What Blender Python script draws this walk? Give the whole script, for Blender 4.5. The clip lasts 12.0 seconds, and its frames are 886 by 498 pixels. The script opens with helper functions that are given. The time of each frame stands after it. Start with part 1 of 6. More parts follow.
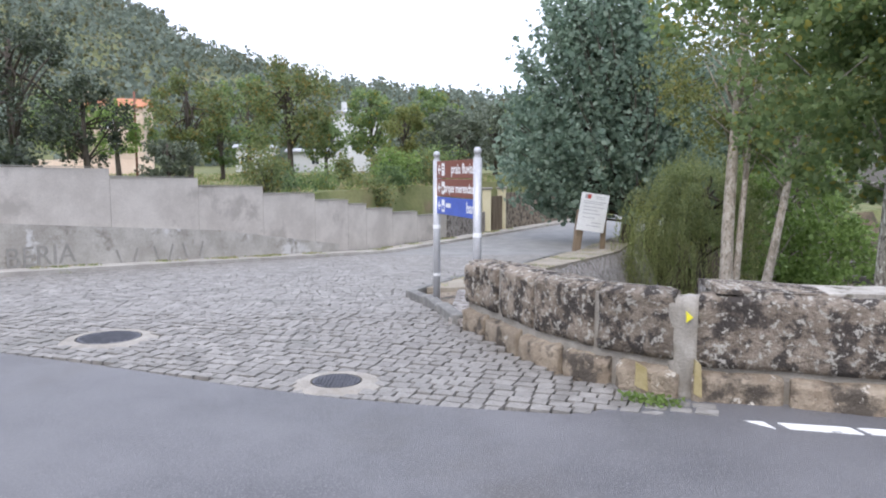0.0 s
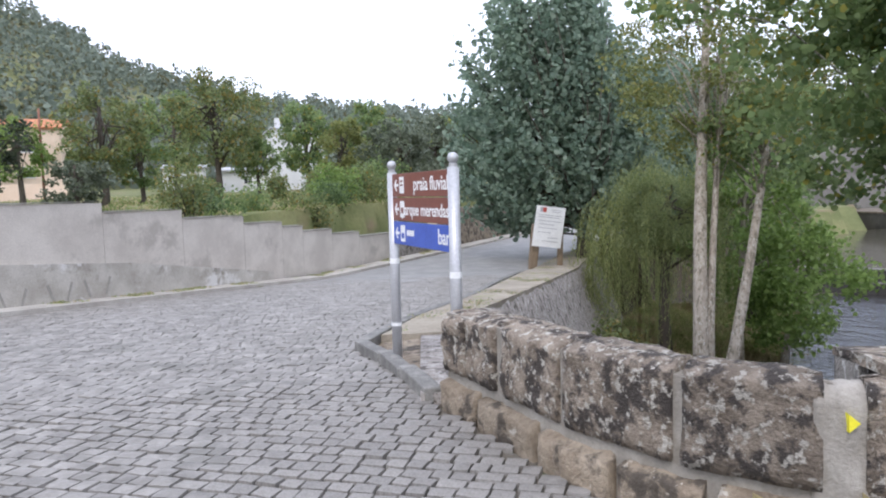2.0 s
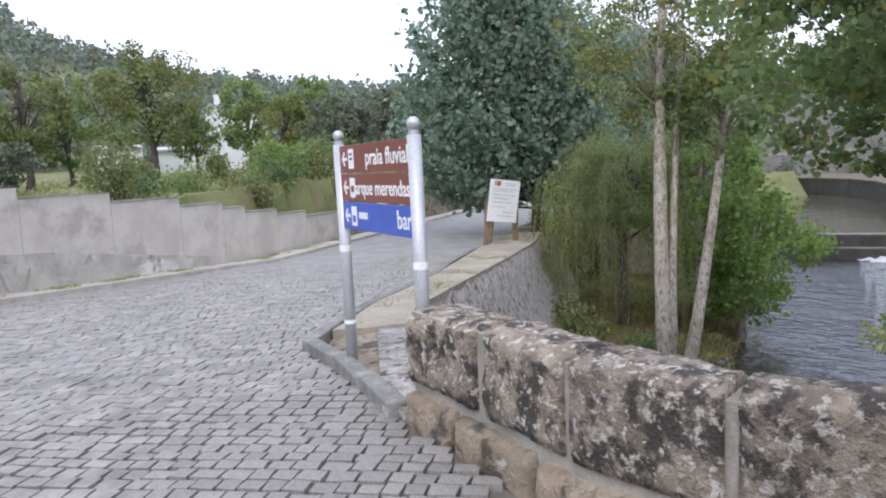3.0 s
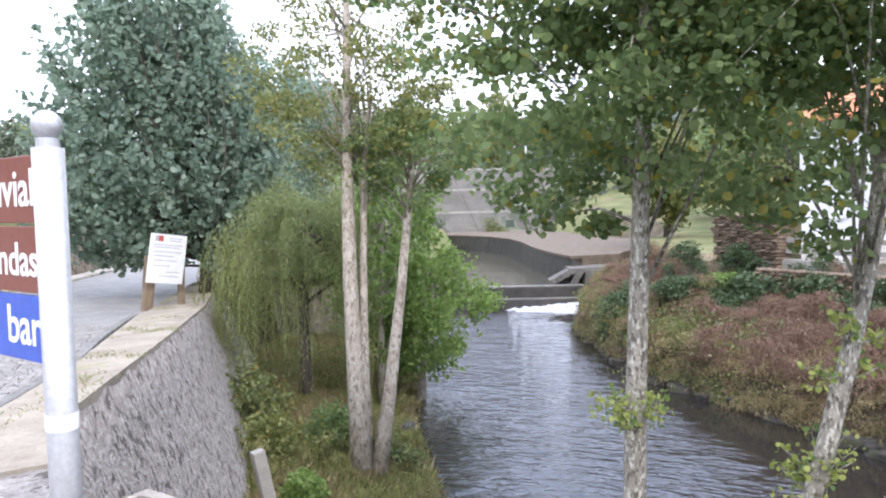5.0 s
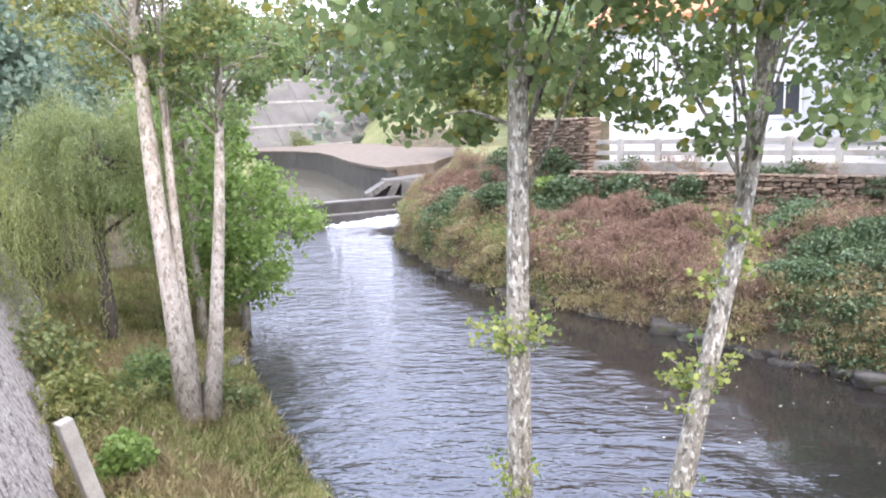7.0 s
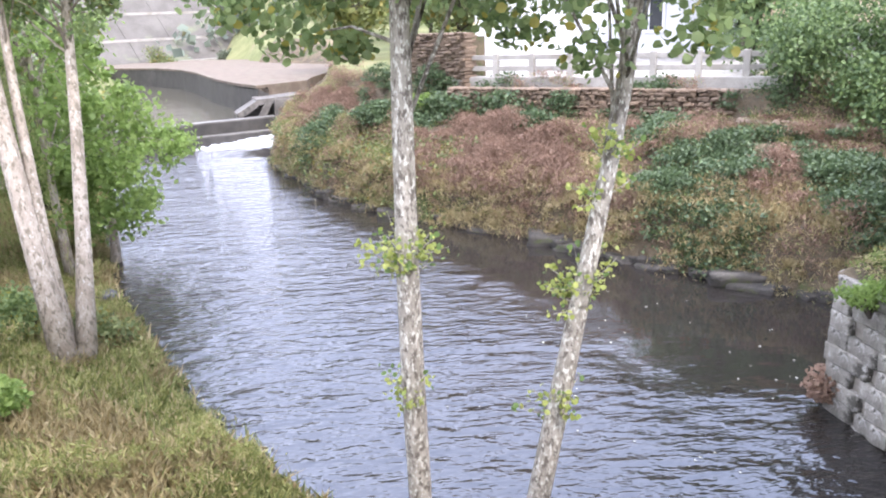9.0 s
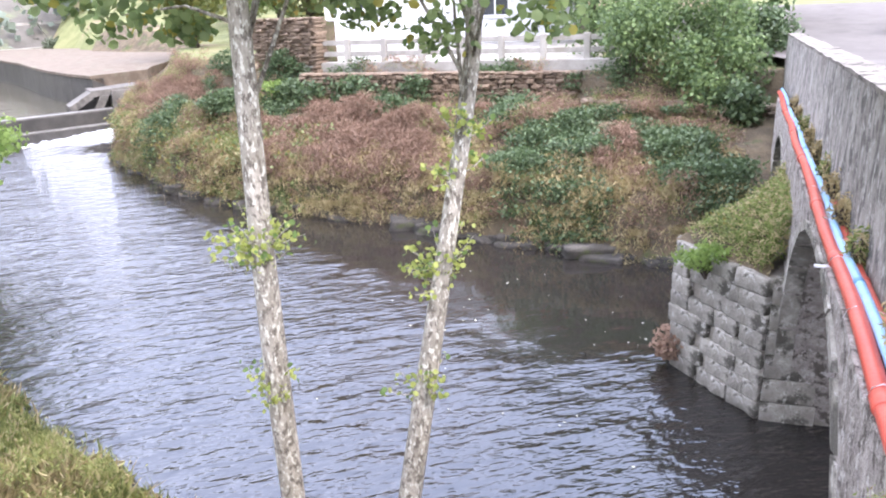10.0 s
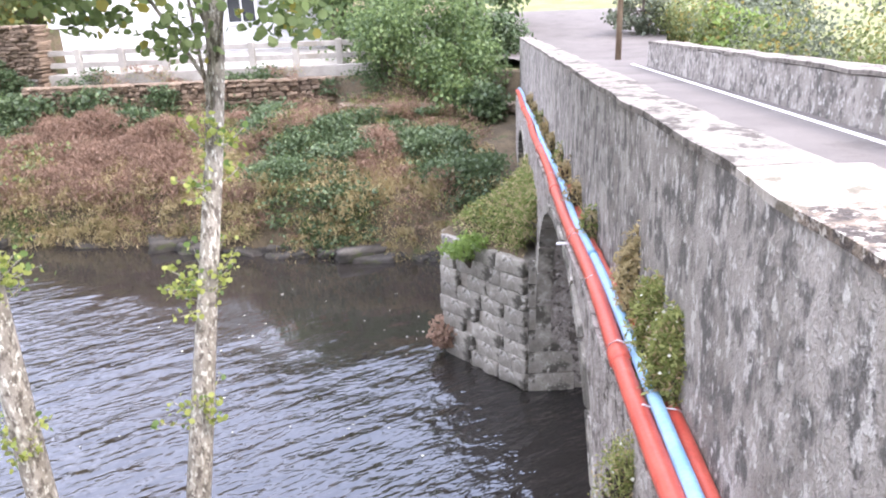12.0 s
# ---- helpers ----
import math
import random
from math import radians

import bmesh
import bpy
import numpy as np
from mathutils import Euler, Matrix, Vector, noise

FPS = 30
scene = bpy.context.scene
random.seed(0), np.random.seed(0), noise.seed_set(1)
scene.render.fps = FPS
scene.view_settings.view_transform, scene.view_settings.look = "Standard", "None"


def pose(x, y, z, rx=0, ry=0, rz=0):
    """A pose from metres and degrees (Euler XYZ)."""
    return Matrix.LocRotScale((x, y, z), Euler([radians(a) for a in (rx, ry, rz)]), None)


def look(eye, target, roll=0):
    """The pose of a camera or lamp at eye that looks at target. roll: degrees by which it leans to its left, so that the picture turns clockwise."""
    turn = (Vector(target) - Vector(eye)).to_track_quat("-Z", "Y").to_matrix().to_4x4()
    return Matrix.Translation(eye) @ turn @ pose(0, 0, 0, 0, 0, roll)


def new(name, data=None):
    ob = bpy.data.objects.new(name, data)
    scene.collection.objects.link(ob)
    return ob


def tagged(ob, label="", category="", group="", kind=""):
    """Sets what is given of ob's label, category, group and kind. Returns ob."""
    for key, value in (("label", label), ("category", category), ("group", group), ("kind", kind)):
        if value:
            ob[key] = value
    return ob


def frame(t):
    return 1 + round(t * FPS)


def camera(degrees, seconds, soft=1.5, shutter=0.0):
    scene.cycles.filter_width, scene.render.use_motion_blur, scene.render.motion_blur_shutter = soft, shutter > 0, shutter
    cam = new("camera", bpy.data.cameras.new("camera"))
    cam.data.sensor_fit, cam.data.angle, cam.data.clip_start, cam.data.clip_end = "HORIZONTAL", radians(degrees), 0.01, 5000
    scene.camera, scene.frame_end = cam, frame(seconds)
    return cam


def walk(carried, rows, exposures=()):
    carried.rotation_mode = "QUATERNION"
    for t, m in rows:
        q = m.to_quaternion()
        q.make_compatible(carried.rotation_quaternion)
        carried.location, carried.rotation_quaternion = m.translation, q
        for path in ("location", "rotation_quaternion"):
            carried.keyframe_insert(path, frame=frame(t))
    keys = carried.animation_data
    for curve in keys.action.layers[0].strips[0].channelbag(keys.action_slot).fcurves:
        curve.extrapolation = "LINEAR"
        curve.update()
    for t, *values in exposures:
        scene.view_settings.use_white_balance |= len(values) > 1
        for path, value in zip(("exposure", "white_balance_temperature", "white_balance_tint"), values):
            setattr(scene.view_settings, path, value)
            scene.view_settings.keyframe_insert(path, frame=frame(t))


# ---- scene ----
cam = camera(63.4, 12.0, soft=2.0)
ROWS = [
    (0.0, 0.027, 0.686, 1.594, 84.21, -0.05, -0.01),
    (0.5, -0.044, 1.176, 1.598, 85.08, -0.78, 1.22),
    (1.0, -0.093, 1.785, 1.607, 84.36, 1.40, 0.09),
    (1.5, -0.095, 2.279, 1.633, 83.89, 1.15, -0.97),
    (2.0, -0.161, 2.926, 1.617, 85.33, 1.54, -4.95),
    (2.5, -0.168, 3.432, 1.613, 83.93, 2.38, -7.65),
    (4.5, 0.007, 5.441, 1.573, 84.06, 0.50, -24.97),
    (5.0, 0.097, 5.985, 1.594, 86.62, 1.20, -35.62),
    (5.5, 0.262, 6.334, 1.549, 85.21, 2.49, -37.33),
    (6.0, 0.386, 6.780, 1.544, 84.43, 1.19, -42.63),
    (6.5, 0.489, 7.137, 1.530, 81.60, 1.88, -47.86),
    (8.5, 0.551, 7.446, 1.579, 74.43, 2.99, -57.56),
    (9.0, 0.463, 7.378, 1.565, 72.22, 2.57, -61.04),
    (9.5, 0.547, 7.394, 1.524, 71.29, 2.46, -65.49),
    (10.0, 0.550, 7.348, 1.498, 70.73, 2.46, -72.33),
    (10.5, 0.550, 7.345, 1.464, 71.07, 2.45, -78.76),
    (11.0, 0.550, 7.342, 1.455, 70.78, 2.35, -84.11),
    (11.5, 0.550, 7.314, 1.465, 70.75, 2.37, -87.63),
    (12.0, 0.550, 7.268, 1.467, 70.49, 2.18, -91.08),
]
EXPOSURES = [(0.0, 0.42, 6650, 13), (2.5, 0.34, 6670, 13), (4.5, 0.82, 6650, 14), (5.5, 1.36, 6650, 16), (6.5, 1.68, 6700, 18), (8.5, 1.84, 6740, 19), (10.0, 1.98, 6800, 20), (12.0, 2.0, 7020, 21)]
walk(cam, [(t, pose(x, y, z, rx, ry, rz)) for t, x, y, z, rx, ry, rz in ROWS], EXPOSURES)

# ---- world and light ----
SUN_EL, SUN_AZ = radians(48), radians(200)
world = bpy.data.worlds.new("overcast_sky")
scene.world = world
world.use_nodes = True
wn, wl = world.node_tree.nodes, world.node_tree.links
wn.clear()
w_out = wn.new("ShaderNodeOutputWorld")
w_bg = wn.new("ShaderNodeBackground")
w_bg.inputs["Strength"].default_value = 0.112
w_sky = wn.new("ShaderNodeTexSky")
w_sky.sky_type, w_sky.sun_disc = "NISHITA", False
w_sky.sun_elevation, w_sky.sun_rotation = SUN_EL, SUN_AZ
w_tc = wn.new("ShaderNodeTexCoord")
w_map = wn.new("ShaderNodeMapping")
w_map.inputs["Scale"].default_value = (1.0, 1.0, 2.2)
w_noise = wn.new("ShaderNodeTexNoise")
w_noise.inputs["Scale"].default_value, w_noise.inputs["Detail"].default_value = 2.3, 6.0
w_ramp = wn.new("ShaderNodeValToRGB")
w_ramp.color_ramp.elements[0].position, w_ramp.color_ramp.elements[1].position = 0.30, 0.52
w_ramp.color_ramp.elements[0].color = (0.84, 0.84, 0.84, 1)
w_mix = wn.new("ShaderNodeMix")
w_mix.data_type = "RGBA"
w_sep = wn.new("ShaderNodeSeparateXYZ")
w_rise = wn.new("ShaderNodeMapRange")  # an overcast sky is brighter towards the zenith
w_rise.inputs["To Min"].default_value, w_rise.inputs["To Max"].default_value = 1.05, 1.55
w_cloud = wn.new("ShaderNodeVectorMath")
w_cloud.operation = "SCALE"
w_cloud.inputs[0].default_value = (9.1, 10.1, 12.5)
wl.new(w_tc.outputs["Generated"], w_sep.inputs[0])
wl.new(w_sep.outputs["Z"], w_rise.inputs["Value"])
wl.new(w_rise.outputs["Result"], w_cloud.inputs["Scale"])
wl.new(w_cloud.outputs["Vector"], w_mix.inputs["B"])
wl.new(w_tc.outputs["Generated"], w_map.inputs["Vector"])
wl.new(w_map.outputs["Vector"], w_noise.inputs["Vector"])
wl.new(w_noise.outputs["Fac"], w_ramp.inputs["Fac"])
w_thin = wn.new("ShaderNodeMapRange")  # the cloud thins out overhead and lets the blue through
w_thin.inputs["From Min"].default_value, w_thin.inputs["From Max"].default_value = 0.16, 0.55
w_thin.inputs["To Min"].default_value, w_thin.inputs["To Max"].default_value = 1.0, 0.82
wl.new(w_sep.outputs["Z"], w_thin.inputs["Value"])
w_cover = wn.new("ShaderNodeMath")
w_cover.operation = "MULTIPLY"
wl.new(w_ramp.outputs["Color"], w_cover.inputs[0]), wl.new(w_thin.outputs["Result"], w_cover.inputs[1])
wl.new(w_cover.outputs[0], w_mix.inputs["Factor"])
w_blue = wn.new("ShaderNodeVectorMath")  # hazy blue between the clouds
w_blue.operation = "SCALE"
w_blue.inputs["Scale"].default_value = 2.4
wl.new(w_sky.outputs["Color"], w_blue.inputs[0])
wl.new(w_blue.outputs["Vector"], w_mix.inputs["A"])
wl.new(w_mix.outputs["Result"], w_bg.inputs["Color"])
wl.new(w_bg.outputs["Background"], w_out.inputs["Surface"])
sun = new("sun", bpy.data.lights.new("sun", "SUN"))
sun.data.energy, sun.data.angle, sun.data.color = 0.9, radians(14), (1.0, 0.96, 0.9)
sun.matrix_world = look((0, 0, 0), (-math.sin(SUN_AZ) * math.cos(SUN_EL), -math.cos(SUN_AZ) * math.cos(SUN_EL), -math.sin(SUN_EL)))


# ---- materials ----
def material(name, a, b, scale=6.0, rough=0.85, bump=0.3, fine=60.0, stretch=(1, 1, 1), spots=None, spot_scale=3.0, spot_at=(0.55, 0.65), vary=0.0, island=0.0, metal=0.0, spots2=None, spot2_scale=9.0, spot2_at=(0.58, 0.66), bump_size=0.02):
    """Two tones mixed by broad and fine noise, with up to two kinds of stain, relief and variation from piece to piece."""
    m = bpy.data.materials.new(name)
    m.use_nodes = True
    n, l = m.node_tree.nodes, m.node_tree.links
    p = n["Principled BSDF"]
    tc = n.new("ShaderNodeTexCoord")
    mp = n.new("ShaderNodeMapping")
    mp.inputs["Scale"].default_value = stretch
    l.new(tc.outputs["Object"], mp.inputs["Vector"])

    def field(s, detail=5.0):
        t = n.new("ShaderNodeTexNoise")
        t.inputs["Scale"].default_value, t.inputs["Detail"].default_value = s, detail
        t.inputs["Roughness"].default_value = 0.65
        l.new(mp.outputs["Vector"], t.inputs["Vector"])
        return t.outputs["Fac"]

    def blend(fac, x, y, kind="MIX"):
        k = n.new("ShaderNodeMix")
        k.data_type, k.blend_type = "RGBA", kind
        if isinstance(fac, float):
            k.inputs["Factor"].default_value = fac
        else:
            l.new(fac, k.inputs["Factor"])
        for sock, v in (("A", x), ("B", y)):
            if isinstance(v, tuple):
                k.inputs[sock].default_value = (*v, 1)
            else:
                l.new(v, k.inputs[sock])
        return k.outputs["Result"]

    def ramp(sock, lo, hi):
        r = n.new("ShaderNodeMapRange")
        r.interpolation_type = "SMOOTHSTEP"
        r.inputs["From Min"].default_value, r.inputs["From Max"].default_value = lo, hi
        l.new(sock, r.inputs["Value"])
        return r.outputs["Result"]

    f0, f1 = field(scale), field(fine, 3.0)
    col = blend(ramp(f0, 0.32, 0.68), a, b)
    grain = n.new("ShaderNodeMapRange")
    grain.inputs["To Min"].default_value, grain.inputs["To Max"].default_value = 0.72, 1.28
    l.new(f1, grain.inputs["Value"])
    col = blend(1.0, col, grain.outputs["Result"], "MULTIPLY")
    if spots:
        col = blend(ramp(field(spot_scale, 7.0), *spot_at), col, spots)
    if spots2:
        col = blend(ramp(field(spot2_scale, 7.0), *spot2_at), col, spots2)
    if vary or island:
        src = n.new("ShaderNodeObjectInfo").outputs["Random"] if vary else n.new("ShaderNodeNewGeometry").outputs["Random Per Island"]
        amount = vary or island
        r = n.new("ShaderNodeMapRange")
        r.inputs["To Min"].default_value, r.inputs["To Max"].default_value = 1 - amount, 1 + amount
        l.new(src, r.inputs["Value"])
        col = blend(1.0, col, r.outputs["Result"], "MULTIPLY")
    l.new(col, p.inputs["Base Color"])
    p.inputs["Roughness"].default_value, p.inputs["Metallic"].default_value = rough, metal
    if bump:
        add = n.new("ShaderNodeMath")
        l.new(f0, add.inputs[0]), l.new(f1, add.inputs[1])
        bp = n.new("ShaderNodeBump")
        bp.inputs["Strength"].default_value, bp.inputs["Distance"].default_value = bump, bump_size
        l.new(add.outputs[0], bp.inputs["Height"])
        l.new(bp.outputs["Normal"], p.inputs["Normal"])
    return m


def leaf_material(name, dark, light, through_light=0.35, rough=0.55, odd=None, odd_share=0.1):
    """Leaves that vary one from another, with light passing through."""
    m = bpy.data.materials.new(name)
    m.use_nodes = True
    n, l = m.node_tree.nodes, m.node_tree.links
    p = n["Principled BSDF"]
    geo = n.new("ShaderNodeNewGeometry")
    cr = n.new("ShaderNodeValToRGB")
    e = cr.color_ramp.elements
    e[0].color, e[1].color = (*dark, 1), (*light, 1)
    if odd:
        e[1].position = 1 - odd_share - 0.02
        o = e.new(1 - odd_share)
        o.color = (*odd, 1)
    l.new(geo.outputs["Random Per Island"], cr.inputs["Fac"])
    l.new(cr.outputs["Color"], p.inputs["Base Color"])
    p.inputs["Roughness"].default_value = rough
    tr = n.new("ShaderNodeBsdfTranslucent")
    l.new(cr.outputs["Color"], tr.inputs["Color"])
    mx = n.new("ShaderNodeMixShader")
    mx.inputs["Fac"].default_value = through_light
    l.new(p.outputs["BSDF"], mx.inputs[1]), l.new(tr.outputs["BSDF"], mx.inputs[2])
    l.new(mx.outputs["Shader"], n["Material Output"].inputs["Surface"])
    return m


def water_material(name, base, scale, bump, rough, lee=False):
    """Rippled water; lee: smooth in the shelter of the far bank."""
    m = bpy.data.materials.new(name)
    m.use_nodes = True
    n, l = m.node_tree.nodes, m.node_tree.links
    p = n["Principled BSDF"]
    p.inputs["Base Color"].default_value = (*base, 1)
    p.inputs["Roughness"].default_value, p.inputs["IOR"].default_value = rough, 1.75
    p.inputs["Specular Tint"].default_value = (0.70, 0.83, 1.0, 1)
    tc = n.new("ShaderNodeTexCoord")
    mp = n.new("ShaderNodeMapping")
    mp.inputs["Scale"].default_value = (0.62, 1.5, 1)
    turn = n.new("ShaderNodeMapping")
    turn.inputs["Rotation"].default_value = (0, 0, radians(58))
    l.new(tc.outputs["Object"], turn.inputs["Vector"])
    l.new(turn.outputs["Vector"], mp.inputs["Vector"])
    a = n.new("ShaderNodeTexNoise")
    a.inputs["Scale"].default_value, a.inputs["Detail"].default_value, a.inputs["Distortion"].default_value = scale, 3.0, 0.25
    b = n.new("ShaderNodeTexNoise")
    b.inputs["Scale"].default_value, b.inputs["Detail"].default_value = 0.5, 2.0
    l.new(mp.outputs["Vector"], a.inputs["Vector"]), l.new(tc.outputs["Object"], b.inputs["Vector"])
    k = n.new("ShaderNodeMath")
    k.operation = "MULTIPLY"
    l.new(a.outputs["Fac"], k.inputs[0]), l.new(b.outputs["Fac"], k.inputs[1])
    height = k
    if lee:
        sep = n.new("ShaderNodeSeparateXYZ")
        l.new(tc.outputs["Object"], sep.inputs[0])

        def calc(kind, x, y, z=None):
            k2 = n.new("ShaderNodeMath")
            k2.operation = kind
            for i, v in enumerate((x, y, z)):
                if isinstance(v, (int, float)):
                    k2.inputs[i].default_value = v
                elif v is not None:
                    l.new(v, k2.inputs[i])
            return k2.outputs[0]

        line = calc("MULTIPLY_ADD", calc("MAXIMUM", calc("SUBTRACT", sep.outputs["Y"], 10.5), 0.0), 0.62, 11.7)
        off = calc("SUBTRACT", calc("MULTIPLY_ADD", b.outputs["Fac"], 3.2, line), sep.outputs["X"])
        ramp = n.new("ShaderNodeMapRange")
        ramp.interpolation_type = "SMOOTHSTEP"
        ramp.inputs["From Min"].default_value, ramp.inputs["From Max"].default_value = -1.0, 1.4
        ramp.inputs["To Min"].default_value, ramp.inputs["To Max"].default_value = 0.035, 1.0
        l.new(off, ramp.inputs["Value"])
        fine = n.new("ShaderNodeTexNoise")
        fine.inputs["Scale"].default_value, fine.inputs["Detail"].default_value = scale * 3.1, 2.0
        l.new(mp.outputs["Vector"], fine.inputs["Vector"])
        both = calc("MULTIPLY_ADD", fine.outputs["Fac"], 0.16, k.outputs[0])
        height = n.new("ShaderNodeMath")
        height.operation = "MULTIPLY"
        l.new(both, height.inputs[0]), l.new(ramp.outputs["Result"], height.inputs[1])
    bp = n.new("ShaderNodeBump")
    bp.inputs["Strength"].default_value, bp.inputs["Distance"].default_value = 1.0, bump
    l.new(height.outputs[0], bp.inputs["Height"]), l.new(bp.outputs["Normal"], p.inputs["Normal"])
    return m


M_ASPHALT = material("asphalt", (0.108, 0.106, 0.112), (0.178, 0.173, 0.178), 0.55, 0.42, 1.0, 95, spots=(0.105, 0.095, 0.085), spot_scale=0.35, spot_at=(0.50, 0.72), spots2=(0.27, 0.262, 0.255), spot2_scale=70, spot2_at=(0.53, 0.62), bump_size=0.014)
M_SETT = material("granite_setts", (0.165, 0.153, 0.135), (0.275, 0.257, 0.232), 4.0, 0.62, 0.3, 70, island=0.13, spots=(0.17, 0.16, 0.14), spot_scale=1.1, bump_size=0.01)
M_SETT_ONE = material("granite_sett", (0.165, 0.153, 0.135), (0.275, 0.257, 0.232), 9.0, 0.62, 0.3, 70, vary=0.13, bump_size=0.01)
M_JOINT = material("joint_sand", (0.12, 0.105, 0.082), (0.19, 0.168, 0.135), 3.0, 0.95, 0.4, 60, spots=(0.10, 0.12, 0.05), spot_scale=1.5)
M_STREET = material("worn_paving", (0.20, 0.195, 0.185), (0.27, 0.262, 0.245), 1.5, 0.7, 0.5, 9, bump_size=0.02)
M_RENDER = material("grey_render", (0.47, 0.425, 0.375), (0.60, 0.55, 0.49), 0.9, 0.9, 0.15, 40, spots=(0.41, 0.37, 0.325), spot_scale=0.6)
M_RENDER_OLD = material("old_render", (0.37, 0.34, 0.295), (0.50, 0.47, 0.42), 1.3, 0.9, 0.4, 30, spots=(0.22, 0.195, 0.16), spot_scale=1.1, spot_at=(0.52, 0.66), spots2=(0.62, 0.60, 0.57), spot2_scale=0.9, spot2_at=(0.55, 0.62))
M_GRANITE = material("lichened_granite", (0.155, 0.122, 0.092), (0.31, 0.255, 0.20), 7.0, 0.94, 1.0, 50, spots=(0.055, 0.045, 0.038), spot_scale=6.5, spot_at=(0.46, 0.57), spots2=(0.43, 0.40, 0.345), spot2_scale=19, spot2_at=(0.54, 0.61), vary=0.18, bump_size=0.03)
M_GRANITE_TAN = material("tan_granite", (0.22, 0.17, 0.12), (0.36, 0.295, 0.22), 5.0, 0.92, 0.8, 38, spots=(0.08, 0.065, 0.05), spot_scale=3.6, spot_at=(0.48, 0.6), spots2=(0.55, 0.50, 0.42), spot2_scale=9, spot2_at=(0.62, 0.68), vary=0.15, bump_size=0.03)
M_MORTAR = material("grey_mortar", (0.25, 0.225, 0.19), (0.37, 0.34, 0.295), 4.0, 0.95, 0.5, 50, spots=(0.25, 0.22, 0.18), spot_scale=2.0)
M_CAP = material("lichen_cap", (0.30, 0.275, 0.235), (0.47, 0.435, 0.385), 6.0, 0.95, 0.6, 40, spots=(0.13, 0.115, 0.085), spot_scale=5.0, spot_at=(0.52, 0.62))
M_COPE = material("parapet_top_stone", (0.145, 0.130, 0.112), (0.25, 0.23, 0.20), 5.0, 0.95, 0.7, 40, spots=(0.06, 0.052, 0.042), spot_scale=4.5, spot_at=(0.50, 0.60), spots2=(0.36, 0.34, 0.30), spot2_scale=11, spot2_at=(0.60, 0.66))
M_PARAPET = material("streaked_render", (0.215, 0.198, 0.174), (0.41, 0.382, 0.348), 1.7, 0.95, 0.9, 60, stretch=(1, 1, 0.6), spots=(0.125, 0.12, 0.11), spot_scale=6.5, spot_at=(0.47, 0.60), spots2=(0.50, 0.485, 0.45), spot2_scale=15.0, spot2_at=(0.54, 0.62), bump_size=0.03)
M_RETAIN = material("rough_masonry", (0.26, 0.232, 0.208), (0.44, 0.40, 0.365), 7.0, 0.95, 1.0, 18, spots=(0.12, 0.105, 0.09), spot_scale=5.0, spot_at=(0.52, 0.6), spots2=(0.50, 0.47, 0.44), spot2_scale=8.0, spot2_at=(0.55, 0.62), bump_size=0.08)
M_PIER = material("pier_masonry", (0.22, 0.205, 0.175), (0.38, 0.36, 0.315), 3.5, 0.92, 0.8, 30, spots=(0.085, 0.08, 0.065), spot_scale=2.2, spot_at=(0.48, 0.6), spots2=(0.46, 0.44, 0.40), spot2_scale=7.0, spot2_at=(0.56, 0.63), vary=0.22, bump_size=0.04)
M_CONCRETE = material("concrete", (0.26, 0.245, 0.215), (0.38, 0.36, 0.32), 1.5, 0.9, 0.3, 35, spots=(0.26, 0.24, 0.20), spot_scale=1.2)
# Near-black: wet weir and basin walls, and painted shade inside the sluice.
M_CONCRETE_WET_SHADE = material("wet_and_shaded_concrete", (0.032, 0.030, 0.026), (0.065, 0.060, 0.052), 1.2, 0.55, 0.3, 30, stretch=(1, 1, 0.75))
M_DECK = material("bridge_road", (0.098, 0.087, 0.079), (0.125, 0.112, 0.102), 0.8, 0.95, 0.2, 90, spots=(0.085, 0.075, 0.066), spot_scale=0.9, bump_size=0.006)
M_GROUND = material("grassy_earth", (0.10, 0.12, 0.04), (0.19, 0.19, 0.08), 0.35, 1.0, 0.6, 8, spots=(0.20, 0.15, 0.09), spot_scale=0.12, bump_size=0.06)
M_BANK = material("bank_earth", (0.07, 0.055, 0.035), (0.15, 0.115, 0.07), 1.4, 1.0, 0.9, 14, spots=(0.06, 0.08, 0.025), spot_scale=0.8, bump_size=0.08)
M_ROCK = material("wet_rock", (0.03, 0.027, 0.023), (0.085, 0.077, 0.064), 2.5, 0.8, 1.0, 18, spots=(0.07, 0.085, 0.03), spot_scale=2.0, vary=0.2, bump_size=0.05)
M_VERGE = material("dry_verge", (0.24, 0.205, 0.16), (0.345, 0.305, 0.24), 1.6, 1.0, 0.8, 25, spots=(0.26, 0.25, 0.14), spot_scale=0.7, spot_at=(0.62, 0.72), spots2=(0.22, 0.18, 0.13), spot2_scale=14)
M_KERB = material("kerb_stone", (0.13, 0.125, 0.115), (0.24, 0.23, 0.21), 5.0, 0.85, 0.5, 40, vary=0.15)
M_PAVE = material("pavement", (0.34, 0.31, 0.27), (0.46, 0.43, 0.38), 1.3, 0.9, 0.3, 30, spots=(0.20, 0.22, 0.09), spot_scale=0.7, spot_at=(0.60, 0.7))
M_STEEL = material("painted_steel", (0.44, 0.44, 0.45), (0.50, 0.50, 0.51), 3.0, 0.35, 0.05, 50, metal=0.35)
M_BROWN = material("sign_brown", (0.19, 0.062, 0.045), (0.22, 0.075, 0.055), 2.0, 0.4, 0.0, 30)
M_BLUE = material("sign_blue", (0.05, 0.10, 0.42), (0.06, 0.12, 0.47), 2.0, 0.4, 0.0, 30)
M_WHITE = material("white_paint", (0.74, 0.74, 0.73), (0.80, 0.80, 0.79), 2.0, 0.6, 0.05, 40)
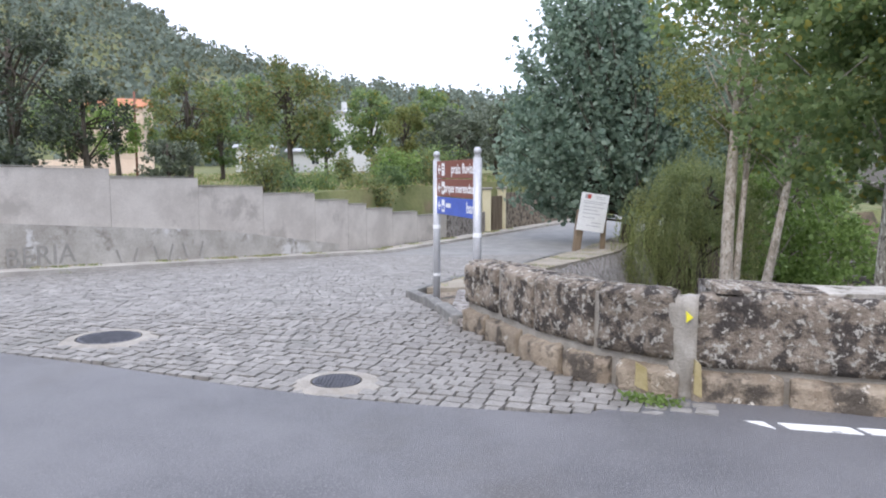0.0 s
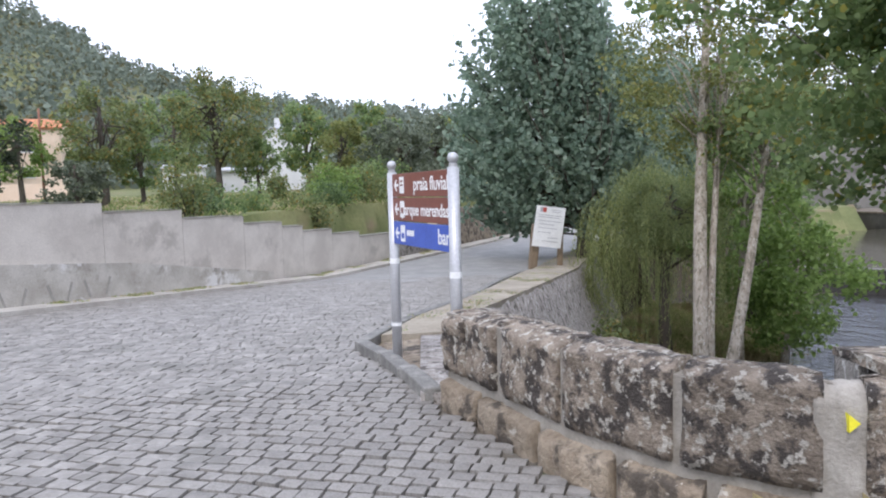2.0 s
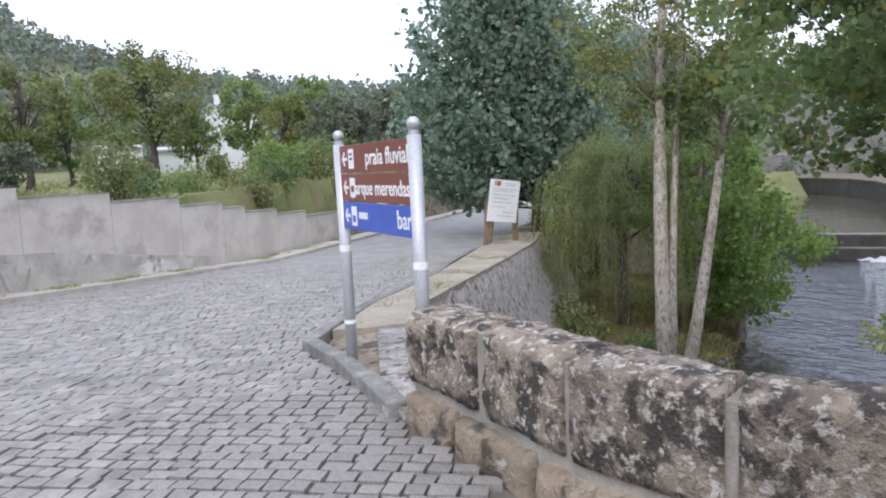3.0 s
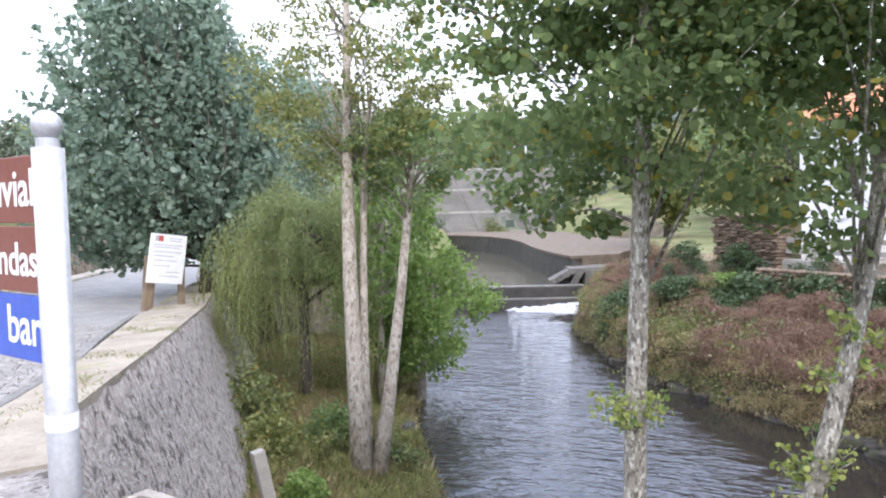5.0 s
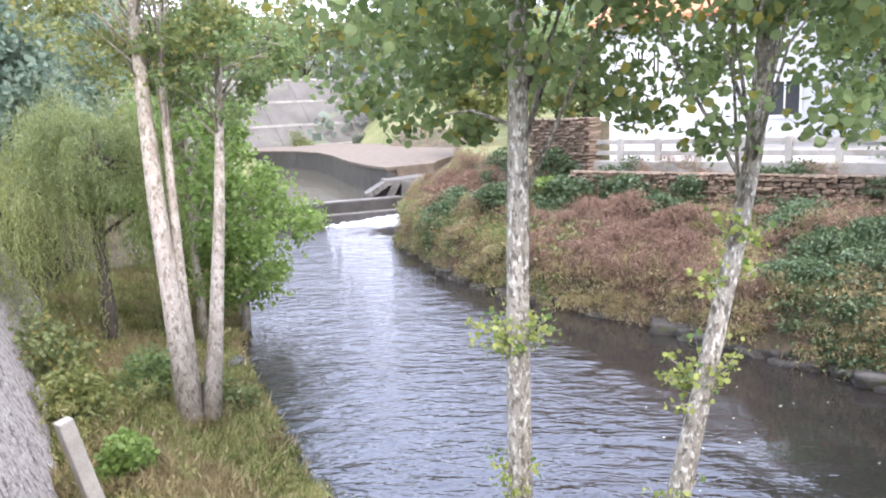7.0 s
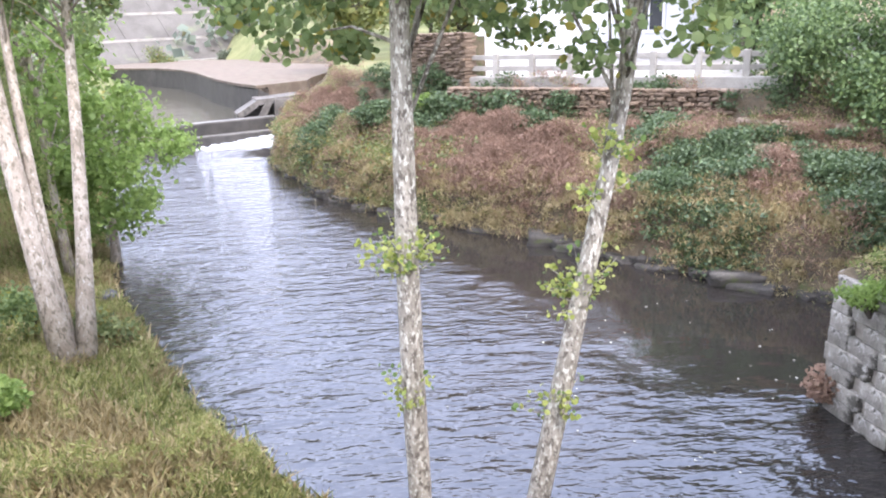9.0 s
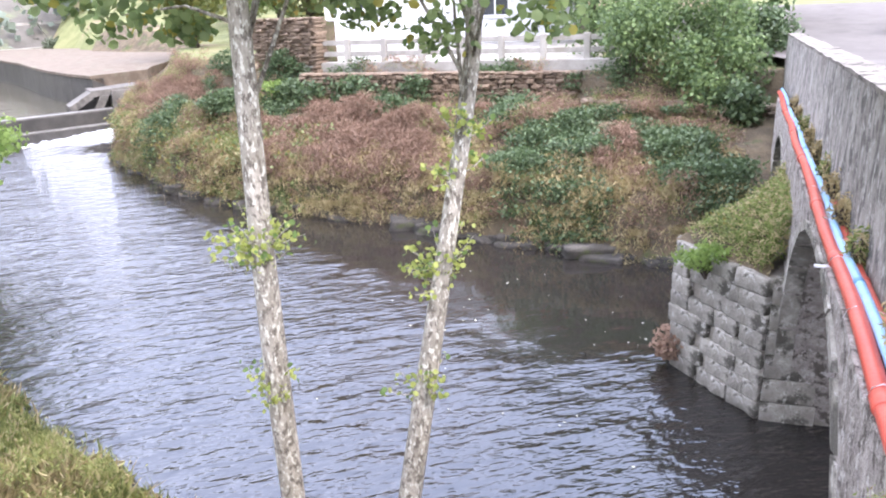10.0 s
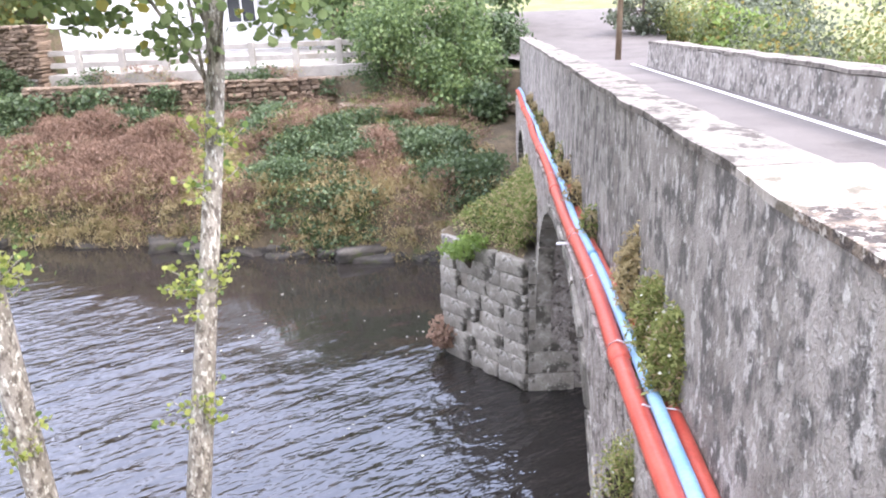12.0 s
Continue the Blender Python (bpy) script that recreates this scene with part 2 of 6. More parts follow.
M_WHITE_WORN = material("worn_road_paint", (0.66, 0.65, 0.62), (0.76, 0.75, 0.72), 5.0, 0.7, 0.2, 60, spots=(0.3, 0.29, 0.28), spot_scale=7.0)
M_YELLOW = material("yellow_paint", (0.75, 0.66, 0.03), (0.82, 0.73, 0.05), 6.0, 0.6, 0.1, 50)
M_OCHRE = material("faded_yellow_paint", (0.31, 0.25, 0.11), (0.38, 0.31, 0.16), 6.0, 0.8, 0.3, 40)
M_RED_PRINT = material("red_print", (0.45, 0.08, 0.07), (0.5, 0.1, 0.08), 3.0, 0.5, 0.0, 30)
M_GREY_PRINT = material("grey_print", (0.38, 0.38, 0.40), (0.46, 0.46, 0.48), 3.0, 0.5, 0.0, 30)
M_GRAFFITI = material("faded_grey_paint", (0.27, 0.255, 0.225), (0.34, 0.32, 0.29), 5.0, 0.9, 0.2, 40)
M_IRON = material("cast_iron", (0.055, 0.057, 0.065), (0.10, 0.10, 0.115), 12.0, 0.5, 0.4, 80, metal=0.5)
M_RED_PIPE = material("red_plastic", (0.50, 0.075, 0.05), (0.58, 0.11, 0.075), 3.0, 0.4, 0.1, 40, spots=(0.62, 0.25, 0.19), spot_scale=5.0, spot_at=(0.62, 0.75))
M_BLUE_PIPE = material("blue_plastic", (0.20, 0.42, 0.66), (0.30, 0.52, 0.74), 4.0, 0.35, 0.05, 40)
M_BLUE_DARK = material("blue_coupling", (0.06, 0.22, 0.42), (0.08, 0.26, 0.48), 4.0, 0.4, 0.05, 40)
M_TIE = material("pale_cable_tie", (0.66, 0.66, 0.68), (0.74, 0.74, 0.76), 4.0, 0.4, 0.0, 40)
M_BARK_PALE = material("pale_bark", (0.30, 0.25, 0.195), (0.46, 0.405, 0.335), 5.0, 0.95, 0.9, 40, stretch=(1, 1, 0.45), spots=(0.19, 0.165, 0.12), spot_scale=13.0, spot_at=(0.50, 0.60), spots2=(0.56, 0.53, 0.47), spot2_scale=17.0)
M_BARK_GREY = material("lichened_bark", (0.22, 0.20, 0.16), (0.38, 0.35, 0.29), 6.0, 0.95, 0.9, 45, stretch=(1, 1, 0.5), spots=(0.11, 0.095, 0.075), spot_scale=17.0, spot_at=(0.49, 0.60), spots2=(0.56, 0.55, 0.47), spot2_scale=24.0, spot2_at=(0.53, 0.61))
M_BARK_DARK = material("dark_bark", (0.055, 0.045, 0.035), (0.11, 0.09, 0.07), 6.0, 0.95, 0.9, 40, stretch=(1, 1, 0.4))
M_WOOD = material("weathered_wood", (0.14, 0.10, 0.065), (0.24, 0.18, 0.12), 4.0, 0.9, 0.6, 50, stretch=(1, 1, 0.2))
M_ROOF = material("clay_tiles", (0.42, 0.15, 0.07), (0.56, 0.23, 0.11), 2.0, 0.85, 0.4, 8)
M_ROOF_GREY = material("grey_roof", (0.36, 0.36, 0.37), (0.46, 0.46, 0.47), 1.0, 0.8, 0.1, 12)
M_PLASTER = material("white_plaster", (0.60, 0.595, 0.585), (0.66, 0.655, 0.645), 0.6, 0.9, 0.05, 30)
M_PLASTER_COOL = material("weathered_white_plaster", (0.62, 0.625, 0.64), (0.70, 0.705, 0.72), 0.8, 0.9, 0.1, 30, spots=(0.56, 0.56, 0.57), spot_scale=0.7)
M_PLASTER_BEIGE = material("beige_plaster", (0.44, 0.39, 0.33), (0.52, 0.47, 0.41), 0.6, 0.9, 0.1, 30)
M_PLASTER_CREAM = material("cream_plaster", (0.66, 0.60, 0.40), (0.74, 0.68, 0.48), 0.6, 0.9, 0.1, 30)
M_PEACH = material("peach_plaster", (0.66, 0.50, 0.38), (0.72, 0.57, 0.45), 0.6, 0.9, 0.1, 30)
M_GLASS_DARK = material("window_glass", (0.03, 0.035, 0.04), (0.05, 0.055, 0.06), 1.0, 0.1, 0.0, 30)
M_STONE_RED = material("reddish_rubble", (0.13, 0.095, 0.065), (0.25, 0.18, 0.125), 4.0, 0.95, 0.7, 30, vary=0.28)
M_STONE_GREY = material("grey_rubble", (0.22, 0.17, 0.12), (0.38, 0.31, 0.24), 4.0, 0.95, 0.7, 30, vary=0.28)
M_REVET = material("revetment_concrete", (0.085, 0.078, 0.066), (0.13, 0.12, 0.103), 0.7, 0.95, 0.3, 10, spots=(0.15, 0.165, 0.10), spot_scale=0.4)
M_WATER = water_material("river_water", (0.024, 0.021, 0.018), 1.9, 0.23, 0.03, True)
M_POND = water_material("pond_water", (0.075, 0.068, 0.047), 1.1, 0.045, 0.09)
M_WEIR_TOP = material("worn_weir_concrete", (0.10, 0.095, 0.085), (0.18, 0.17, 0.15), 1.6, 0.7, 0.3, 30)
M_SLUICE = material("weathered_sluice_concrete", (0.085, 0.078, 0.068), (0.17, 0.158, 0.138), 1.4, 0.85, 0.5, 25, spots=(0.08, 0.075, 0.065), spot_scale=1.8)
M_RIM = material("tan_rim", (0.105, 0.08, 0.056), (0.16, 0.126, 0.092), 1.5, 0.9, 0.3, 25, spots=(0.14, 0.13, 0.09), spot_scale=0.8)
M_FOAM = material("white_water", (0.50, 0.52, 0.54), (0.64, 0.66, 0.68), 6.0, 0.6, 1.0, 25, bump_size=0.05)
L_PLANE = leaf_material("dense_leaf", (0.16, 0.235, 0.175), (0.37, 0.46, 0.35), 0.62, 0.45)
L_ALDER = leaf_material("alder_leaf", (0.12, 0.188, 0.072), (0.30, 0.385, 0.165), 0.66, odd=(0.36, 0.33, 0.08), odd_share=0.06)
L_YELLOW = leaf_material("yellowing_leaf", (0.13, 0.16, 0.05), (0.27, 0.29, 0.10), 0.45, odd=(0.32, 0.28, 0.08), odd_share=0.08)
L_WILLOW = leaf_material("willow_leaf", (0.20, 0.25, 0.10), (0.44, 0.49, 0.24), 0.6)
L_STRAND = leaf_material("hanging_willow_leaf", (0.22, 0.27, 0.10), (0.46, 0.48, 0.20), 0.6)
L_HEDGE = leaf_material("hedge_leaf", (0.055, 0.10, 0.04), (0.19, 0.27, 0.10), 0.4)
L_BANK = leaf_material("bank_grass_blade", (0.19, 0.235, 0.075), (0.50, 0.50, 0.20), 0.45, rough=0.8, odd=(0.60, 0.50, 0.29), odd_share=0.15)
L_WEED = leaf_material("wall_weed_leaf", (0.19, 0.24, 0.07), (0.42, 0.45, 0.17), 0.45, rough=0.8, odd=(0.48, 0.38, 0.22), odd_share=0.15)
L_BRIGHT = leaf_material("bright_leaf", (0.13, 0.21, 0.05), (0.29, 0.40, 0.12), 0.55)
L_SHOOT = leaf_material("young_shoot_leaf", (0.24, 0.30, 0.07), (0.46, 0.50, 0.15), 0.5, odd=(0.15, 0.24, 0.07), odd_share=0.3)
L_DARK = leaf_material("dark_leaf", (0.03, 0.045, 0.026), (0.08, 0.10, 0.055), 0.3)
L_OLIVE = leaf_material("olive_leaf", (0.08, 0.10, 0.065), (0.17, 0.20, 0.13), 0.25)
L_FRUIT = leaf_material("orchard_leaf", (0.11, 0.145, 0.055), (0.24, 0.28, 0.11), 0.45, odd=(0.28, 0.22, 0.06), odd_share=0.12)
L_IVY = leaf_material("ivy_leaf", (0.042, 0.078, 0.034), (0.125, 0.18, 0.08), 0.3, rough=0.5)
L_FERN = leaf_material("dead_fern", (0.20, 0.125, 0.088), (0.43, 0.295, 0.215), 0.3, rough=0.95)
L_GRASS = leaf_material("grass_blade", (0.12, 0.18, 0.05), (0.32, 0.38, 0.13), 0.4, rough=0.8, odd=(0.50, 0.42, 0.24), odd_share=0.35)
L_DRYGRASS = leaf_material("dry_grass_blade", (0.33, 0.265, 0.125), (0.55, 0.46, 0.26), 0.3, rough=0.9)
# Distance haze is painted in: leaf tones are paled and low in contrast.
L_HILL_HAZE = leaf_material("hazed_far_wood_leaf", (0.15, 0.185, 0.15), (0.225, 0.265, 0.205), 0.3, rough=0.9, odd=(0.13, 0.12, 0.06), odd_share=0.12)
L_FLOWER = leaf_material("pale_flower", (0.6, 0.6, 0.5), (0.75, 0.75, 0.62), 0.3)


# ---- builders ----
def mesh_object(name, verts, faces, mat, parent=None, label="", smooth=False):
    me = bpy.data.meshes.new(name)
    me.from_pydata([tuple(v) for v in verts], [], faces)
    if smooth:
        me.shade_smooth()
    if mat:
        me.materials.append(mat)
    ob = new(name, me)
    if parent:
        ob.parent = parent
    return tagged(ob, label) if label else ob


def part(name, bm, mat, parent=None, label="", smooth=False):
    me = bpy.data.meshes.new(name)
    bmesh.ops.recalc_face_normals(bm, faces=bm.faces)
    bm.to_mesh(me)
    bm.free()
    if smooth:
        me.shade_smooth()
    me.materials.append(mat)
    ob = new(name, me)
    if parent:
        ob.parent = parent
    return tagged(ob, label) if label else ob


def thing(name, label, category, at=(0, 0, 0), group="", kind=""):
    ob = new(name)
    ob.location = at
    ob.empty_display_size = 0.1
    return tagged(ob, label, category, group, kind)


def box(size, m=Matrix(), bevel=0.0, bm=None):
    bm = bm or bmesh.new()
    r = bmesh.ops.create_cube(bm, size=1, matrix=m @ Matrix.Diagonal((*size, 1)))
    if bevel:
        edges = list({e for v in r["verts"] for e in v.link_edges})
        bmesh.ops.bevel(bm, geom=edges, offset=bevel, segments=2, affect="EDGES", profile=0.6)
    return bm


def rough_block(size, seed, amount=0.03, bevel=0.05, cuts=5):
    """A stone block with worn edges and an uneven face."""
    bm = box(size, bevel=min(bevel, min(size) * 0.3))
    bmesh.ops.subdivide_edges(bm, edges=[e for e in bm.edges if e.calc_length() > 0.12], cuts=cuts, use_grid_fill=True)
    for v in bm.verts:
        q = v.co * 2.2 + Vector((seed * 7.3, seed * 3.1, seed))
        v.co += v.co.normalized() * amount * (noise.noise(q) + 0.5 * noise.noise(q * 3.1))
    return bm


def prism(poly, z0, z1, bm=None):
    """An upright slab over a plan; z0 and z1 may be numbers or functions of x, y."""
    bm = bm or bmesh.new()
    f0 = z0 if callable(z0) else (lambda x, y: z0)
    f1 = z1 if callable(z1) else (lambda x, y: z1)
    lo = [bm.verts.new((x, y, f0(x, y))) for x, y in poly]
    hi = [bm.verts.new((x, y, f1(x, y))) for x, y in poly]
    bm.faces.new(lo[::-1]), bm.faces.new(hi)
    for i in range(len(poly)):
        j = (i + 1) % len(poly)
        bm.faces.new((lo[i], lo[j], hi[j], hi[i]))
    return bm


def tube_data(points, radii, sides=8, base=0, wobble=0.0):
    """Vertices and faces of a tapering tube along points."""
    pts = [Vector(p) for p in points]
    verts, faces = [], []
    for i, p in enumerate(pts):
        d = (pts[min(i + 1, len(pts) - 1)] - pts[max(i - 1, 0)]).normalized()
        s = d.orthogonal().normalized() if abs(d.z) < 0.9 else d.cross(Vector((0, 1, 0))).normalized()
        t = d.cross(s)
        for k in range(sides):
            a = 2 * math.pi * k / sides
            r = radii[i] * (1 + wobble * noise.noise(p * 3 + Vector((math.cos(a), math.sin(a), 0))))
            verts.append(p + (s * math.cos(a) + t * math.sin(a)) * r)
    for i in range(len(pts) - 1):
        for k in range(sides):
            a, b = base + i * sides + k, base + i * sides + (k + 1) % sides
            faces.append((a, b, b + sides, a + sides))
    faces.append(tuple(base + k for k in range(sides))[::-1])
    faces.append(tuple(base + (len(pts) - 1) * sides + k for k in range(sides)))
    return verts, faces


def tube(name, points, radii, mat, parent=None, label="", sides=10, wobble=0.0):
    v, f = tube_data(points, radii, sides, 0, wobble)
    return mesh_object(name, v, f, mat, parent, label, smooth=True)


def leaf_mesh(name, pts, size, mat, parent=None, aspect=0.7, up=0.0, rng=None, label="", droop=0.0, full=False):
    """One mesh of many separate folded leaves at the points; up: 0 for any direction, 1 for upright blades; full: rounded leaves."""
    rng = rng or np.random.default_rng(5)
    n = len(pts)
    d = rng.normal(size=(n, 3))
    d[:, 2] = d[:, 2] * (1 - up) + up * 1.8 - droop
    d /= np.linalg.norm(d, axis=1)[:, None]
    e = np.cross(d, rng.normal(size=(n, 3)))
    e /= np.linalg.norm(e, axis=1)[:, None] + 1e-9
    nn = np.cross(d, e)
    s = (np.asarray(size) * rng.uniform(0.6, 1.3, n))[:, None]
    a = pts - d * s * 0.5
    b = pts + e * s * aspect * 0.5 + nn * s * 0.12 - d * s * 0.05
    c = pts + d * s * 0.5
    g = pts - e * s * aspect * 0.5 + nn * s * 0.12 - d * s * 0.05
    if full:
        side, lift = e * s * aspect * 0.5, nn * s * 0.10
        b1, b2 = pts + side * 0.85 + lift - d * s * 0.28, pts + side * 0.9 + lift * 1.3 + d * s * 0.22
        g1, g2 = pts - side * 0.85 + lift - d * s * 0.28, pts - side * 0.9 + lift * 1.3 + d * s * 0.22
        verts = np.stack([a, b1, b2, c, g2, g1], 1).reshape(-1, 3)
        idx = np.arange(n) * 6
        tris = np.stack([idx, idx + 1, idx + 2, idx, idx + 2, idx + 3, idx, idx + 3, idx + 4, idx, idx + 4, idx + 5], 1).reshape(-1, 3)
    else:
        verts = np.stack([a, b, c, g], 1).reshape(-1, 3)
        idx = np.arange(n) * 4
        tris = np.stack([idx, idx + 1, idx + 2, idx, idx + 2, idx + 3], 1).reshape(-1, 3)
    me = bpy.data.meshes.new(name)
    me.vertices.add(len(verts)), me.loops.add(len(tris) * 3), me.polygons.add(len(tris))
    me.vertices.foreach_set("co", verts.astype(np.float32).ravel())
    me.loops.foreach_set("vertex_index", tris.astype(np.int32).ravel())
    me.polygons.foreach_set("loop_start", np.arange(0, len(tris) * 3, 3, dtype=np.int32))
    me.update(calc_edges=True)
    me.materials.append(mat)
    ob = new(name, me)
    if parent:
        ob.parent = parent
    return tagged(ob, label) if label else ob


def ball_points(rng, n, c, r, shell=0.45):
    d = rng.normal(size=(n, 3))
    d /= np.linalg.norm(d, axis=1)[:, None]
    k = rng.uniform(shell, 1.0, n) ** 0.6
    return np.asarray(c) + d * k[:, None] * np.asarray(r)


def tree(name, label, base, trunk_pts, trunk_r, crown, mats, clumps, per_clump, clump_r, leaf, seed, group="", droop=0.0, bare=0, shell=0.3, aspect=0.75, flat=0.75, limbs=True, limb=0.3, fork=0.45, full=False):
    """A tree: tapered trunk, limbs to the clumps of the crown, and leaves with gaps between clumps. crown: centre and radii."""
    rng = np.random.default_rng(seed)
    root = thing(name, label, "tree", base, group)
    bark, leafm = mats
    o = Vector(base)
    tp = [Vector(p) - o for p in trunk_pts]
    rr = [trunk_r * (1.25 if i == 0 else 1 - 0.6 * i / (len(tp) - 1)) for i in range(len(tp))]
    tube("trunk", tp, rr, bark, root, sides=12, wobble=0.25)
    cc, cr = np.array(crown[0]) - np.array(base), np.array(crown[1])
    centres = ball_points(rng, clumps, cc, cr, shell)
    verts, faces = [], []
    for i in range(min(clumps, 26) + bare if limbs else 0):
        c = Vector(centres[i % clumps])
        if i >= clumps or i >= 26:
            c = Vector(cc) + Vector(rng.normal(size=3)) * 0.5 * float(min(cr)) + Vector((0, 0, float(cr[2]) * 0.8))
        k = rng.uniform(fork, 0.98)
        j = min(int(k * (len(tp) - 1)), len(tp) - 2)
        s = tp[j].lerp(tp[j + 1], k * (len(tp) - 1) - j)
        mid = s.lerp(c, 0.5) + Vector((rng.normal() * 0.1, rng.normal() * 0.1, 0.12 * (c - s).length * (1 - droop)))
        v, f = tube_data([s, mid, c], [trunk_r * limb, trunk_r * limb * 0.55, trunk_r * limb * 0.15], 5, len(verts))
        verts += v
        faces += f
    if verts:
        mesh_object("branchwork", verts, faces, bark, root, smooth=True)
    pts = np.concatenate([ball_points(rng, int(per_clump * rng.uniform(0.5, 1.4)), c, clump_r * rng.uniform(0.6, 1.35) * np.array([1, 1, flat]), 0.1) for c in centres])
    leaf_mesh("crown", pts, leaf, leafm, root, aspect=aspect, rng=rng, droop=droop, full=full)
    return root


def shrub(name, label, base, radius, height, mat, n, leaf, seed, group="", up=0.0, lumps=9, category="shrub", aspect=0.7):
    rng = np.random.default_rng(seed)
    root = thing(name, label, category, base, group)
    stems_v, stems_f = [], []
    centres = []
    for i in range(lumps):
        a = rng.uniform(0, 6.28)
        c = Vector((math.cos(a) * radius * rng.uniform(0, 0.75), math.sin(a) * radius * rng.uniform(0, 0.75), height * rng.uniform(0.25, 0.8)))
        centres.append(c)
        v, f = tube_data([(0, 0, -0.1), c * 0.5, c], [0.03, 0.02, 0.008], 4, len(stems_v))
        stems_v += v
        stems_f += f
    mesh_object("stem", stems_v, stems_f, M_BARK_DARK, root)
    pts = np.concatenate([ball_points(rng, n // lumps, c, (radius * 0.5, radius * 0.5, height * 0.36), 0.1) for c in centres])
    leaf_mesh("foliage", pts, leaf, mat, root, rng=rng, up=up, aspect=aspect)
    return root


# ---- lie of the land ----
def zs(y):
    return -0.068 * min(max(y - 9, 0), 18) - 0.003 * max(y - 27, 0)


NEAR_EDGE = ((-80, 4.2), (5.2, 4.2), (6.0, 2.3), (7.2, 1.3), (8.6, 0.85), (12.6, 0.95), (20, 3.95), (33, 9.3), (40, 15), (50, 25), (80, 55))
NEAR_WATER = ((-80, 5.4), (7, 5.4), (13.8, 6.8), (16.2, 7.6), (17.4, 7.95), (19.7, 9.2), (23.3, 11.0), (30.5, 15.7), (39, 22.6), (47, 27.5), (70, 44), (110, 80))
FAR_WATER = ((-80, 17.6), (5, 17.8), (7.0, 18.0), (9.4, 18.6), (11.4, 18.95), (15.6, 20.2), (19.9, 20.8), (25, 22.4), (32, 27.2), (37.5, 34.7), (40.2, 37.2), (47, 49.7), (60, 56), (110, 98))
FAR_TOP = ((-80, 25), (5, 25.2), (11.1, 26.1), (20.8, 26.7), (25, 27.5), (32, 33), (37.5, 39.7), (40.2, 42.7), (47, 55), (60, 60), (110, 101))


def along(table, y):
    return float(np.interp(y, [a for a, b in table], [b for a, b in table]))


def wall_x(y):
    """The street wall's line; below y = 16 it bends away."""
    return -17.26 + 0.534 * y if y > 15 else -9.25 - 0.9 * (15 - y)


RIDGE = ((-180, 60), (-60, 95), (-40, 128), (-27, 104), (-17, 67), (-8, 45), (3, 38), (15, 36), (30, 36), (60, 36), (90, 45), (180, 60))
WATER_Z, POND_Z = -5.0, -3.75
FAR_K, FAR_C = 1.385, Vector((0.5, 7.0, 1.47))


def beyond(ob, k=FAR_K):
    """Enlarges what was set out on a small plan of the river side to its true size and distance."""
    ob.matrix_basis = Matrix.Translation(FAR_C) @ Matrix.Scale(k, 4) @ Matrix.Translation(-FAR_C) @ ob.matrix_basis
    return ob


def far_xy(x, y):
    return FAR_C.x + FAR_K * (x - FAR_C.x), FAR_C.y + FAR_K * (y - FAR_C.y)


def ease(a, b, v):
    t = min(max((v - a) / (b - a), 0.0), 1.0)
    return t * t * (3 - 2 * t)


def land(x, y):
    n = noise.noise(Vector((x * 0.35, y * 0.35, 0.0))) * 0.18 + noise.noise(Vector((x * 1.3, y * 1.3, 3.0))) * 0.07
    xn, xw, xf, xt = along(NEAR_EDGE, y), along(NEAR_WATER, y), along(FAR_WATER, y), along(FAR_TOP, y)
    street = zs(y) - 0.12
    if x < xn:
        z = street
        if y > 8 and x < wall_x(y) - 0.8:
            z = 0.9 + 0.018 * max(y - 18, 0) + n
        if x > xn - 0.5:
            z = street - 4.1 * ease(xn - 0.5, xn, x)
    elif x < xw:
        t = (x - xn) / max(xw - xn, 0.3)
        z = -4.25 - 0.7 * t ** 2 + n * (1 - t) * 1.2
    elif x < xf:
        m = min(x - xw, xf - x)
        z = WATER_Z - 0.05 - 1.0 * ease(0, 1.5, m)
    elif x < xt:
        t = (x - xf) / max(xt - xf, 0.3)
        z = WATER_Z + 1.2 * ease(0, 0.09, t) + 1.9 * t ** 0.8 + 0.85 * ease(0.91, 0.97, t) + n * 2.0 * math.sin(math.pi * t)
    else:
        z = -1.05 + n * 0.3
    r, th = math.hypot(x, y), math.degrees(math.atan2(x, y))
    hill = along(RIDGE, th) * ease(110, 520, r) * (1 + 0.12 * noise.noise(Vector((x / 90, y / 90, 1))))
    hill += 17 * ease(30, 50, th) * ease(125, 95, th) * ease(62, 190, r)
    if r > 60:
        z += hill
    return z


def spaced(lo, hi, near_lo, near_hi, step, grow=1.22):
    mid = list(np.arange(near_lo, near_hi + step / 2, step))
    out, s, v = [], step, near_hi
    while v < hi:
        s *= grow
        v += s
        out.append(min(v, hi))
    left, s, v = [], step, near_lo
    while v > lo:
        s *= grow
        v -= s
        left.append(max(v, lo))
    return left[::-1] + mid + out


GX, GY = spaced(-2400, 2400, -14, 46, 0.45), spaced(-2400, 2400, -8, 56, 0.45)
g_verts = [(x, y, land(x, y)) for y in GY for x in GX]
nx = len(GX)
g_faces = [(j * nx + i, j * nx + i + 1, (j + 1) * nx + i + 1, (j + 1) * nx + i) for j in range(len(GY) - 1) for i in range(nx - 1)]
ground = tagged(mesh_object("ground", g_verts, g_faces, M_GROUND, smooth=True), "grassy ground with river banks, fields and wooded hills", "ground", kind="structure")
ground.data.materials.append(M_BANK)
slots = np.zeros(len(g_faces), dtype=np.int32)
for k, f in enumerate(g_faces):
    x, y, _ = g_verts[f[0]]
    if -10 < y < 62 and along(NEAR_EDGE, y) - 0.6 < x < along(FAR_TOP, y) + 0.3:
        slots[k] = 1
ground.data.polygons.foreach_set("material_index", slots)

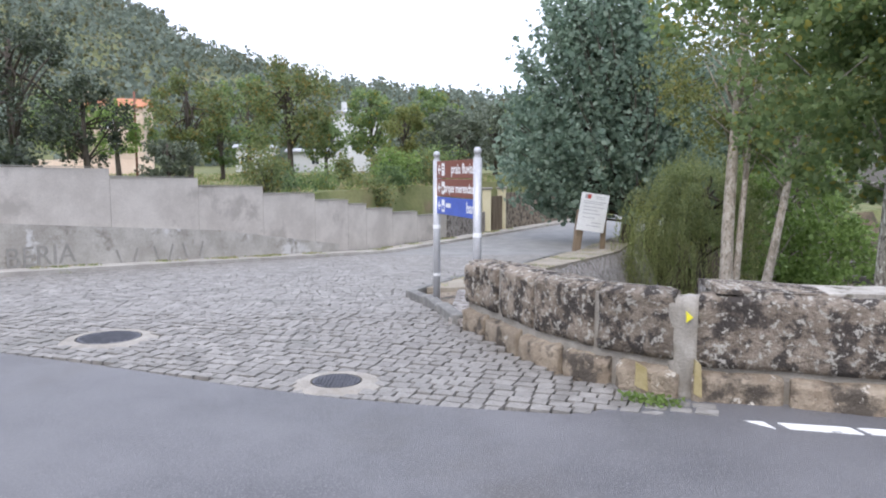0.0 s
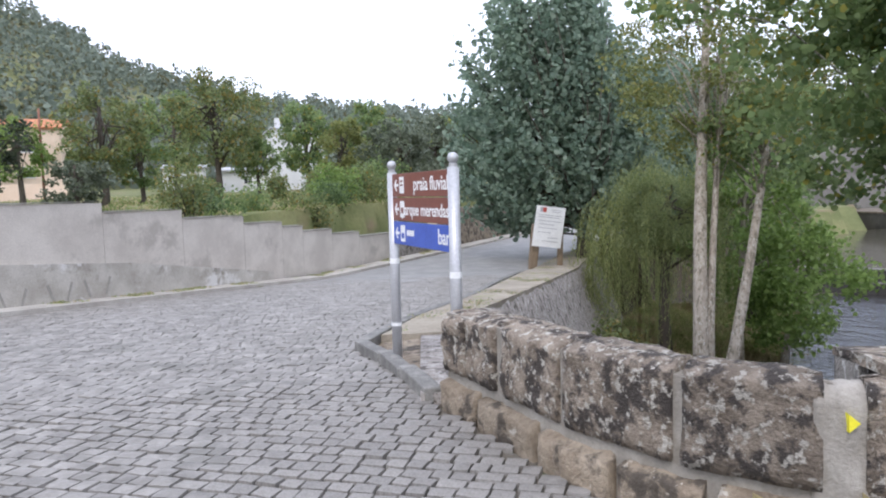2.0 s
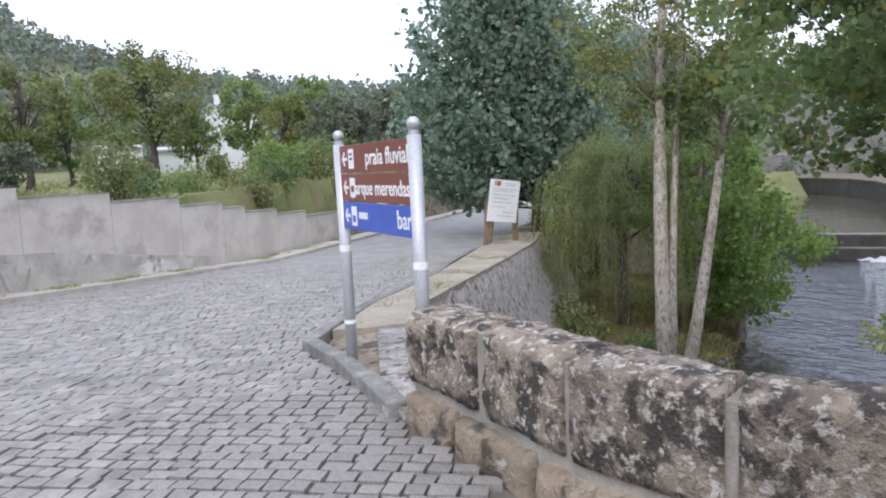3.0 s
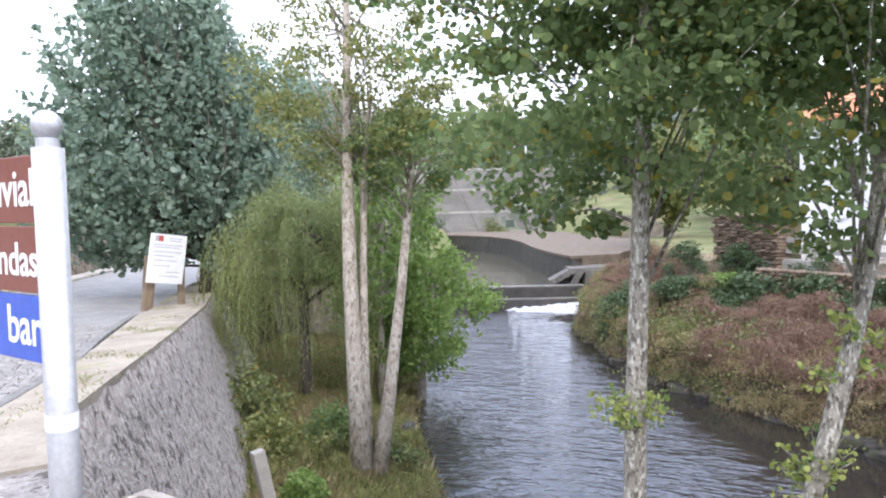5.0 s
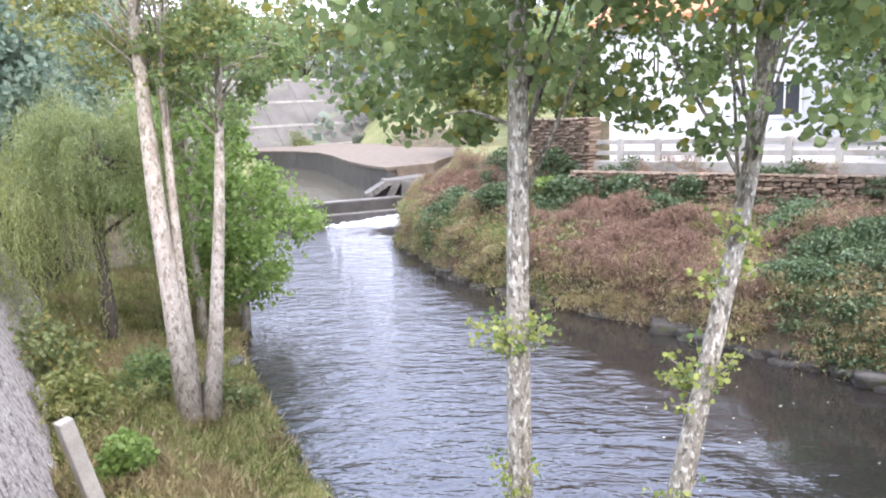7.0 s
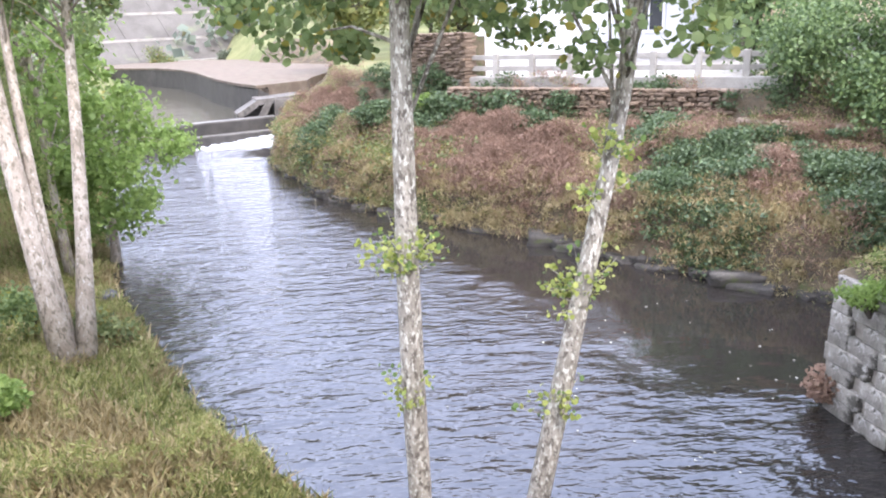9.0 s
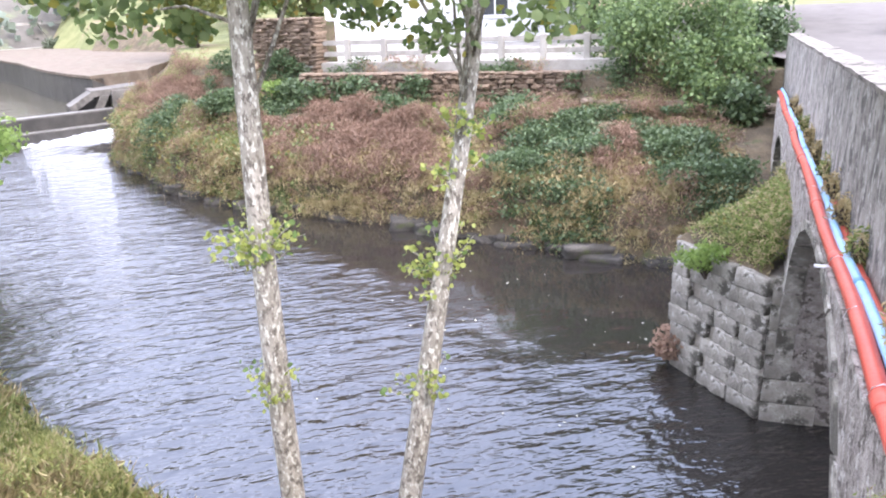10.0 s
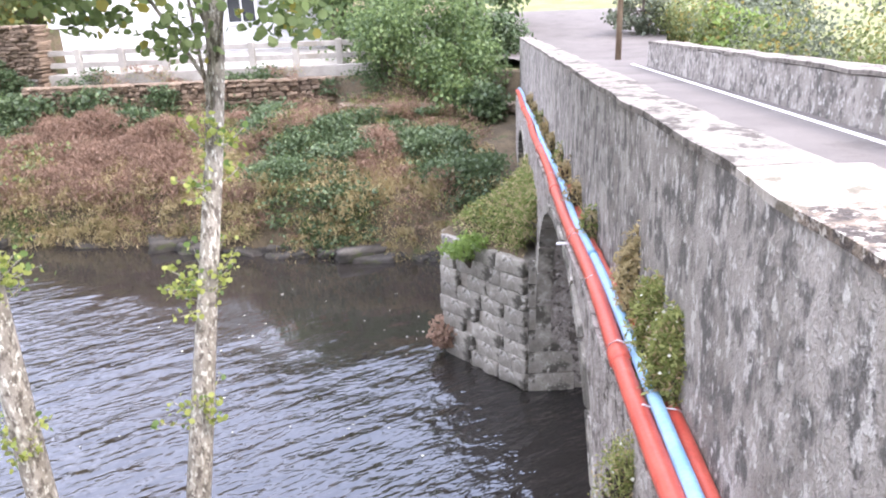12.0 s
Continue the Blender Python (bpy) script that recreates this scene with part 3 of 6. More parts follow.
# river and pond
w_poly = [(2.5, -70), (22, -70), (22, 5), (24, 18), (27, 27), (33, 35), (37.5, 38.6), (34.2, 39.2), (24.2, 46.2), (18, 41), (10, 30), (5.5, 19), (2.2, 9.0), (2.5, 4)]
bm = bmesh.new()
bm.faces.new([bm.verts.new((x, y, WATER_Z)) for x, y in w_poly])
tagged(part("water", bm, M_WATER), "dark rippled river water reflecting the sky", "water", kind="structure")
bm = bmesh.new()
bm.faces.new([bm.verts.new((x, y, POND_Z)) for x, y in [(24.0, 46.0), (34.4, 38.6), (44, 46), (55, 60), (60, 78), (46, 92), (28, 70)]])
tagged(part("water_pond", bm, M_POND), "still greenish water held behind the weir", "water", kind="structure")

# ---- roads ----
asphalt_poly = [(-60, 30), (-60, -12), (3.6, -12), (3.6, 2.0), (3.6, 5.85), (1.9, 5.85), (1.47, 5.60), (0.86, 5.38), (0.09, 5.53), (-0.73, 5.73), (-1.66, 6.08), (-2.75, 6.58), (-4.0, 7.06), (-8, 8.85), (-20, 14.5)]
tagged(part("road", prism([(x, min(y, 14.5)) for x, y in asphalt_poly], -0.6, 0.0), M_ASPHALT), "damp grey asphalt road with a worn surface", "road", kind="structure")


def street_right(y):
    return float(np.interp(y, [4.8, 5.75, 6.15, 6.75, 7.63, 8.2, 9.9, 10.9, 13.6, 17.4, 25.9, 34, 45, 60], [2.6, 1.72, 1.19, 0.79, 0.48, 0.25, -0.23, -0.48, 0.25, 1.65, 4.3, 8.0, 14.0, 22.0]))


def street_left(y):
    return wall_x(y) + 0.75 if y > 15 else wall_x(15) + 0.75 - 0.9 * (15 - y)


def street_front(x):
    return float(np.interp(x, [-24, -20, -8, -4.0, -2.75, -1.66, -0.73, 0.09, 0.86, 1.5], [16.5, 14.5, 8.85, 7.06, 6.58, 6.08, 5.73, 5.53, 5.38, 5.37]))


sv, sf = [], []
ys = list(np.arange(5.4, 60.1, 0.4))
for y in ys:
    l, r = max(street_left(y), -24), street_right(y) + 0.06
    sv += [(l + (r - l) * k / 6, max(y, street_front(l + (r - l) * k / 6)), zs(y) - 0.035) for k in range(7)]
sf = [(j * 7 + k, j * 7 + k + 1, j * 7 + k + 8, j * 7 + k + 7) for j in range(len(ys) - 1) for k in range(6)]
street = tagged(mesh_object("road_street", sv, sf, M_JOINT, smooth=True), "cobbled street of grey granite setts sloping down past the wall", "street", kind="structure")

# far stretch of the street, worn smooth
sv = []
ys = list(np.arange(23.5, 60.1, 0.8))
for y in ys:
    l, r = street_left(y), street_right(y)
    sv += [(l + (r - l) * k / 6, y, zs(y) + 0.003) for k in range(7)]
sf = [(j * 7 + k, j * 7 + k + 1, j * 7 + k + 8, j * 7 + k + 7) for j in range(len(ys) - 1) for k in range(6)]
mesh_object("paving_far", sv, sf, M_STREET, street, "worn setts merging into an even grey", smooth=True)

# ---- bridge ----
B_O, B_U = Vector((2.4, 6.14, 0)), Vector((0.99681, -0.0798, 0))
B_V = Vector((0.0798, 0.99681, 0))
B_FALL, B_LEN = -0.033, 23.0


def bp(s, v, z):
    """A point of the bridge: s metres along, v metres out towards upstream, z above its sloping deck."""
    p = B_O + B_U * s + B_V * v
    return (p.x, p.y, z + B_FALL * s)


def bridge_box(name, s0, s1, v0, v1, z0, z1, mat, parent, step=0.5, rough=0.0, label="", seed=0):
    """A long member of the bridge, cut into short lengths so that its faces can be uneven."""
    n = max(int((s1 - s0) / step), 1)
    ring = [(v0, z0), (v0, z1), ((v0 + v1) / 2, z1 + 0.01), (v1, z1), (v1, (z0 + z1) / 2), (v1, z0)]
    verts, faces = [], []
    for i in range(n + 1):
        s = s0 + (s1 - s0) * i / n
        for v, z in ring:
            q = Vector((s * 1.3, v * 3, z * 2 + seed))
            verts.append(bp(s, v + rough * noise.noise(q), z + rough * noise.noise(q + Vector((9, 9, 9)))))
    k = len(ring)
    for i in range(n):
        for j in range(k):
            a, b = i * k + j, i * k + (j + 1) % k
            faces.append((a, b, b + k, a + k))
    faces += [tuple(range(k))[::-1], tuple(n * k + j for j in range(k))]
    return mesh_object(name, verts, faces, mat, parent, label)


bridge = thing("bridge", "old stone road bridge with streaked parapets over the river", "bridge", kind="structure")
bridge_box("deck", 0.8, B_LEN, -4.2, -0.34, -0.85, 0.0, M_DECK, bridge, label="pale worn road surface")
bridge_box("parapet_upstream", -0.4, B_LEN, -0.2, 0.0, -0.95, 0.76, M_PARAPET, bridge, 0.2, 0.012, "grey parapet streaked black and white by weather")
bridge_box("parapet_inner", 0.8, B_LEN, -0.36, -0.2, -0.55, 0.76, M_GRANITE, bridge, 0.2, 0.02, "granite inner face of the parapet", 2)
bridge_box("coping_upstream", 0.95, B_LEN, -0.37, 0.012, 0.762, 0.805, M_COPE, bridge, 0.12, 0.022, "pale lichen-covered parapet top", 4)
bridge_box("coping_end", -0.4, 0.35, -0.50, 0.012, 0.762, 0.80, M_GRANITE, bridge, 0.12, 0.022, "lichened granite end of the parapet", 4)
bridge_box("coping_end", 0.35, 0.95, -0.50, 0.012, 0.762, 0.80, M_CAP, bridge, 0.12, 0.022, "pale lichen-covered parapet top", 4)
bridge_box("parapet_downstream", 4.0, B_LEN - 4, -3.85, -3.4, -0.55, 0.62, M_PARAPET, bridge, 0.25, 0.03, "grey stained parapet", 7)
bridge_box("coping_downstream", 4.0, B_LEN - 4, -3.86, -3.39, 0.622, 0.68, M_COPE, bridge, 0.25, 0.03, "pale worn parapet top", 8)
bridge_box("edge_line", 3.0, B_LEN - 3, -3.22, -3.12, 0.004, 0.008, M_WHITE_WORN, bridge, label="worn white edge line")


def arch_z(s, c, half, crown, spring):
    t = (s - c) / half
    return -9.0 if abs(t) >= 1 else spring + (crown - spring) * (1 - abs(t) ** 2.4) ** (1 / 2.4)


ARCHES = ((5.45, 3.5, -0.80, -3.9), (14.75, 2.35, -1.1, -3.5))


def soffit(s):
    return max(arch_z(s, *a) for a in ARCHES)


ss = np.unique(np.concatenate([np.arange(-0.4, B_LEN - 4, 0.3)] + [c + h * np.sin(np.linspace(-math.pi / 2, math.pi / 2, 25)) * 0.9999 for c, h, _, _ in ARCHES]))
verts, faces = [], []
for s in ss:
    lo = max(soffit(s), -5.9)
    w = 0.02 * noise.noise(Vector((s, 2, 5)))
    verts += [bp(s, 0.27 + w, -0.68), bp(s, 0.27 + w, lo), bp(s, -4.5, lo), bp(s, -4.5, -0.68)]
for i in range(len(ss) - 1):
    for j in range(4):
        a, b = i * 4 + j, i * 4 + (j + 1) % 4
        faces.append((a, b, b + 4, a + 4))
faces += [(0, 3, 2, 1), tuple(len(verts) - 4 + j for j in range(4))]
mesh_object("spandrel", verts, faces, M_RETAIN, bridge, "pale rough spandrel wall with three round arches")
for c, h, crown, spring in ARCHES:
    n_v = 15
    for k in range(n_v):
        a0, a1 = math.pi * k / n_v + 0.008, math.pi * (k + 1) / n_v - 0.008
        bm = bmesh.new()
        rise = crown - spring
        loop = []
        for v in (0.05, 0.295):
            for ex, a in ((0, a0), (0, a1), (0.32, a1), (0.32, a0)):
                ca, sa = math.cos(a), math.sin(a)
                t = math.copysign(abs(ca) ** (2 / 2.4), ca)
                loop.append(bm.verts.new(bp(c - (h - 0.01 + ex) * t, v, min(spring + (rise - 0.01 + ex * 0.3) * sa ** (2 / 2.4), -0.70))))
        for q in ((0, 1, 2, 3), (4, 7, 6, 5), (0, 4, 5, 1), (1, 5, 6, 2), (2, 6, 7, 3), (3, 7, 4, 0)):
            bm.faces.new([loop[i] for i in q])
        part("arch_stone", bm, M_PIER, bridge)

# cutwater of the pier, in stone courses
P0, P1, P2 = Vector((11.42, 5.92)), Vector((13.05, 7.25)), Vector((14.7, 5.60))
part("pier_core", prism([(P0.x + 0.03, P0.y), (P1.x, P1.y - 0.035), (P2.x - 0.03, P2.y), (14.6, 4.9), (11.5, 4.9)], -6.2, -2.62), M_MORTAR, bridge, "mortar core of the pier")
stone_rng = random.Random(41)
for k in range(11):
    z0 = -5.9 + 0.298 * k
    for a, b in ((P0, P1), (P1, P2)):
        cuts = [0.0] + sorted(stone_rng.uniform(0.1, 0.9) for _ in range(4)) + [1.0]
        for t0, t1 in zip(cuts, cuts[1:]):
            if t1 - t0 < 0.08:
                continue
            p, q = a.lerp(b, t0), a.lerp(b, t1)
            d = q - p
            ob = part("pier_stone", rough_block((d.length + 0.01, 0.36, 0.30), k * 9 + t0 * 5, 0.05, 0.03, 2), M_PIER, bridge, smooth=True)
            c = (p + q) / 2
            ob.matrix_basis = Matrix.Translation((c.x, c.y - 0.13 + stone_rng.uniform(-0.03, 0.02), z0 + 0.15)) @ Matrix.Rotation(math.atan2(d.y, d.x) + stone_rng.uniform(-0.03, 0.03), 4, "Z")
for k in range(8):
    z0 = -5.9 + 0.41 * k
    y = 5.85
    while y > 2.4:
        w = stone_rng.uniform(0.45, 0.8)
        ob = part("pier_stone", rough_block((0.2, w - 0.015, 0.395), k * 5 + y, 0.02, 0.02, 2), M_PIER, bridge, smooth=True)
        ob.matrix_basis = Matrix.Translation((11.42 + 0.07 * (5.9 - y), y - w / 2, z0 + 0.2))
        y -= w
bm = bmesh.new()
low = [bm.verts.new((p.x, p.y, -2.64)) for p in (P0, P1, P2)]
top = [bm.verts.new(bp(s, 0.29, -1.35)) for s in (9.6, 10.7, 11.8)]
bm.faces.new((low[0], low[1], top[1], top[0])), bm.faces.new((low[1], low[2], top[2], top[1])), bm.faces.new((low[0], top[0], top[1], top[2], low[2])), bm.faces.new((low[0], low[2], low[1]))
part("cutwater_cap", bm, M_BANK, bridge, "earthy mossy cap of the pier's cutwater")
# No recess is cut: a dark block stands for the hole's shade.
part("weep_hole", box((0.06, 0.26, 0.24), Matrix.Translation((11.36, 5.30, -3.2)), 0.01), M_IRON, bridge, "dark block standing for the shade of a square hole in the pier wall")

# ---- parapet that turns from the bridge to the street ----
WING = [Vector(p) for p in ((3.2, 5.28), (2.36, 5.57), (1.75, 5.71), (1.22, 6.14), (0.82, 6.75), (0.52, 7.6), (0.26, 8.26))]
wing_n = []
for i, p in enumerate(WING):
    d = (WING[min(i + 1, len(WING) - 1)] - WING[max(i - 1, 0)]).normalized()
    wing_n.append(Vector((d.y, -d.x)))
WING_T = (0.22, 0.22, 0.24, 0.30, 0.38, 0.42, 0.42)
wing_out = [p + n * t for p, n, t in zip(WING, wing_n, WING_T)]
wing_top = [0.76, 0.77, 0.77, 0.77, 0.755, 0.735, 0.70]
wing = tagged(thing("wall_wing", "low lichened granite parapet curving from the bridge to the street", "wall", kind="structure"))
bm = bmesh.new()
inset = 0.05
a_in = [p + n * inset for p, n in zip(WING, wing_n)]
a_out = [p - n * 0.02 for p, n in zip(wing_out, wing_n)]
poly = [(p.x, p.y) for p in a_in] + [(p.x, p.y) for p in a_out[::-1]]
prism(poly, -4.0, 0.70, bm)
part("mortar_core", bm, M_MORTAR, wing, "pale mortar and rubble core reaching down to the bank")


def wing_point(s, off):
    """A point s of the way along the wing wall's inner face, off metres outwards."""
    k = min(max(s, 0.0), len(WING) - 1.0001)
    i = int(k)
    p, n = WING[i].lerp(WING[i + 1], k - i), wing_n[i].lerp(wing_n[i + 1], k - i).normalized()
    return p + n * off


def wing_block(s0, s1, z0, z1, seed, mat, off0=0.0, off1=0.44, name="stone_block", amount=0.035):
    bm = bmesh.new()
    nu, nv, nw = 14, 10, 5
    grid = {}
    for i in range(nu + 1):
        for j in range(nv + 1):
            for k in range(nw + 1):
                if i in (0, nu) or j in (0, nv) or k in (0, nw):
                    u, v, w = i / nu, j / nv, k / nw
                    e = (abs(2 * u - 1) ** 14 + abs(2 * v - 1) ** 14) * 0.018
                    o1 = off1 * float(np.interp(s0 + (s1 - s0) * u, range(7), WING_T)) / 0.42
                    off = off0 + (o1 - off0) * w
                    off += e if w < 0.5 else -e
                    p = wing_point(s0 + (s1 - s0) * u, off)
                    zc = z0 + (z1 - z0) * v
                    zc -= 0.035 * (2 * w - 1) ** 6 * (v > 0.9)
                    q = Vector((p.x * 3 + seed * 5, p.y * 3, zc * 3))
                    dn = amount * (0.6 * noise.noise(q) + 0.6 * noise.noise(q * 2.9) + 0.35 * noise.noise(q * 7.0))
                    pn = wing_point(s0 + (s1 - s0) * u, off + dn * (1 if w > 0.5 else -1))
                    grid[i, j, k] = bm.verts.new((pn.x, pn.y, zc + (0.5 * dn if 0 < v else 0)))
    for i in range(nu):
        for j in range(nv):
            for k in (0, nw):
                bm.faces.new([grid[a] for a in ((i, j, k), (i + 1, j, k), (i + 1, j + 1, k), (i, j + 1, k))])
    for i in range(nu):
        for k in range(nw):
            for j in (0, nv):
                bm.faces.new([grid[a] for a in ((i, j, k), (i + 1, j, k), (i + 1, j, k + 1), (i, j, k + 1))])
    for j in range(nv):
        for k in range(nw):
            for i in (0, nu):
                bm.faces.new([grid[a] for a in ((i, j, k), (i, j + 1, k), (i, j + 1, k + 1), (i, j, k + 1))])
    return part(name, bm, mat, wing, smooth=True)


UPPER = ((0.0, 1.86, M_GRANITE), (2.12, 3.02, M_GRANITE), (3.10, 4.05, M_GRANITE), (4.13, 4.86, M_GRANITE), (4.97, 5.5, M_GRANITE), (5.56, 6.0, M_GRANITE))
LOWER = ((0.0, 0.9, M_GRANITE_TAN), (0.95, 1.9, M_GRANITE_TAN), (2.05, 2.75, M_GRANITE_TAN), (2.85, 3.5, M_GRANITE_TAN), (3.58, 4.3, M_GRANITE_TAN), (4.38, 5.2, M_GRANITE_TAN), (5.27, 6.0, M_GRANITE_TAN))
for k, (s0, s1, m) in enumerate(UPPER):
    tp = float(np.interp((s0 + s1) / 2, range(7), wing_top))
    wing_block(s0, s1, 0.27 if k else 0.24, tp, k + 1.0, m)
for k, (s0, s1, m) in enumerate(LOWER):
    wing_block(s0, s1, -0.15, 0.21 if k else 0.20, k + 20.0, m, -0.03)
wing_block(1.80, 2.18, -0.05, 0.735, 40.0, M_MORTAR, 0.022, 0.40, "mortar_patch", 0.05)
bm = bmesh.new()
loop = []
for s, z in ((1.985, 0.64), (1.91, 0.60), (1.98, 0.56)):
    p = wing_point(s, -0.012)
    loop.append(bm.verts.new((p.x, p.y, z)))
ext = bmesh.ops.extrude_face_region(bm, geom=[bm.faces.new(loop)])
bmesh.ops.translate(bm, verts=[g for g in ext["geom"] if isinstance(g, bmesh.types.BMVert)], vec=(0.01, 0.05, 0))
part("yellow_arrow", bm, M_YELLOW, wing, "bright yellow painted waymark arrow")
for s0, s1, z0, z1 in ((1.78, 1.87, 0.03, 0.30), (2.35, 2.5, 0.02, 0.22)):
    bm = bmesh.new()
    loop = [bm.verts.new((*wing_point(s, -0.055), z)) for s, z in ((s0, z0), (s1, z0 + 0.03), (s1 - 0.01, z1), (s0 + 0.02, z1 - 0.03))]
    ext = bmesh.ops.extrude_face_region(bm, geom=[bm.faces.new(loop)])
    bmesh.ops.translate(bm, verts=[g for g in ext["geom"] if isinstance(g, bmesh.types.BMVert)], vec=(0.01, 0.06, 0))
    part("faded_mark", bm, M_OCHRE, wing, "faded ochre paint mark")

# ---- street's river side: verge, kerb, retaining wall ----
RET = [(0.54, 8.3), (0.78, 12.69), (3.60, 19.6), (9.1, 33.6)]


def ret_x(y):
    return float(np.interp(y, [p[1] for p in RET], [p[0] for p in RET]))


verts, faces = [], []
rows_y = np.arange(8.35, 33.6, 0.3)
for y in rows_y:
    top = zs(y) + 0.06
    for k in range(9):
        t = k / 8
        w = 0.07 * noise.noise(Vector((y * 2.0, t * 5, 1))) + 0.03 * noise.noise(Vector((y * 6, t * 14, 4)))
        verts.append((ret_x(y) + (1.45 * t if y > 10 else 0.45 * t) + w, y - 0.45 * t + w, top + (-4.9 - top) * t))
    verts += [(ret_x(y) - 0.8, y, -4.9), (ret_x(y) - 0.45, y, top)]
for i in range(len(rows_y) - 1):
    for j in range(11):
        a, b = i * 11 + j, i * 11 + (j + 1) % 11
        faces.append((a, b, b + 11, a + 11))
faces += [tuple(range(11))[::-1], tuple((len(rows_y) - 1) * 11 + j for j in range(11))]
retaining = tagged(mesh_object("wall_retaining", verts, faces, M_RETAIN, smooth=True), "battered rough stone retaining wall above the river bank", "wall", kind="structure")

verts, faces = [], []
rows_y = np.arange(11.4, 33.2, 0.4)
for y in rows_y:
    l, r = max(street_right(y) + 0.14, -0.40) if y < 11.3 else street_right(y) + 0.13, ret_x(y) + 0.02
    for k in range(6):
        verts.append((l + (r - l) * k / 5, y, zs(y) + 0.085 + 0.02 * noise.noise(Vector((k, y * 2, 0)))))
    verts += [(r, y, zs(y) - 0.3), (l, y, zs(y) - 0.3)]
for i in range(len(rows_y) - 1):
    for j in range(8):
        a, b = i * 8 + j, i * 8 + (j + 1) % 8
        faces.append((a, b, b + 8, a + 8))
faces += [tuple(range(8))[::-1], tuple((len(rows_y) - 1) * 8 + j for j in range(8))]
tagged(mesh_object("pavement_verge", verts, faces, M_VERGE), "dry sandy verge with patches of grass above the wall", "verge", kind="structure")

tagged(part("pavement_island", prism([(0.22, 8.35), (0.54, 8.35), (0.72, 11.45), (-0.22, 11.45), (-0.34, 10.95), (-0.14, 9.95)], -0.5, lambda x, y: zs(y) - 0.09 + 0.08 * ((y > 11) + (x > 0.5))), M_GRANITE_TAN), "rough stony island under the sign", "island", kind="structure")
kerb = thing("kerb", "dark stone kerb round the sign's island and along the street", "kerb", kind="structure")
KERB = [(0.14, 8.35), (-0.23, 9.95), (-0.50, 10.9), (-0.17, 12.2), (0.25, 13.6), (0.93, 15.4), (1.65, 17.4), (2.6, 20.8), (3.5, 23.6), (4.35, 26.0)]
for (xa, ya), (xb, yb) in zip(KERB, KERB[1:]):
    n = max(int(math.hypot(xb - xa, yb - ya) / 0.7), 1)
    for i in range(n):
        p, q = Vector((xa, ya)).lerp(Vector((xb, yb)), i / n), Vector((xa, ya)).lerp(Vector((xb, yb)), (i + 1) / n)
        c, d = (p + q) / 2, q - p
        m = Matrix.Translation((c.x + 0.06, c.y, zs(c.y) - 0.03)) @ Matrix.Rotation(math.atan2(d.y, d.x), 4, "Z") @ Matrix.Rotation(0.06 if c.y > 10 else 0, 4, "Y")
        ob = part("kerb_stone", box((d.length - 0.012, 0.15, 0.26), bevel=0.02), M_KERB, kerb)
        ob.matrix_basis = m

# ---- street's wall on the field side ----
left_wall = thing("wall_street", "long grey rendered boundary wall with a stepped top", "wall", kind="structure")
STEPS = ((9.5, 13.5, 2.1), (13.5, 17.67, 1.80), (17.67, 20.05, 1.57), (20.05, 22.27, 1.32), (22.27, 24.45, 1.06), (24.45, 26.1, 0.79), (26.1, 27.1, 0.60), (27.1, 28.7, 0.38), (28.7, 30.4, 0.17), (30.4, 32.7, -0.05))


def wall_slab(y0, y1, z0, z1, thick, out, mat, name, label=""):
    """A length of the street wall; z1 gives the top at either end."""
    bm = bmesh.new()
    n = max(int((y1 - y0) / 0.5), 1)
    rings = []
    for i in range(n + 1):
        y = y0 + (y1 - y0) * i / n
        x = wall_x(y)
        t = i / n
        d = Vector((0.882, -0.4710)) if y > 15 else Vector((0.74, 0.67))
        f, b = Vector((x, y)) + d * out, Vector((x, y)) - d * thick
        top = z1[0] + (z1[1] - z1[0]) * t
        rings.append([bm.verts.new((f.x, f.y, z0(y))), bm.verts.new((f.x, f.y, top)), bm.verts.new((b.x, b.y, top)), bm.verts.new((b.x, b.y, z0(y)))])
    for r0, r1 in zip(rings, rings[1:]):
        for j in range(4):
            bm.faces.new((r0[j], r0[(j + 1) % 4], r1[(j + 1) % 4], r1[j]))
    bm.faces.new(rings[0]), bm.faces.new(rings[-1][::-1])
    return part(name, bm, mat, left_wall, label)


for y0, y1, top in STEPS:
    wall_slab(y0, y1 - 0.01, lambda y: zs(y) - 0.3, (top, top - 0.03), 0.2, 0.0, M_RENDER, "wall_panel")
    wall_slab(y0, y1 - 0.01, lambda y, t=top: t + 0.0, (top + 0.035, top + 0.005), 0.23, 0.03, M_CONCRETE, "coping")
wall_slab(9.5, 15.0, lambda y: zs(y) - 0.3, (0.75, 0.66), 0.0, 0.10, M_RENDER_OLD, "base_course", "older stained render along the foot of the wall")
wall_slab(15.0, 20.6, lambda y: zs(y) - 0.3, (0.66, 0.10), 0.0, 0.10, M_RENDER_OLD, "base_course", "older stained render along the foot of the wall")
wall_slab(20.6, 25.5, lambda y: zs(y) - 0.3, (0.10, -0.75), 0.0, 0.10, M_RENDER_OLD, "base_course", "older stained render along the foot of the wall")
wall_slab(32.7, 36.2, lambda y: zs(y) - 0.3, (-0.1, -0.15), 0.3, 0.05, M_RETAIN, "stone_wall_length", "older mossy stone wall")
wall_slab(38.2, 54.0, lambda y: zs(y) - 0.3, (0.75, 0.55), 0.3, 0.05, M_GRANITE_TAN, "stone_wall_length", "brown stone wall farther down the street")
wall_slab(36.8, 38.0, lambda y: zs(y) - 0.3, (0.6, 0.6), -0.05, 0.12, M_WOOD, "gate_leaf", "weathered wooden gate")
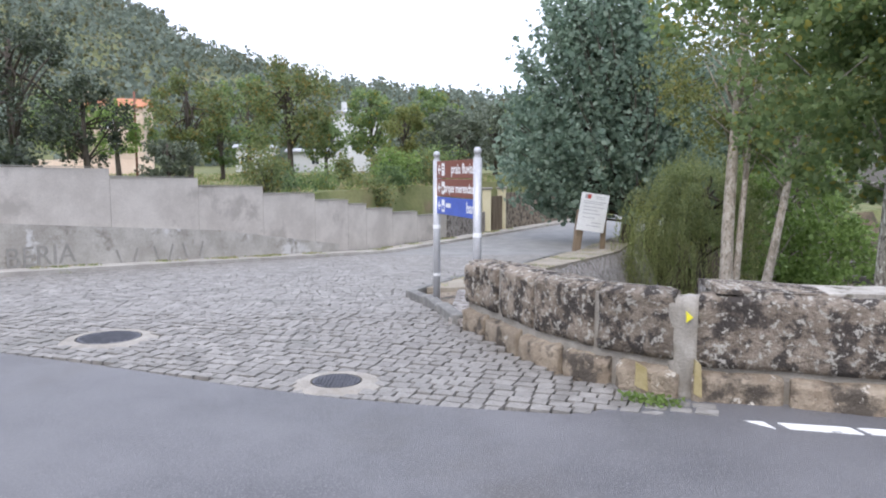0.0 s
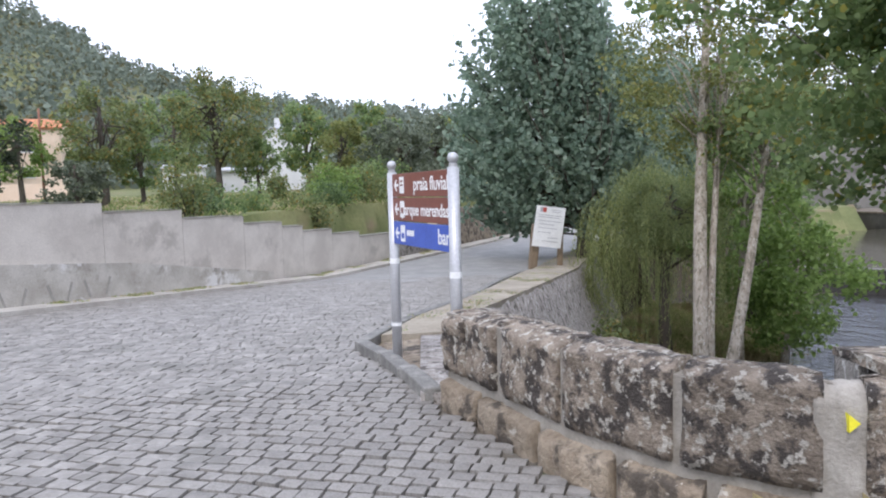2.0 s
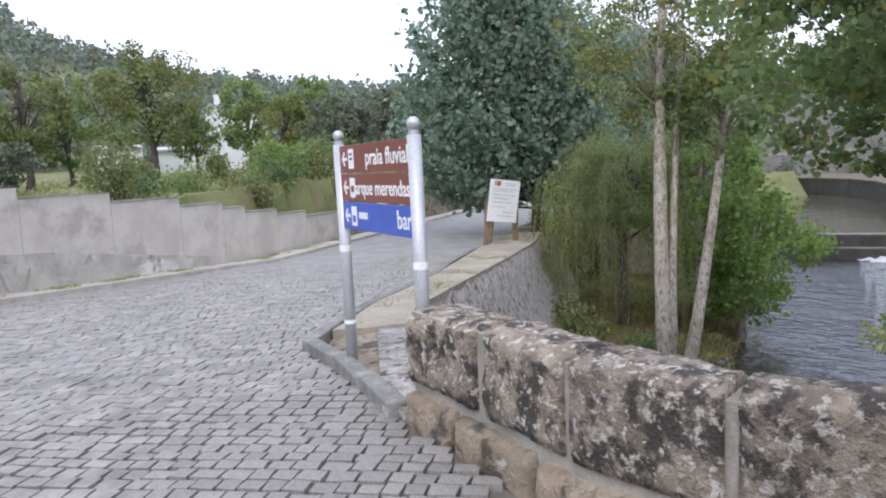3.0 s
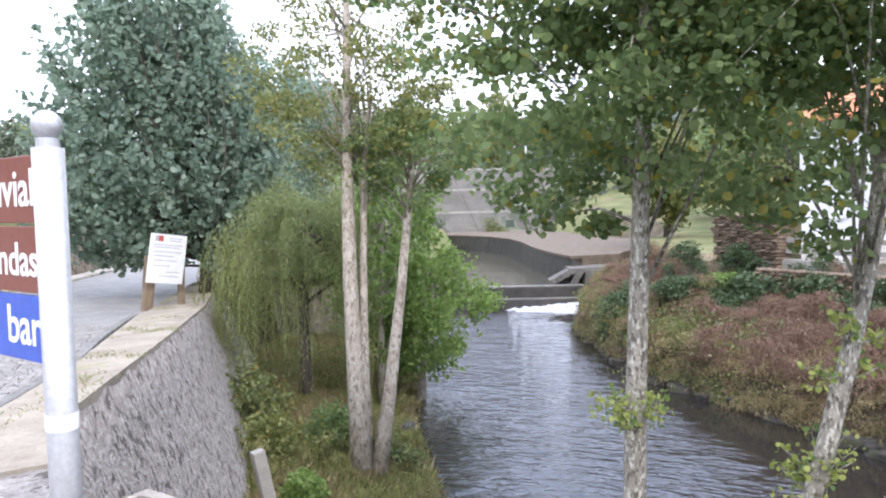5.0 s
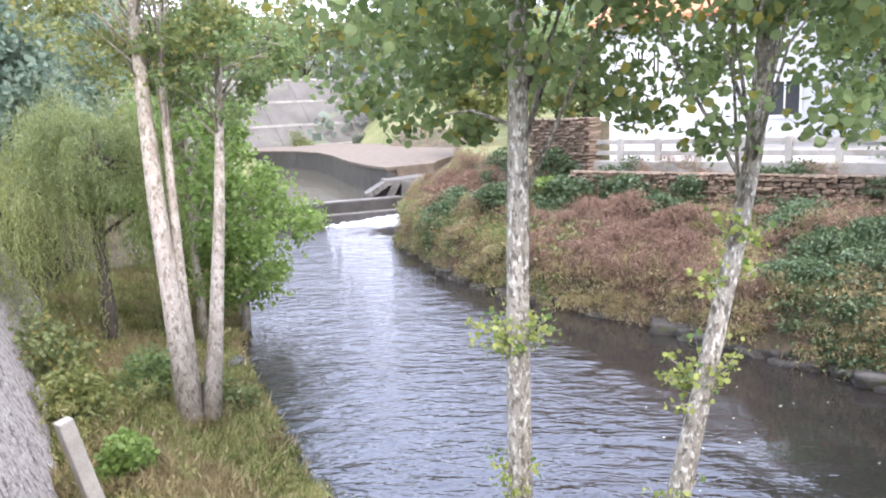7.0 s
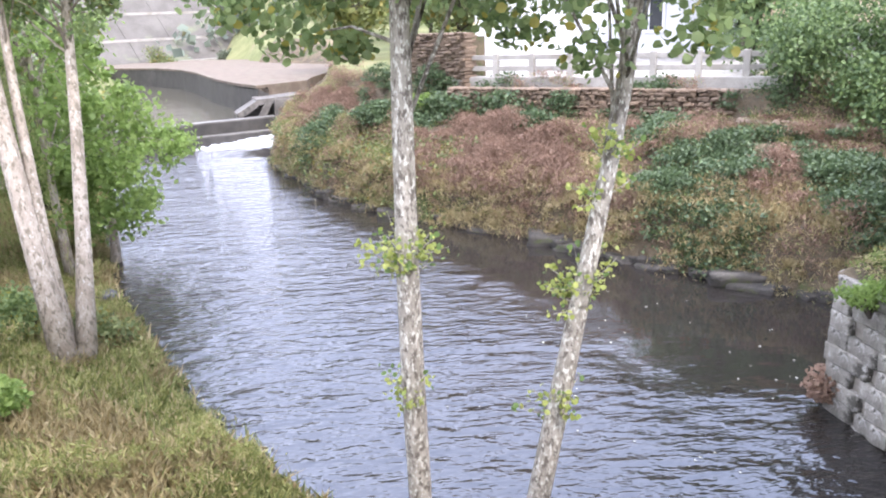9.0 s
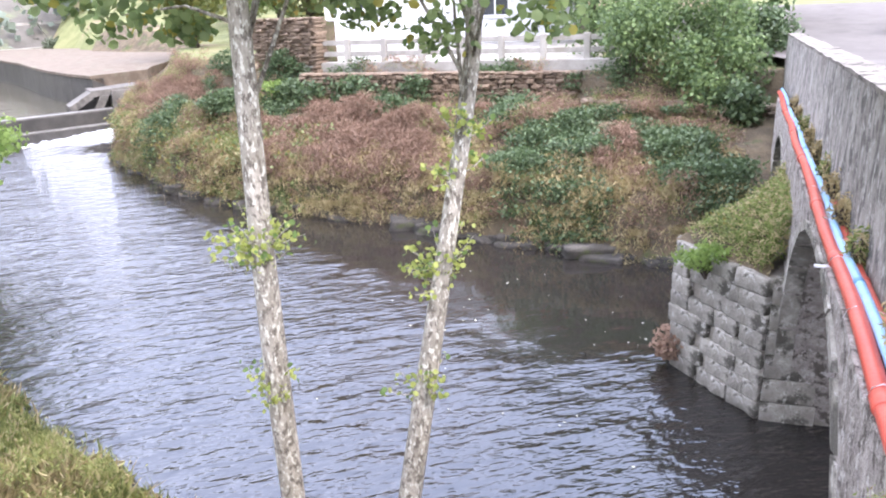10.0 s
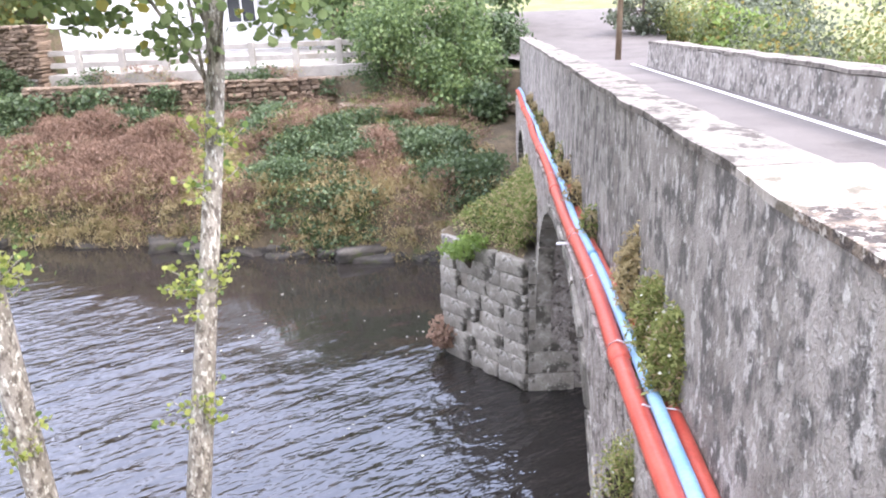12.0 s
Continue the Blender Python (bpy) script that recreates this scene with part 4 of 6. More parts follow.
for y in (36.45, 38.1):
    x = wall_x(y)
    part("gate_pillar", box((0.42, 0.42, 2.3), Matrix.Translation((x, y, zs(y) + 1.05)), 0.02), M_PLASTER_CREAM, left_wall, "cream gate pillar")
    part("gate_pillar_cap", box((0.55, 0.55, 0.1), Matrix.Translation((x, y, zs(y) + 2.25)), 0.02), M_CONCRETE, left_wall)
bm = bmesh.new()
f = [(wall_x(y) + o * 0.882, y - o * 0.471) for y, o in [(y, 0.10) for y in np.arange(15, 54, 1.0)]]
g = [(wall_x(y) + 0.78, y - 0.3) for y in np.arange(15, 54, 1.0)]
poly = [(-19.5, 5.2), (-9.2, 15.0)] + f[1:] + g[::-1] + [(-9.45, 14.4), (-18.8, 4.6)]
verts, faces = [], []
pv = [(-20.0, 4.6, -19.2, 4.1)] + [(a[0], a[1], b[0], b[1]) for a, b in zip(f, g)]
for xa, ya, xb, yb in pv:
    verts += [(xa, ya, zs(ya) + 0.12), (xb, yb, zs(yb) + 0.10), (xb + 0.03, yb, zs(yb) - 0.3), (xa, ya, zs(ya) - 0.3)]
for i in range(len(pv) - 1):
    for j in range(4):
        a, b = i * 4 + j, i * 4 + (j + 1) % 4
        faces.append((a, b, b + 4, a + 4))
tagged(mesh_object("pavement_wall", verts, faces, M_PAVE), "narrow raised pavement with weeds at the wall's foot", "pavement", kind="structure")


def lettering(text, size, mat, name, parent, m, depth=0.004, label="", align="LEFT", bold=0.0):
    cu = bpy.data.curves.new(name, "FONT")
    cu.body, cu.size, cu.extrude, cu.align_x, cu.offset = text, size, depth, align, bold
    tmp = bpy.data.objects.new(name, cu)
    scene.collection.objects.link(tmp)
    me = bpy.data.meshes.new_from_object(tmp.evaluated_get(bpy.context.evaluated_depsgraph_get()))
    bpy.data.objects.remove(tmp)
    me.materials.clear()
    me.materials.append(mat)
    ob = tagged(new(name, me), kind="stuff" if len(text) > 5 else "")
    ob.matrix_basis = m
    if parent:
        ob.parent = parent
    return tagged(ob, label) if label else ob


def wall_frame(y, z, out):
    """Upright plane on the street wall's face, x along the wall."""
    c = Vector((wall_x(y), y, z)) + Vector((0.882, -0.471, 0)) * out
    a = Vector((0.471, 0.882, 0))
    n = Vector((0.882, -0.471, 0))
    return Matrix(((a.x, 0, n.x, c.x), (a.y, 0, n.y, c.y), (0, 1, 0, c.z), (0, 0, 0, 1)))


lettering("BERIA", 0.62, M_GRAFFITI, "graffiti", left_wall, wall_frame(15.35, -0.32, 0.104), 0.003, "faded grey painted letters")
for k, (y, w) in enumerate(((17.75, 0.05), (18.15, 0.05), (18.7, 0.06), (19.1, 0.05), (19.5, 0.06), (20.0, 0.05))):
    ob = part("graffiti_stroke", box((w, 0.42, 0.006), Matrix.Rotation(0.35 * (-1) ** k, 4, "Z")), M_GRAFFITI, left_wall)
    ob.matrix_basis = wall_frame(y, -0.35, 0.105)

# ---- weir, basin and revetment upstream ----
weir = thing("weir", "dark wet concrete weir with a low spillway across the river", "weir", kind="structure")
W_A, W_B = Vector((34.3, 38.2)), Vector((23.6, 45.4))
w_d = (W_B - W_A).normalized()
w_n = Vector((-w_d.y, w_d.x))
if w_n.y > 0:
    w_n = -w_n


def weir_member(name, back, front, z0, z1, mat, label):
    """A length of the weir between two lines parallel to its crest, seen from downstream."""
    q = [W_A + w_n * back, W_B + w_n * back, W_B + w_n * front, W_A + w_n * front]
    return part(name, prism([(p.x, p.y) for p in q], z0, z1), mat, weir, label)


weir_member("weir_crest", -0.55, 0.15, -6.0, -3.72, M_CONCRETE_WET_SHADE, "dark wet weir wall")
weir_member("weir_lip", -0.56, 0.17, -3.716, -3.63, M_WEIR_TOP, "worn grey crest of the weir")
weir_member("weir_step", 0.16, 0.85, -6.0, -4.42, M_CONCRETE_WET_SHADE, "lower step of the weir")
weir_member("weir_step_lip", 0.154, 0.86, -4.416, -4.36, M_WEIR_TOP, "worn grey edge of the step")
sluice = thing("sluice", "weathered concrete sluice chamber at the end of the weir", "sluice", (34.9, 38.9, -5.2))


def sluice_part(name, quad, thick, mat, label=""):
    """A slab: four corners of its front face, pushed back by thick metres."""
    bm = bmesh.new()
    back = Vector((0.62, 0.78, 0)) * thick
    f = [bm.verts.new(Vector(p) - Vector((34.9, 38.9, -5.2))) for p in quad]
    g = [bm.verts.new(Vector(p) + back - Vector((34.9, 38.9, -5.2))) for p in quad]
    bm.faces.new(f), bm.faces.new(g[::-1])
    for j in range(4):
        bm.faces.new((f[j], g[j], g[(j + 1) % 4], f[(j + 1) % 4]))
    return part(name, bm, mat, sluice, label)


# Back wall is coloured near-black to stand for shade in the opening.
sluice_part("back_wall", [(33.2, 40.9, -5.4), (35.4, 39.2, -5.4), (35.4, 39.2, -3.1), (33.6, 40.6, -3.5)], 0.3, M_CONCRETE_WET_SHADE, "near-black inside of the chamber, its shade put into the colour")
sluice_part("side_wall", [(34.6, 38.65, -5.6), (35.75, 37.75, -5.6), (36.05, 37.5, -2.75), (34.75, 38.5, -2.72)], 2.2, M_SLUICE, "pale weathered side wall")
sluice_part("sloping_roof", [(33.2, 40.05, -3.80), (34.15, 39.35, -3.10), (34.15, 39.35, -2.70), (33.1, 40.15, -3.42)], 1.5, M_SLUICE)
sluice_part("roof_slab", [(34.10, 39.38, -3.02), (36.3, 37.6, -2.86), (36.3, 37.6, -2.54), (34.10, 39.38, -2.66)], 2.3, M_SLUICE)
sluice_part("strut", [(33.75, 39.45, -4.3), (34.1, 39.2, -4.3), (34.75, 38.7, -2.95), (34.35, 39.0, -2.95)], 0.35, M_SLUICE, "slanting concrete strut")
rng = np.random.default_rng(31)
verts, faces = [], []
nfx, nfy = 46, 18
for j in range(nfy + 1):
    for i in range(nfx + 1):
        u, v = i / nfx, j / nfy
        p = W_A + w_d * (0.4 + 5.2 * u) + w_n * (0.75 + (0.5 + 2.9 * (1 - u) ** 0.7 * (1 - 0.3 * u)) * v)
        q = Vector((p.x * 1.9, p.y * 1.9, 0))
        edge = min(1.0, 4 * (1 - v), 6 * (1 - u))
        verts.append((p.x, p.y, -5.06 + edge * (0.07 + 0.42 * (1 - v) ** 2 * (1 - u) + 0.16 * noise.noise(q) + 0.12 * noise.noise(q * 2.6))))
for j in range(nfy):
    for i in range(nfx):
        a = j * (nfx + 1) + i
        faces.append((a, a + 1, a + nfx + 2, a + nfx + 1))
tagged(mesh_object("foam", verts, faces, M_FOAM, smooth=True), "churning white water below the weir", "foam", kind="stuff")

# curved basin wall round the pond
BASIN = [(47.5, 86.0), (51.4, 80.0), (52.3, 75.2), (52.0, 69.9), (49.4, 63.1), (45.8, 57.2), (41.4, 51.1), (38.6, 46.9), (36.6, 43.4), (35.4, 40.6)]
curve = []
for (a, b), (c, d) in zip(BASIN, BASIN[1:]):
    curve += [(a + (c - a) * k / 4, b + (d - b) * k / 4) for k in range(4)]
curve.append(BASIN[-1])
verts, faces, rim = [], [], []
for i, (x, y) in enumerate(curve):
    p, q = Vector(curve[max(i - 2, 0)]), Vector(curve[min(i + 2, len(curve) - 1)])
    d = (q - p).normalized()
    o = Vector((-d.y, d.x))
    if o.x < 0:
        o = -o
    top = -2.07 - 0.2 * max(0.0, i / (len(curve) - 1) - 0.8)
    verts += [(x, y, -6), (x + 0.2 * o.x, y + 0.2 * o.y, top), (x + 0.9 * o.x, y + 0.9 * o.y, top), (x + 0.9 * o.x, y + 0.9 * o.y, -6)]
    wide = 3.6 + 9.0 * min(1.0, (y - 40.5) / 12)
    rim += [(x + 0.1 * o.x, y + 0.1 * o.y, top + 0.004), (x + 0.1 * o.x, y + 0.1 * o.y, top + 0.17), (x + wide * o.x, y + wide * o.y, top + 0.20), (x + wide * o.x, y + wide * o.y, top - 2)]
for i in range(len(curve) - 1):
    for j in range(4):
        a, b = i * 4 + j, i * 4 + (j + 1) % 4
        faces.append((a, b, b + 4, a + 4))
faces += [(0, 1, 2, 3), tuple(len(rim) - 4 + j for j in (3, 2, 1, 0))]
tagged(mesh_object("wall_basin", verts, faces, M_CONCRETE_WET_SHADE), "dark curved concrete wall round the pond", "wall", kind="structure")
tagged(mesh_object("pavement_basin", rim, faces, M_RIM), "tan earthen rim path round the pond", "path", kind="structure")
revet = thing("wall_revetment", "sloping grey concrete river revetment in terraced bands", "revetment", kind="structure")
RV0, RV1 = Vector((16, 53.5, 0)), Vector((62, 38.5, 0))
rv_d = (RV1 - RV0).normalized()
rv_n = Vector((-rv_d.y, rv_d.x, 0))
for k in range(3):
    z0, z1 = -0.6 + 1.75 * k, -0.6 + 1.75 * (k + 1) - 0.12
    nseg = 16
    for i in range(nseg):
        a, b = RV0.lerp(RV1, i / nseg) + rv_d * 0.012, RV0.lerp(RV1, (i + 1) / nseg) - rv_d * 0.012
        o0, o1 = rv_n * (2.3 * k), rv_n * (2.3 * k + 1.9)
        bm = bmesh.new()
        q = [a + o0 + Vector((0, 0, z0)), b + o0 + Vector((0, 0, z0)), b + o1 + Vector((0, 0, z1)), a + o1 + Vector((0, 0, z1))]
        lo = [bm.verts.new(p) for p in q]
        hi = [bm.verts.new(p + rv_n * 0.4 - Vector((0, 0, 0.4))) for p in q]
        bm.faces.new(lo), bm.faces.new(hi[::-1])
        for j in range(4):
            bm.faces.new((lo[j], hi[j], hi[(j + 1) % 4], lo[(j + 1) % 4]))
        part("revetment_slab", bm, M_REVET, revet)
    a, b = RV0 + rv_n * (2.3 * k + 1.85), RV1 + rv_n * (2.3 * k + 1.85)
    part("revetment_ledge", prism([(a.x, a.y), (b.x, b.y), ((b + rv_n * 0.6).x, (b + rv_n * 0.6).y), ((a + rv_n * 0.6).x, (a + rv_n * 0.6).y)], z1 - 0.3, z1 + 0.12), M_CONCRETE, revet, "pale concrete ledge")
a, b = RV0 - rv_n * 0.4, RV1 - rv_n * 0.4
part("foot_wall", prism([(a.x, a.y), (b.x, b.y), ((b + rv_n * 0.6).x, (b + rv_n * 0.6).y), ((a + rv_n * 0.6).x, (a + rv_n * 0.6).y)], -2, -0.35), M_CONCRETE, revet, "low foot wall")
bm = bmesh.new()
a, b = RV0 + rv_n * 6.6, RV1 + rv_n * 6.6
part("bank_behind", prism([(a.x, a.y), (b.x, b.y), ((b + rv_n * 18).x, (b + rv_n * 18).y), ((a + rv_n * 18).x, (a + rv_n * 18).y)], -2, lambda x, y: 4.5), M_GROUND, revet, "grassy bank above the revetment")
beyond(revet, 1.85)
for k, s in enumerate((0.30, 0.52, 0.74)):
    p = RV0.lerp(RV1, s) + rv_n * 7.2
    post = thing("lamp_post", "slim pale lamp post above the revetment", "lamp post", (p.x, p.y, 4.45), "lamp posts above the river")
    tube("pole", [(0, 0, 0), (0, 0, 2.4)], [0.07, 0.05], M_STEEL, post)
    part("lamp_head", box((0.3, 0.16, 0.1), Matrix.Translation((0.1, 0, 2.42)), 0.03), M_STEEL, post)
    beyond(post, 1.85)
for k, s in enumerate(np.linspace(0.12, 0.85, 9)):
    p = RV0.lerp(RV1, s) - rv_n * (1.0 + 0.5 * math.sin(k * 2.1))
    beyond(shrub("shrub", "low green shrub at the foot of the revetment", (p.x, p.y, -0.9), 1.1, 1.4 + 0.4 * math.sin(k), L_FRUIT if k % 2 else L_OLIVE, 1400, 0.13, 70 + k, "shrubs at the revetment"), 1.85)

# ---- sign with two posts ----
sign = thing("direction_sign", "brown and blue direction sign on two grey round posts", "sign", (-0.05, 9.77, -0.205))
SP0, SP1 = Vector((-0.05, 9.77, 0)), Vector((0.40, 8.45, 0))
sd = (SP1 - SP0).normalized()
for p, zb in ((SP0, -0.14), (SP1, -0.10)):
    q = p - Vector((-0.05, 9.77, -0.12))
    post = tube("post", [(q.x, q.y, zb + 0.12), (q.x, q.y, 2.0)], [0.046, 0.046], M_STEEL, sign, sides=20)
    part("post_collar", prism([(q.x + 0.034 * math.cos(a), q.y + 0.034 * math.sin(a)) for a in np.linspace(0, 6.283, 17)[:-1]], 2.0, 2.03), M_STEEL, sign)
    bm = bmesh.new()
    bmesh.ops.create_uvsphere(bm, u_segments=18, v_segments=12, radius=0.044, matrix=Matrix.Translation((q.x, q.y, 2.07)))
    part("ball_finial", bm, M_STEEL, sign, "grey ball finial", True)
    for z, h in ((1.02, 0.05), (0.42, 0.03)):
        part("sticker", prism([(q.x + 0.048 * math.cos(a), q.y + 0.048 * math.sin(a)) for a in np.linspace(0, 6.283, 21)[:-1]], z + 0.12, z + 0.12 + h), M_WHITE, sign, "torn white sticker")
s_x = (SP0 + SP1) / 2 - Vector((-0.05, 9.77, -0.12))
nrm = Vector((sd.y, -sd.x, 0))
PANELS = ((1.655, 1.865, M_BROWN, "brown sign panel lettered in white"), (1.435, 1.645, M_BROWN, "brown sign panel lettered in white"), (1.215, 1.425, M_BLUE, "blue sign panel lettered in white"))
length = (SP1 - SP0).length - 0.09
for k, (z0, z1, m, lab) in enumerate(PANELS):
    mid = s_x + Vector((0, 0, (z0 + z1) / 2 ))
    rot = Matrix(((sd.x, 0, nrm.x, mid.x), (sd.y, 0, nrm.y, mid.y), (0, 1, 0, mid.z), (0, 0, 0, 1)))
    panel = part("sign_panel", box((length, z1 - z0, 0.03), bevel=0.004), m, sign, lab)
    panel.matrix_basis = rot
    f = 0.0165

    def on(dx, dy):
        return Matrix.Translation((dx, dy, f))

    bm = bmesh.new()
    ax = -length / 2 + 0.05
    for tri_ in (((0, 0), (0.055, 0.06), (0.075, 0.045), (0.034, 0), (0.075, -0.045), (0.055, -0.06)), ((0.034, 0.013), (0.115, 0.013), (0.115, -0.013), (0.034, -0.013))):
        bm.faces.new([bm.verts.new((ax + x, y, f)) for x, y in tri_])
    part("arrow", bm, M_WHITE, panel, "white arrow")
    part("pictogram", box((0.11, 0.15, 0.002), on(-length / 2 + 0.25, 0)), M_WHITE, panel, "white pictogram square")
    part("pictogram_mark", box((0.06, 0.05 if k else 0.016, 0.002), on(-length / 2 + 0.25, -0.01 * k) @ Matrix.Translation((0, 0, 0.002))), m, panel)
    if k == 0:
        part("pictogram_mark", box((0.06, 0.016, 0.002), on(-length / 2 + 0.25, 0.035) @ Matrix.Translation((0, 0, 0.002))), m, panel)
    text = ("praia fluvial", "parque merendas", "bar")[k]
    lettering(text, (0.165, 0.150, 0.175)[k], M_WHITE, "lettering", panel, Matrix.Translation((length / 2 - 0.02, -0.05, f)), 0.001, "white lettering", "RIGHT", 0.002)
    if k == 2:
        for j in range(4):
            part("lettering_bar", box((0.036, 0.05, 0.002), on(-length / 2 + 0.37 + 0.045 * j, 0.01)), M_WHITE, panel)

# ---- notice board ----
board = thing("notice_board", "white printed notice board leaning on two wooden posts", "notice board", (5.6, 27.6, -1.25))
part("post", rough_block((0.30, 0.26, 1.7), 3, 0.03, 0.05, 3), M_WOOD, board).matrix_basis = pose(-0.45, 0.12, 0.75, 0, 6, 0)
part("post", rough_block((0.20, 0.18, 1.6), 5, 0.02, 0.04, 3), M_WOOD, board).matrix_basis = pose(0.52, 0.3, 0.7, 0, 2, 0)
panel = part("panel", box((1.10, 0.03, 1.42), bevel=0.004), M_WHITE, board)
panel.matrix_basis = pose(0.03, -0.12, 1.50, 3, 8, 12)
part("flag_red", box((0.14, 0.004, 0.16), Matrix.Translation((-0.24, -0.018, 0.58))), M_RED_PRINT, panel, "red printed block")
part("flag_dark", box((0.10, 0.004, 0.16), Matrix.Translation((-0.36, -0.018, 0.58))), M_GREY_PRINT, panel)
for z, w, x in ((0.60, 0.4, 0.2), (0.53, 0.34, 0.2), (0.40, 0.9, 0), (0.33, 0.8, -0.05), (0.20, 0.85, 0), (0.08, 0.6, -0.1), (-0.05, 0.7, -0.05), (-0.2, 0.5, -0.15), (-0.38, 0.4, 0.2), (-0.5, 0.6, 0.1)):
    part("text_bar", box((w, 0.003, 0.022), Matrix.Translation((x, -0.0175, z))), M_GREY_PRINT, panel)

# ---- manhole covers, road paint ----
def manhole(at, r, label, group):
    root = thing("manhole_cover", label, "manhole cover", at, group)
    bm = bmesh.new()
    bmesh.ops.create_cone(bm, cap_ends=True, segments=40, radius1=r, radius2=r - 0.01, depth=0.06, matrix=Matrix.Translation((0, 0, -0.018)))
    part("cover", bm, M_IRON, root, "dark cast-iron cover")
    for i in range(-6, 7):
        for j in range(-6, 7):
            x, y = i * r / 6.5, j * r / 6.5
            if x * x + y * y < (r * 0.86) ** 2:
                part("stud", box((r * 0.09, r * 0.09, 0.008), Matrix.Translation((x, y, 0.014))), M_IRON, root)
    verts, faces = [], []
    for k in range(40):
        a = 2 * math.pi * k / 40
        for rr, z in ((r + 0.006, -0.05), (r + 0.006, 0.012), (r + 0.09 + 0.02 * math.sin(k * 1.7), 0.008), (r + 0.16, -0.012), (r + 0.17, -0.05)):
            verts.append((rr * math.cos(a), rr * math.sin(a), z))
    for k in range(40):
        for j in range(4):
            faces.append((k * 5 + j, k * 5 + j + 1, ((k + 1) % 40) * 5 + j + 1, ((k + 1) % 40) * 5 + j))
    mesh_object("ring", verts, faces, M_MORTAR, root, "pale concrete ring")
    return root


manhole((-3.27, 7.65, 0.0), 0.30, "large round cast-iron manhole cover set in the cobbles", "manhole covers in the street")
manhole((-0.80, 6.14, 0.0), 0.195, "small round cast-iron manhole cover set in the cobbles", "manhole covers in the street")
line = thing("road_marking", "worn white edge line on the asphalt", "road marking", kind="structure")
for x0, x1 in ((2.0, 2.12), (2.2, 2.62), (2.66, 2.9), (2.93, 3.3)):
    part("paint_patch", prism([(x0, 5.25 - 0.21 * (x0 - 2)), (x1, 5.25 - 0.21 * (x1 - 2)), (x1 + 0.02, 5.12 - 0.21 * (x1 - 2)), (x0 + 0.03, (5.21 if x0 < 2.1 else 5.13) - 0.21 * (x0 - 2))], -0.01, 0.005), M_WHITE_WORN, line)

# ---- pipes along the bridge ----
def pipe(name, label, v, z, r, s0, s1, mat, sleeve, cmat, steps, seed):
    root = thing(name, label, "pipe", bp(s0, v, z), "pipes along the bridge")
    o = Vector(bp(s0, v, z))
    pts, n = [], 30
    for i in range(n + 1):
        s = s0 + (s1 - s0) * i / n
        pts.append(Vector(bp(s, v + 0.015 * math.sin(s * 1.3 + seed), z + 0.01 * math.sin(s * 2.1))) - o)
    tube("pipe_run", pts, [r] * len(pts), mat, root, sides=16)
    for s in steps:
        if s0 < s < s1:
            a, b = Vector(bp(s, v + 0.015 * math.sin(s * 1.3 + seed), z)) - o, Vector(bp(s + sleeve, v + 0.015 * math.sin((s + sleeve) * 1.3 + seed), z)) - o
            tube("coupling", [a, a.lerp(b, 0.1), a.lerp(b, 0.9), b], [r * 1.05, r * 1.22, r * 1.22, r * 1.05], cmat, root, sides=16)
    return root


pipe("water_pipe", "thick red plastic pipe resting on the bridge's ledge", 0.205, -0.615, 0.057, -0.3, 19.5, M_RED_PIPE, 0.16, M_RED_PIPE, [2.0, 4.6, 6.6, 9.5, 12, 15], 0.0)
pipe("water_pipe", "pale blue plastic pipe beside the red pipes", 0.122, -0.575, 0.038, -0.3, 20.0, M_BLUE_PIPE, 0.10, M_BLUE_DARK, [3.9, 7.0, 10.0, 13.0], 1.0)
pipe("water_pipe", "thinner red plastic pipe against the parapet", 0.048, -0.630, 0.043, -0.3, 8.0, M_RED_PIPE, 0.12, M_RED_PIPE, [4.1, 7.0], 2.0)
for s in (1.4, 2.2, 3.4, 4.6, 5.9, 7.4, 9.4, 12.0):
    root = thing("cable_tie", "pale cable tie holding the pipes to the bridge", "cable tie", bp(s, 0.25, -0.63), "cable ties on the pipes")
    o = Vector(bp(s, 0.25, -0.63))
    pts = [Vector(bp(s, v, z)) - o for v, z in ((0.275, -0.65), (0.255, -0.585), (0.205, -0.553), (0.16, -0.573), (0.122, -0.560), (0.085, -0.577), (0.048, -0.582), (0.0, -0.60))]
    tube("strap", pts, [0.005] * len(pts), M_TIE, root, sides=6)
    if 4 < s < 5:
        tube("bracket", [Vector(bp(s + 0.05, 0.22, -0.68)) - o, Vector(bp(s + 0.05, 0.37, -0.68)) - o], [0.016, 0.016], M_TIE, root, sides=8)

# plants on the ledge
def ledge_plant(s, v, z, r, h, mat, n, leaf, seed, label, flowers=0):
    at = bp(s, v, z)
    root = shrub("wall_plant", label, at, r, h, mat, n, leaf, seed, "plants growing on the bridge", 0.35, 24, "plant", 0.3)
    if flowers:
        rg = np.random.default_rng(seed)
        leaf_mesh("blossom", ball_points(rg, flowers, (0, 0, h * 0.5), (r, r, h * 0.6), 0.7), 0.022, L_FLOWER, root, aspect=1.0, rng=rg)


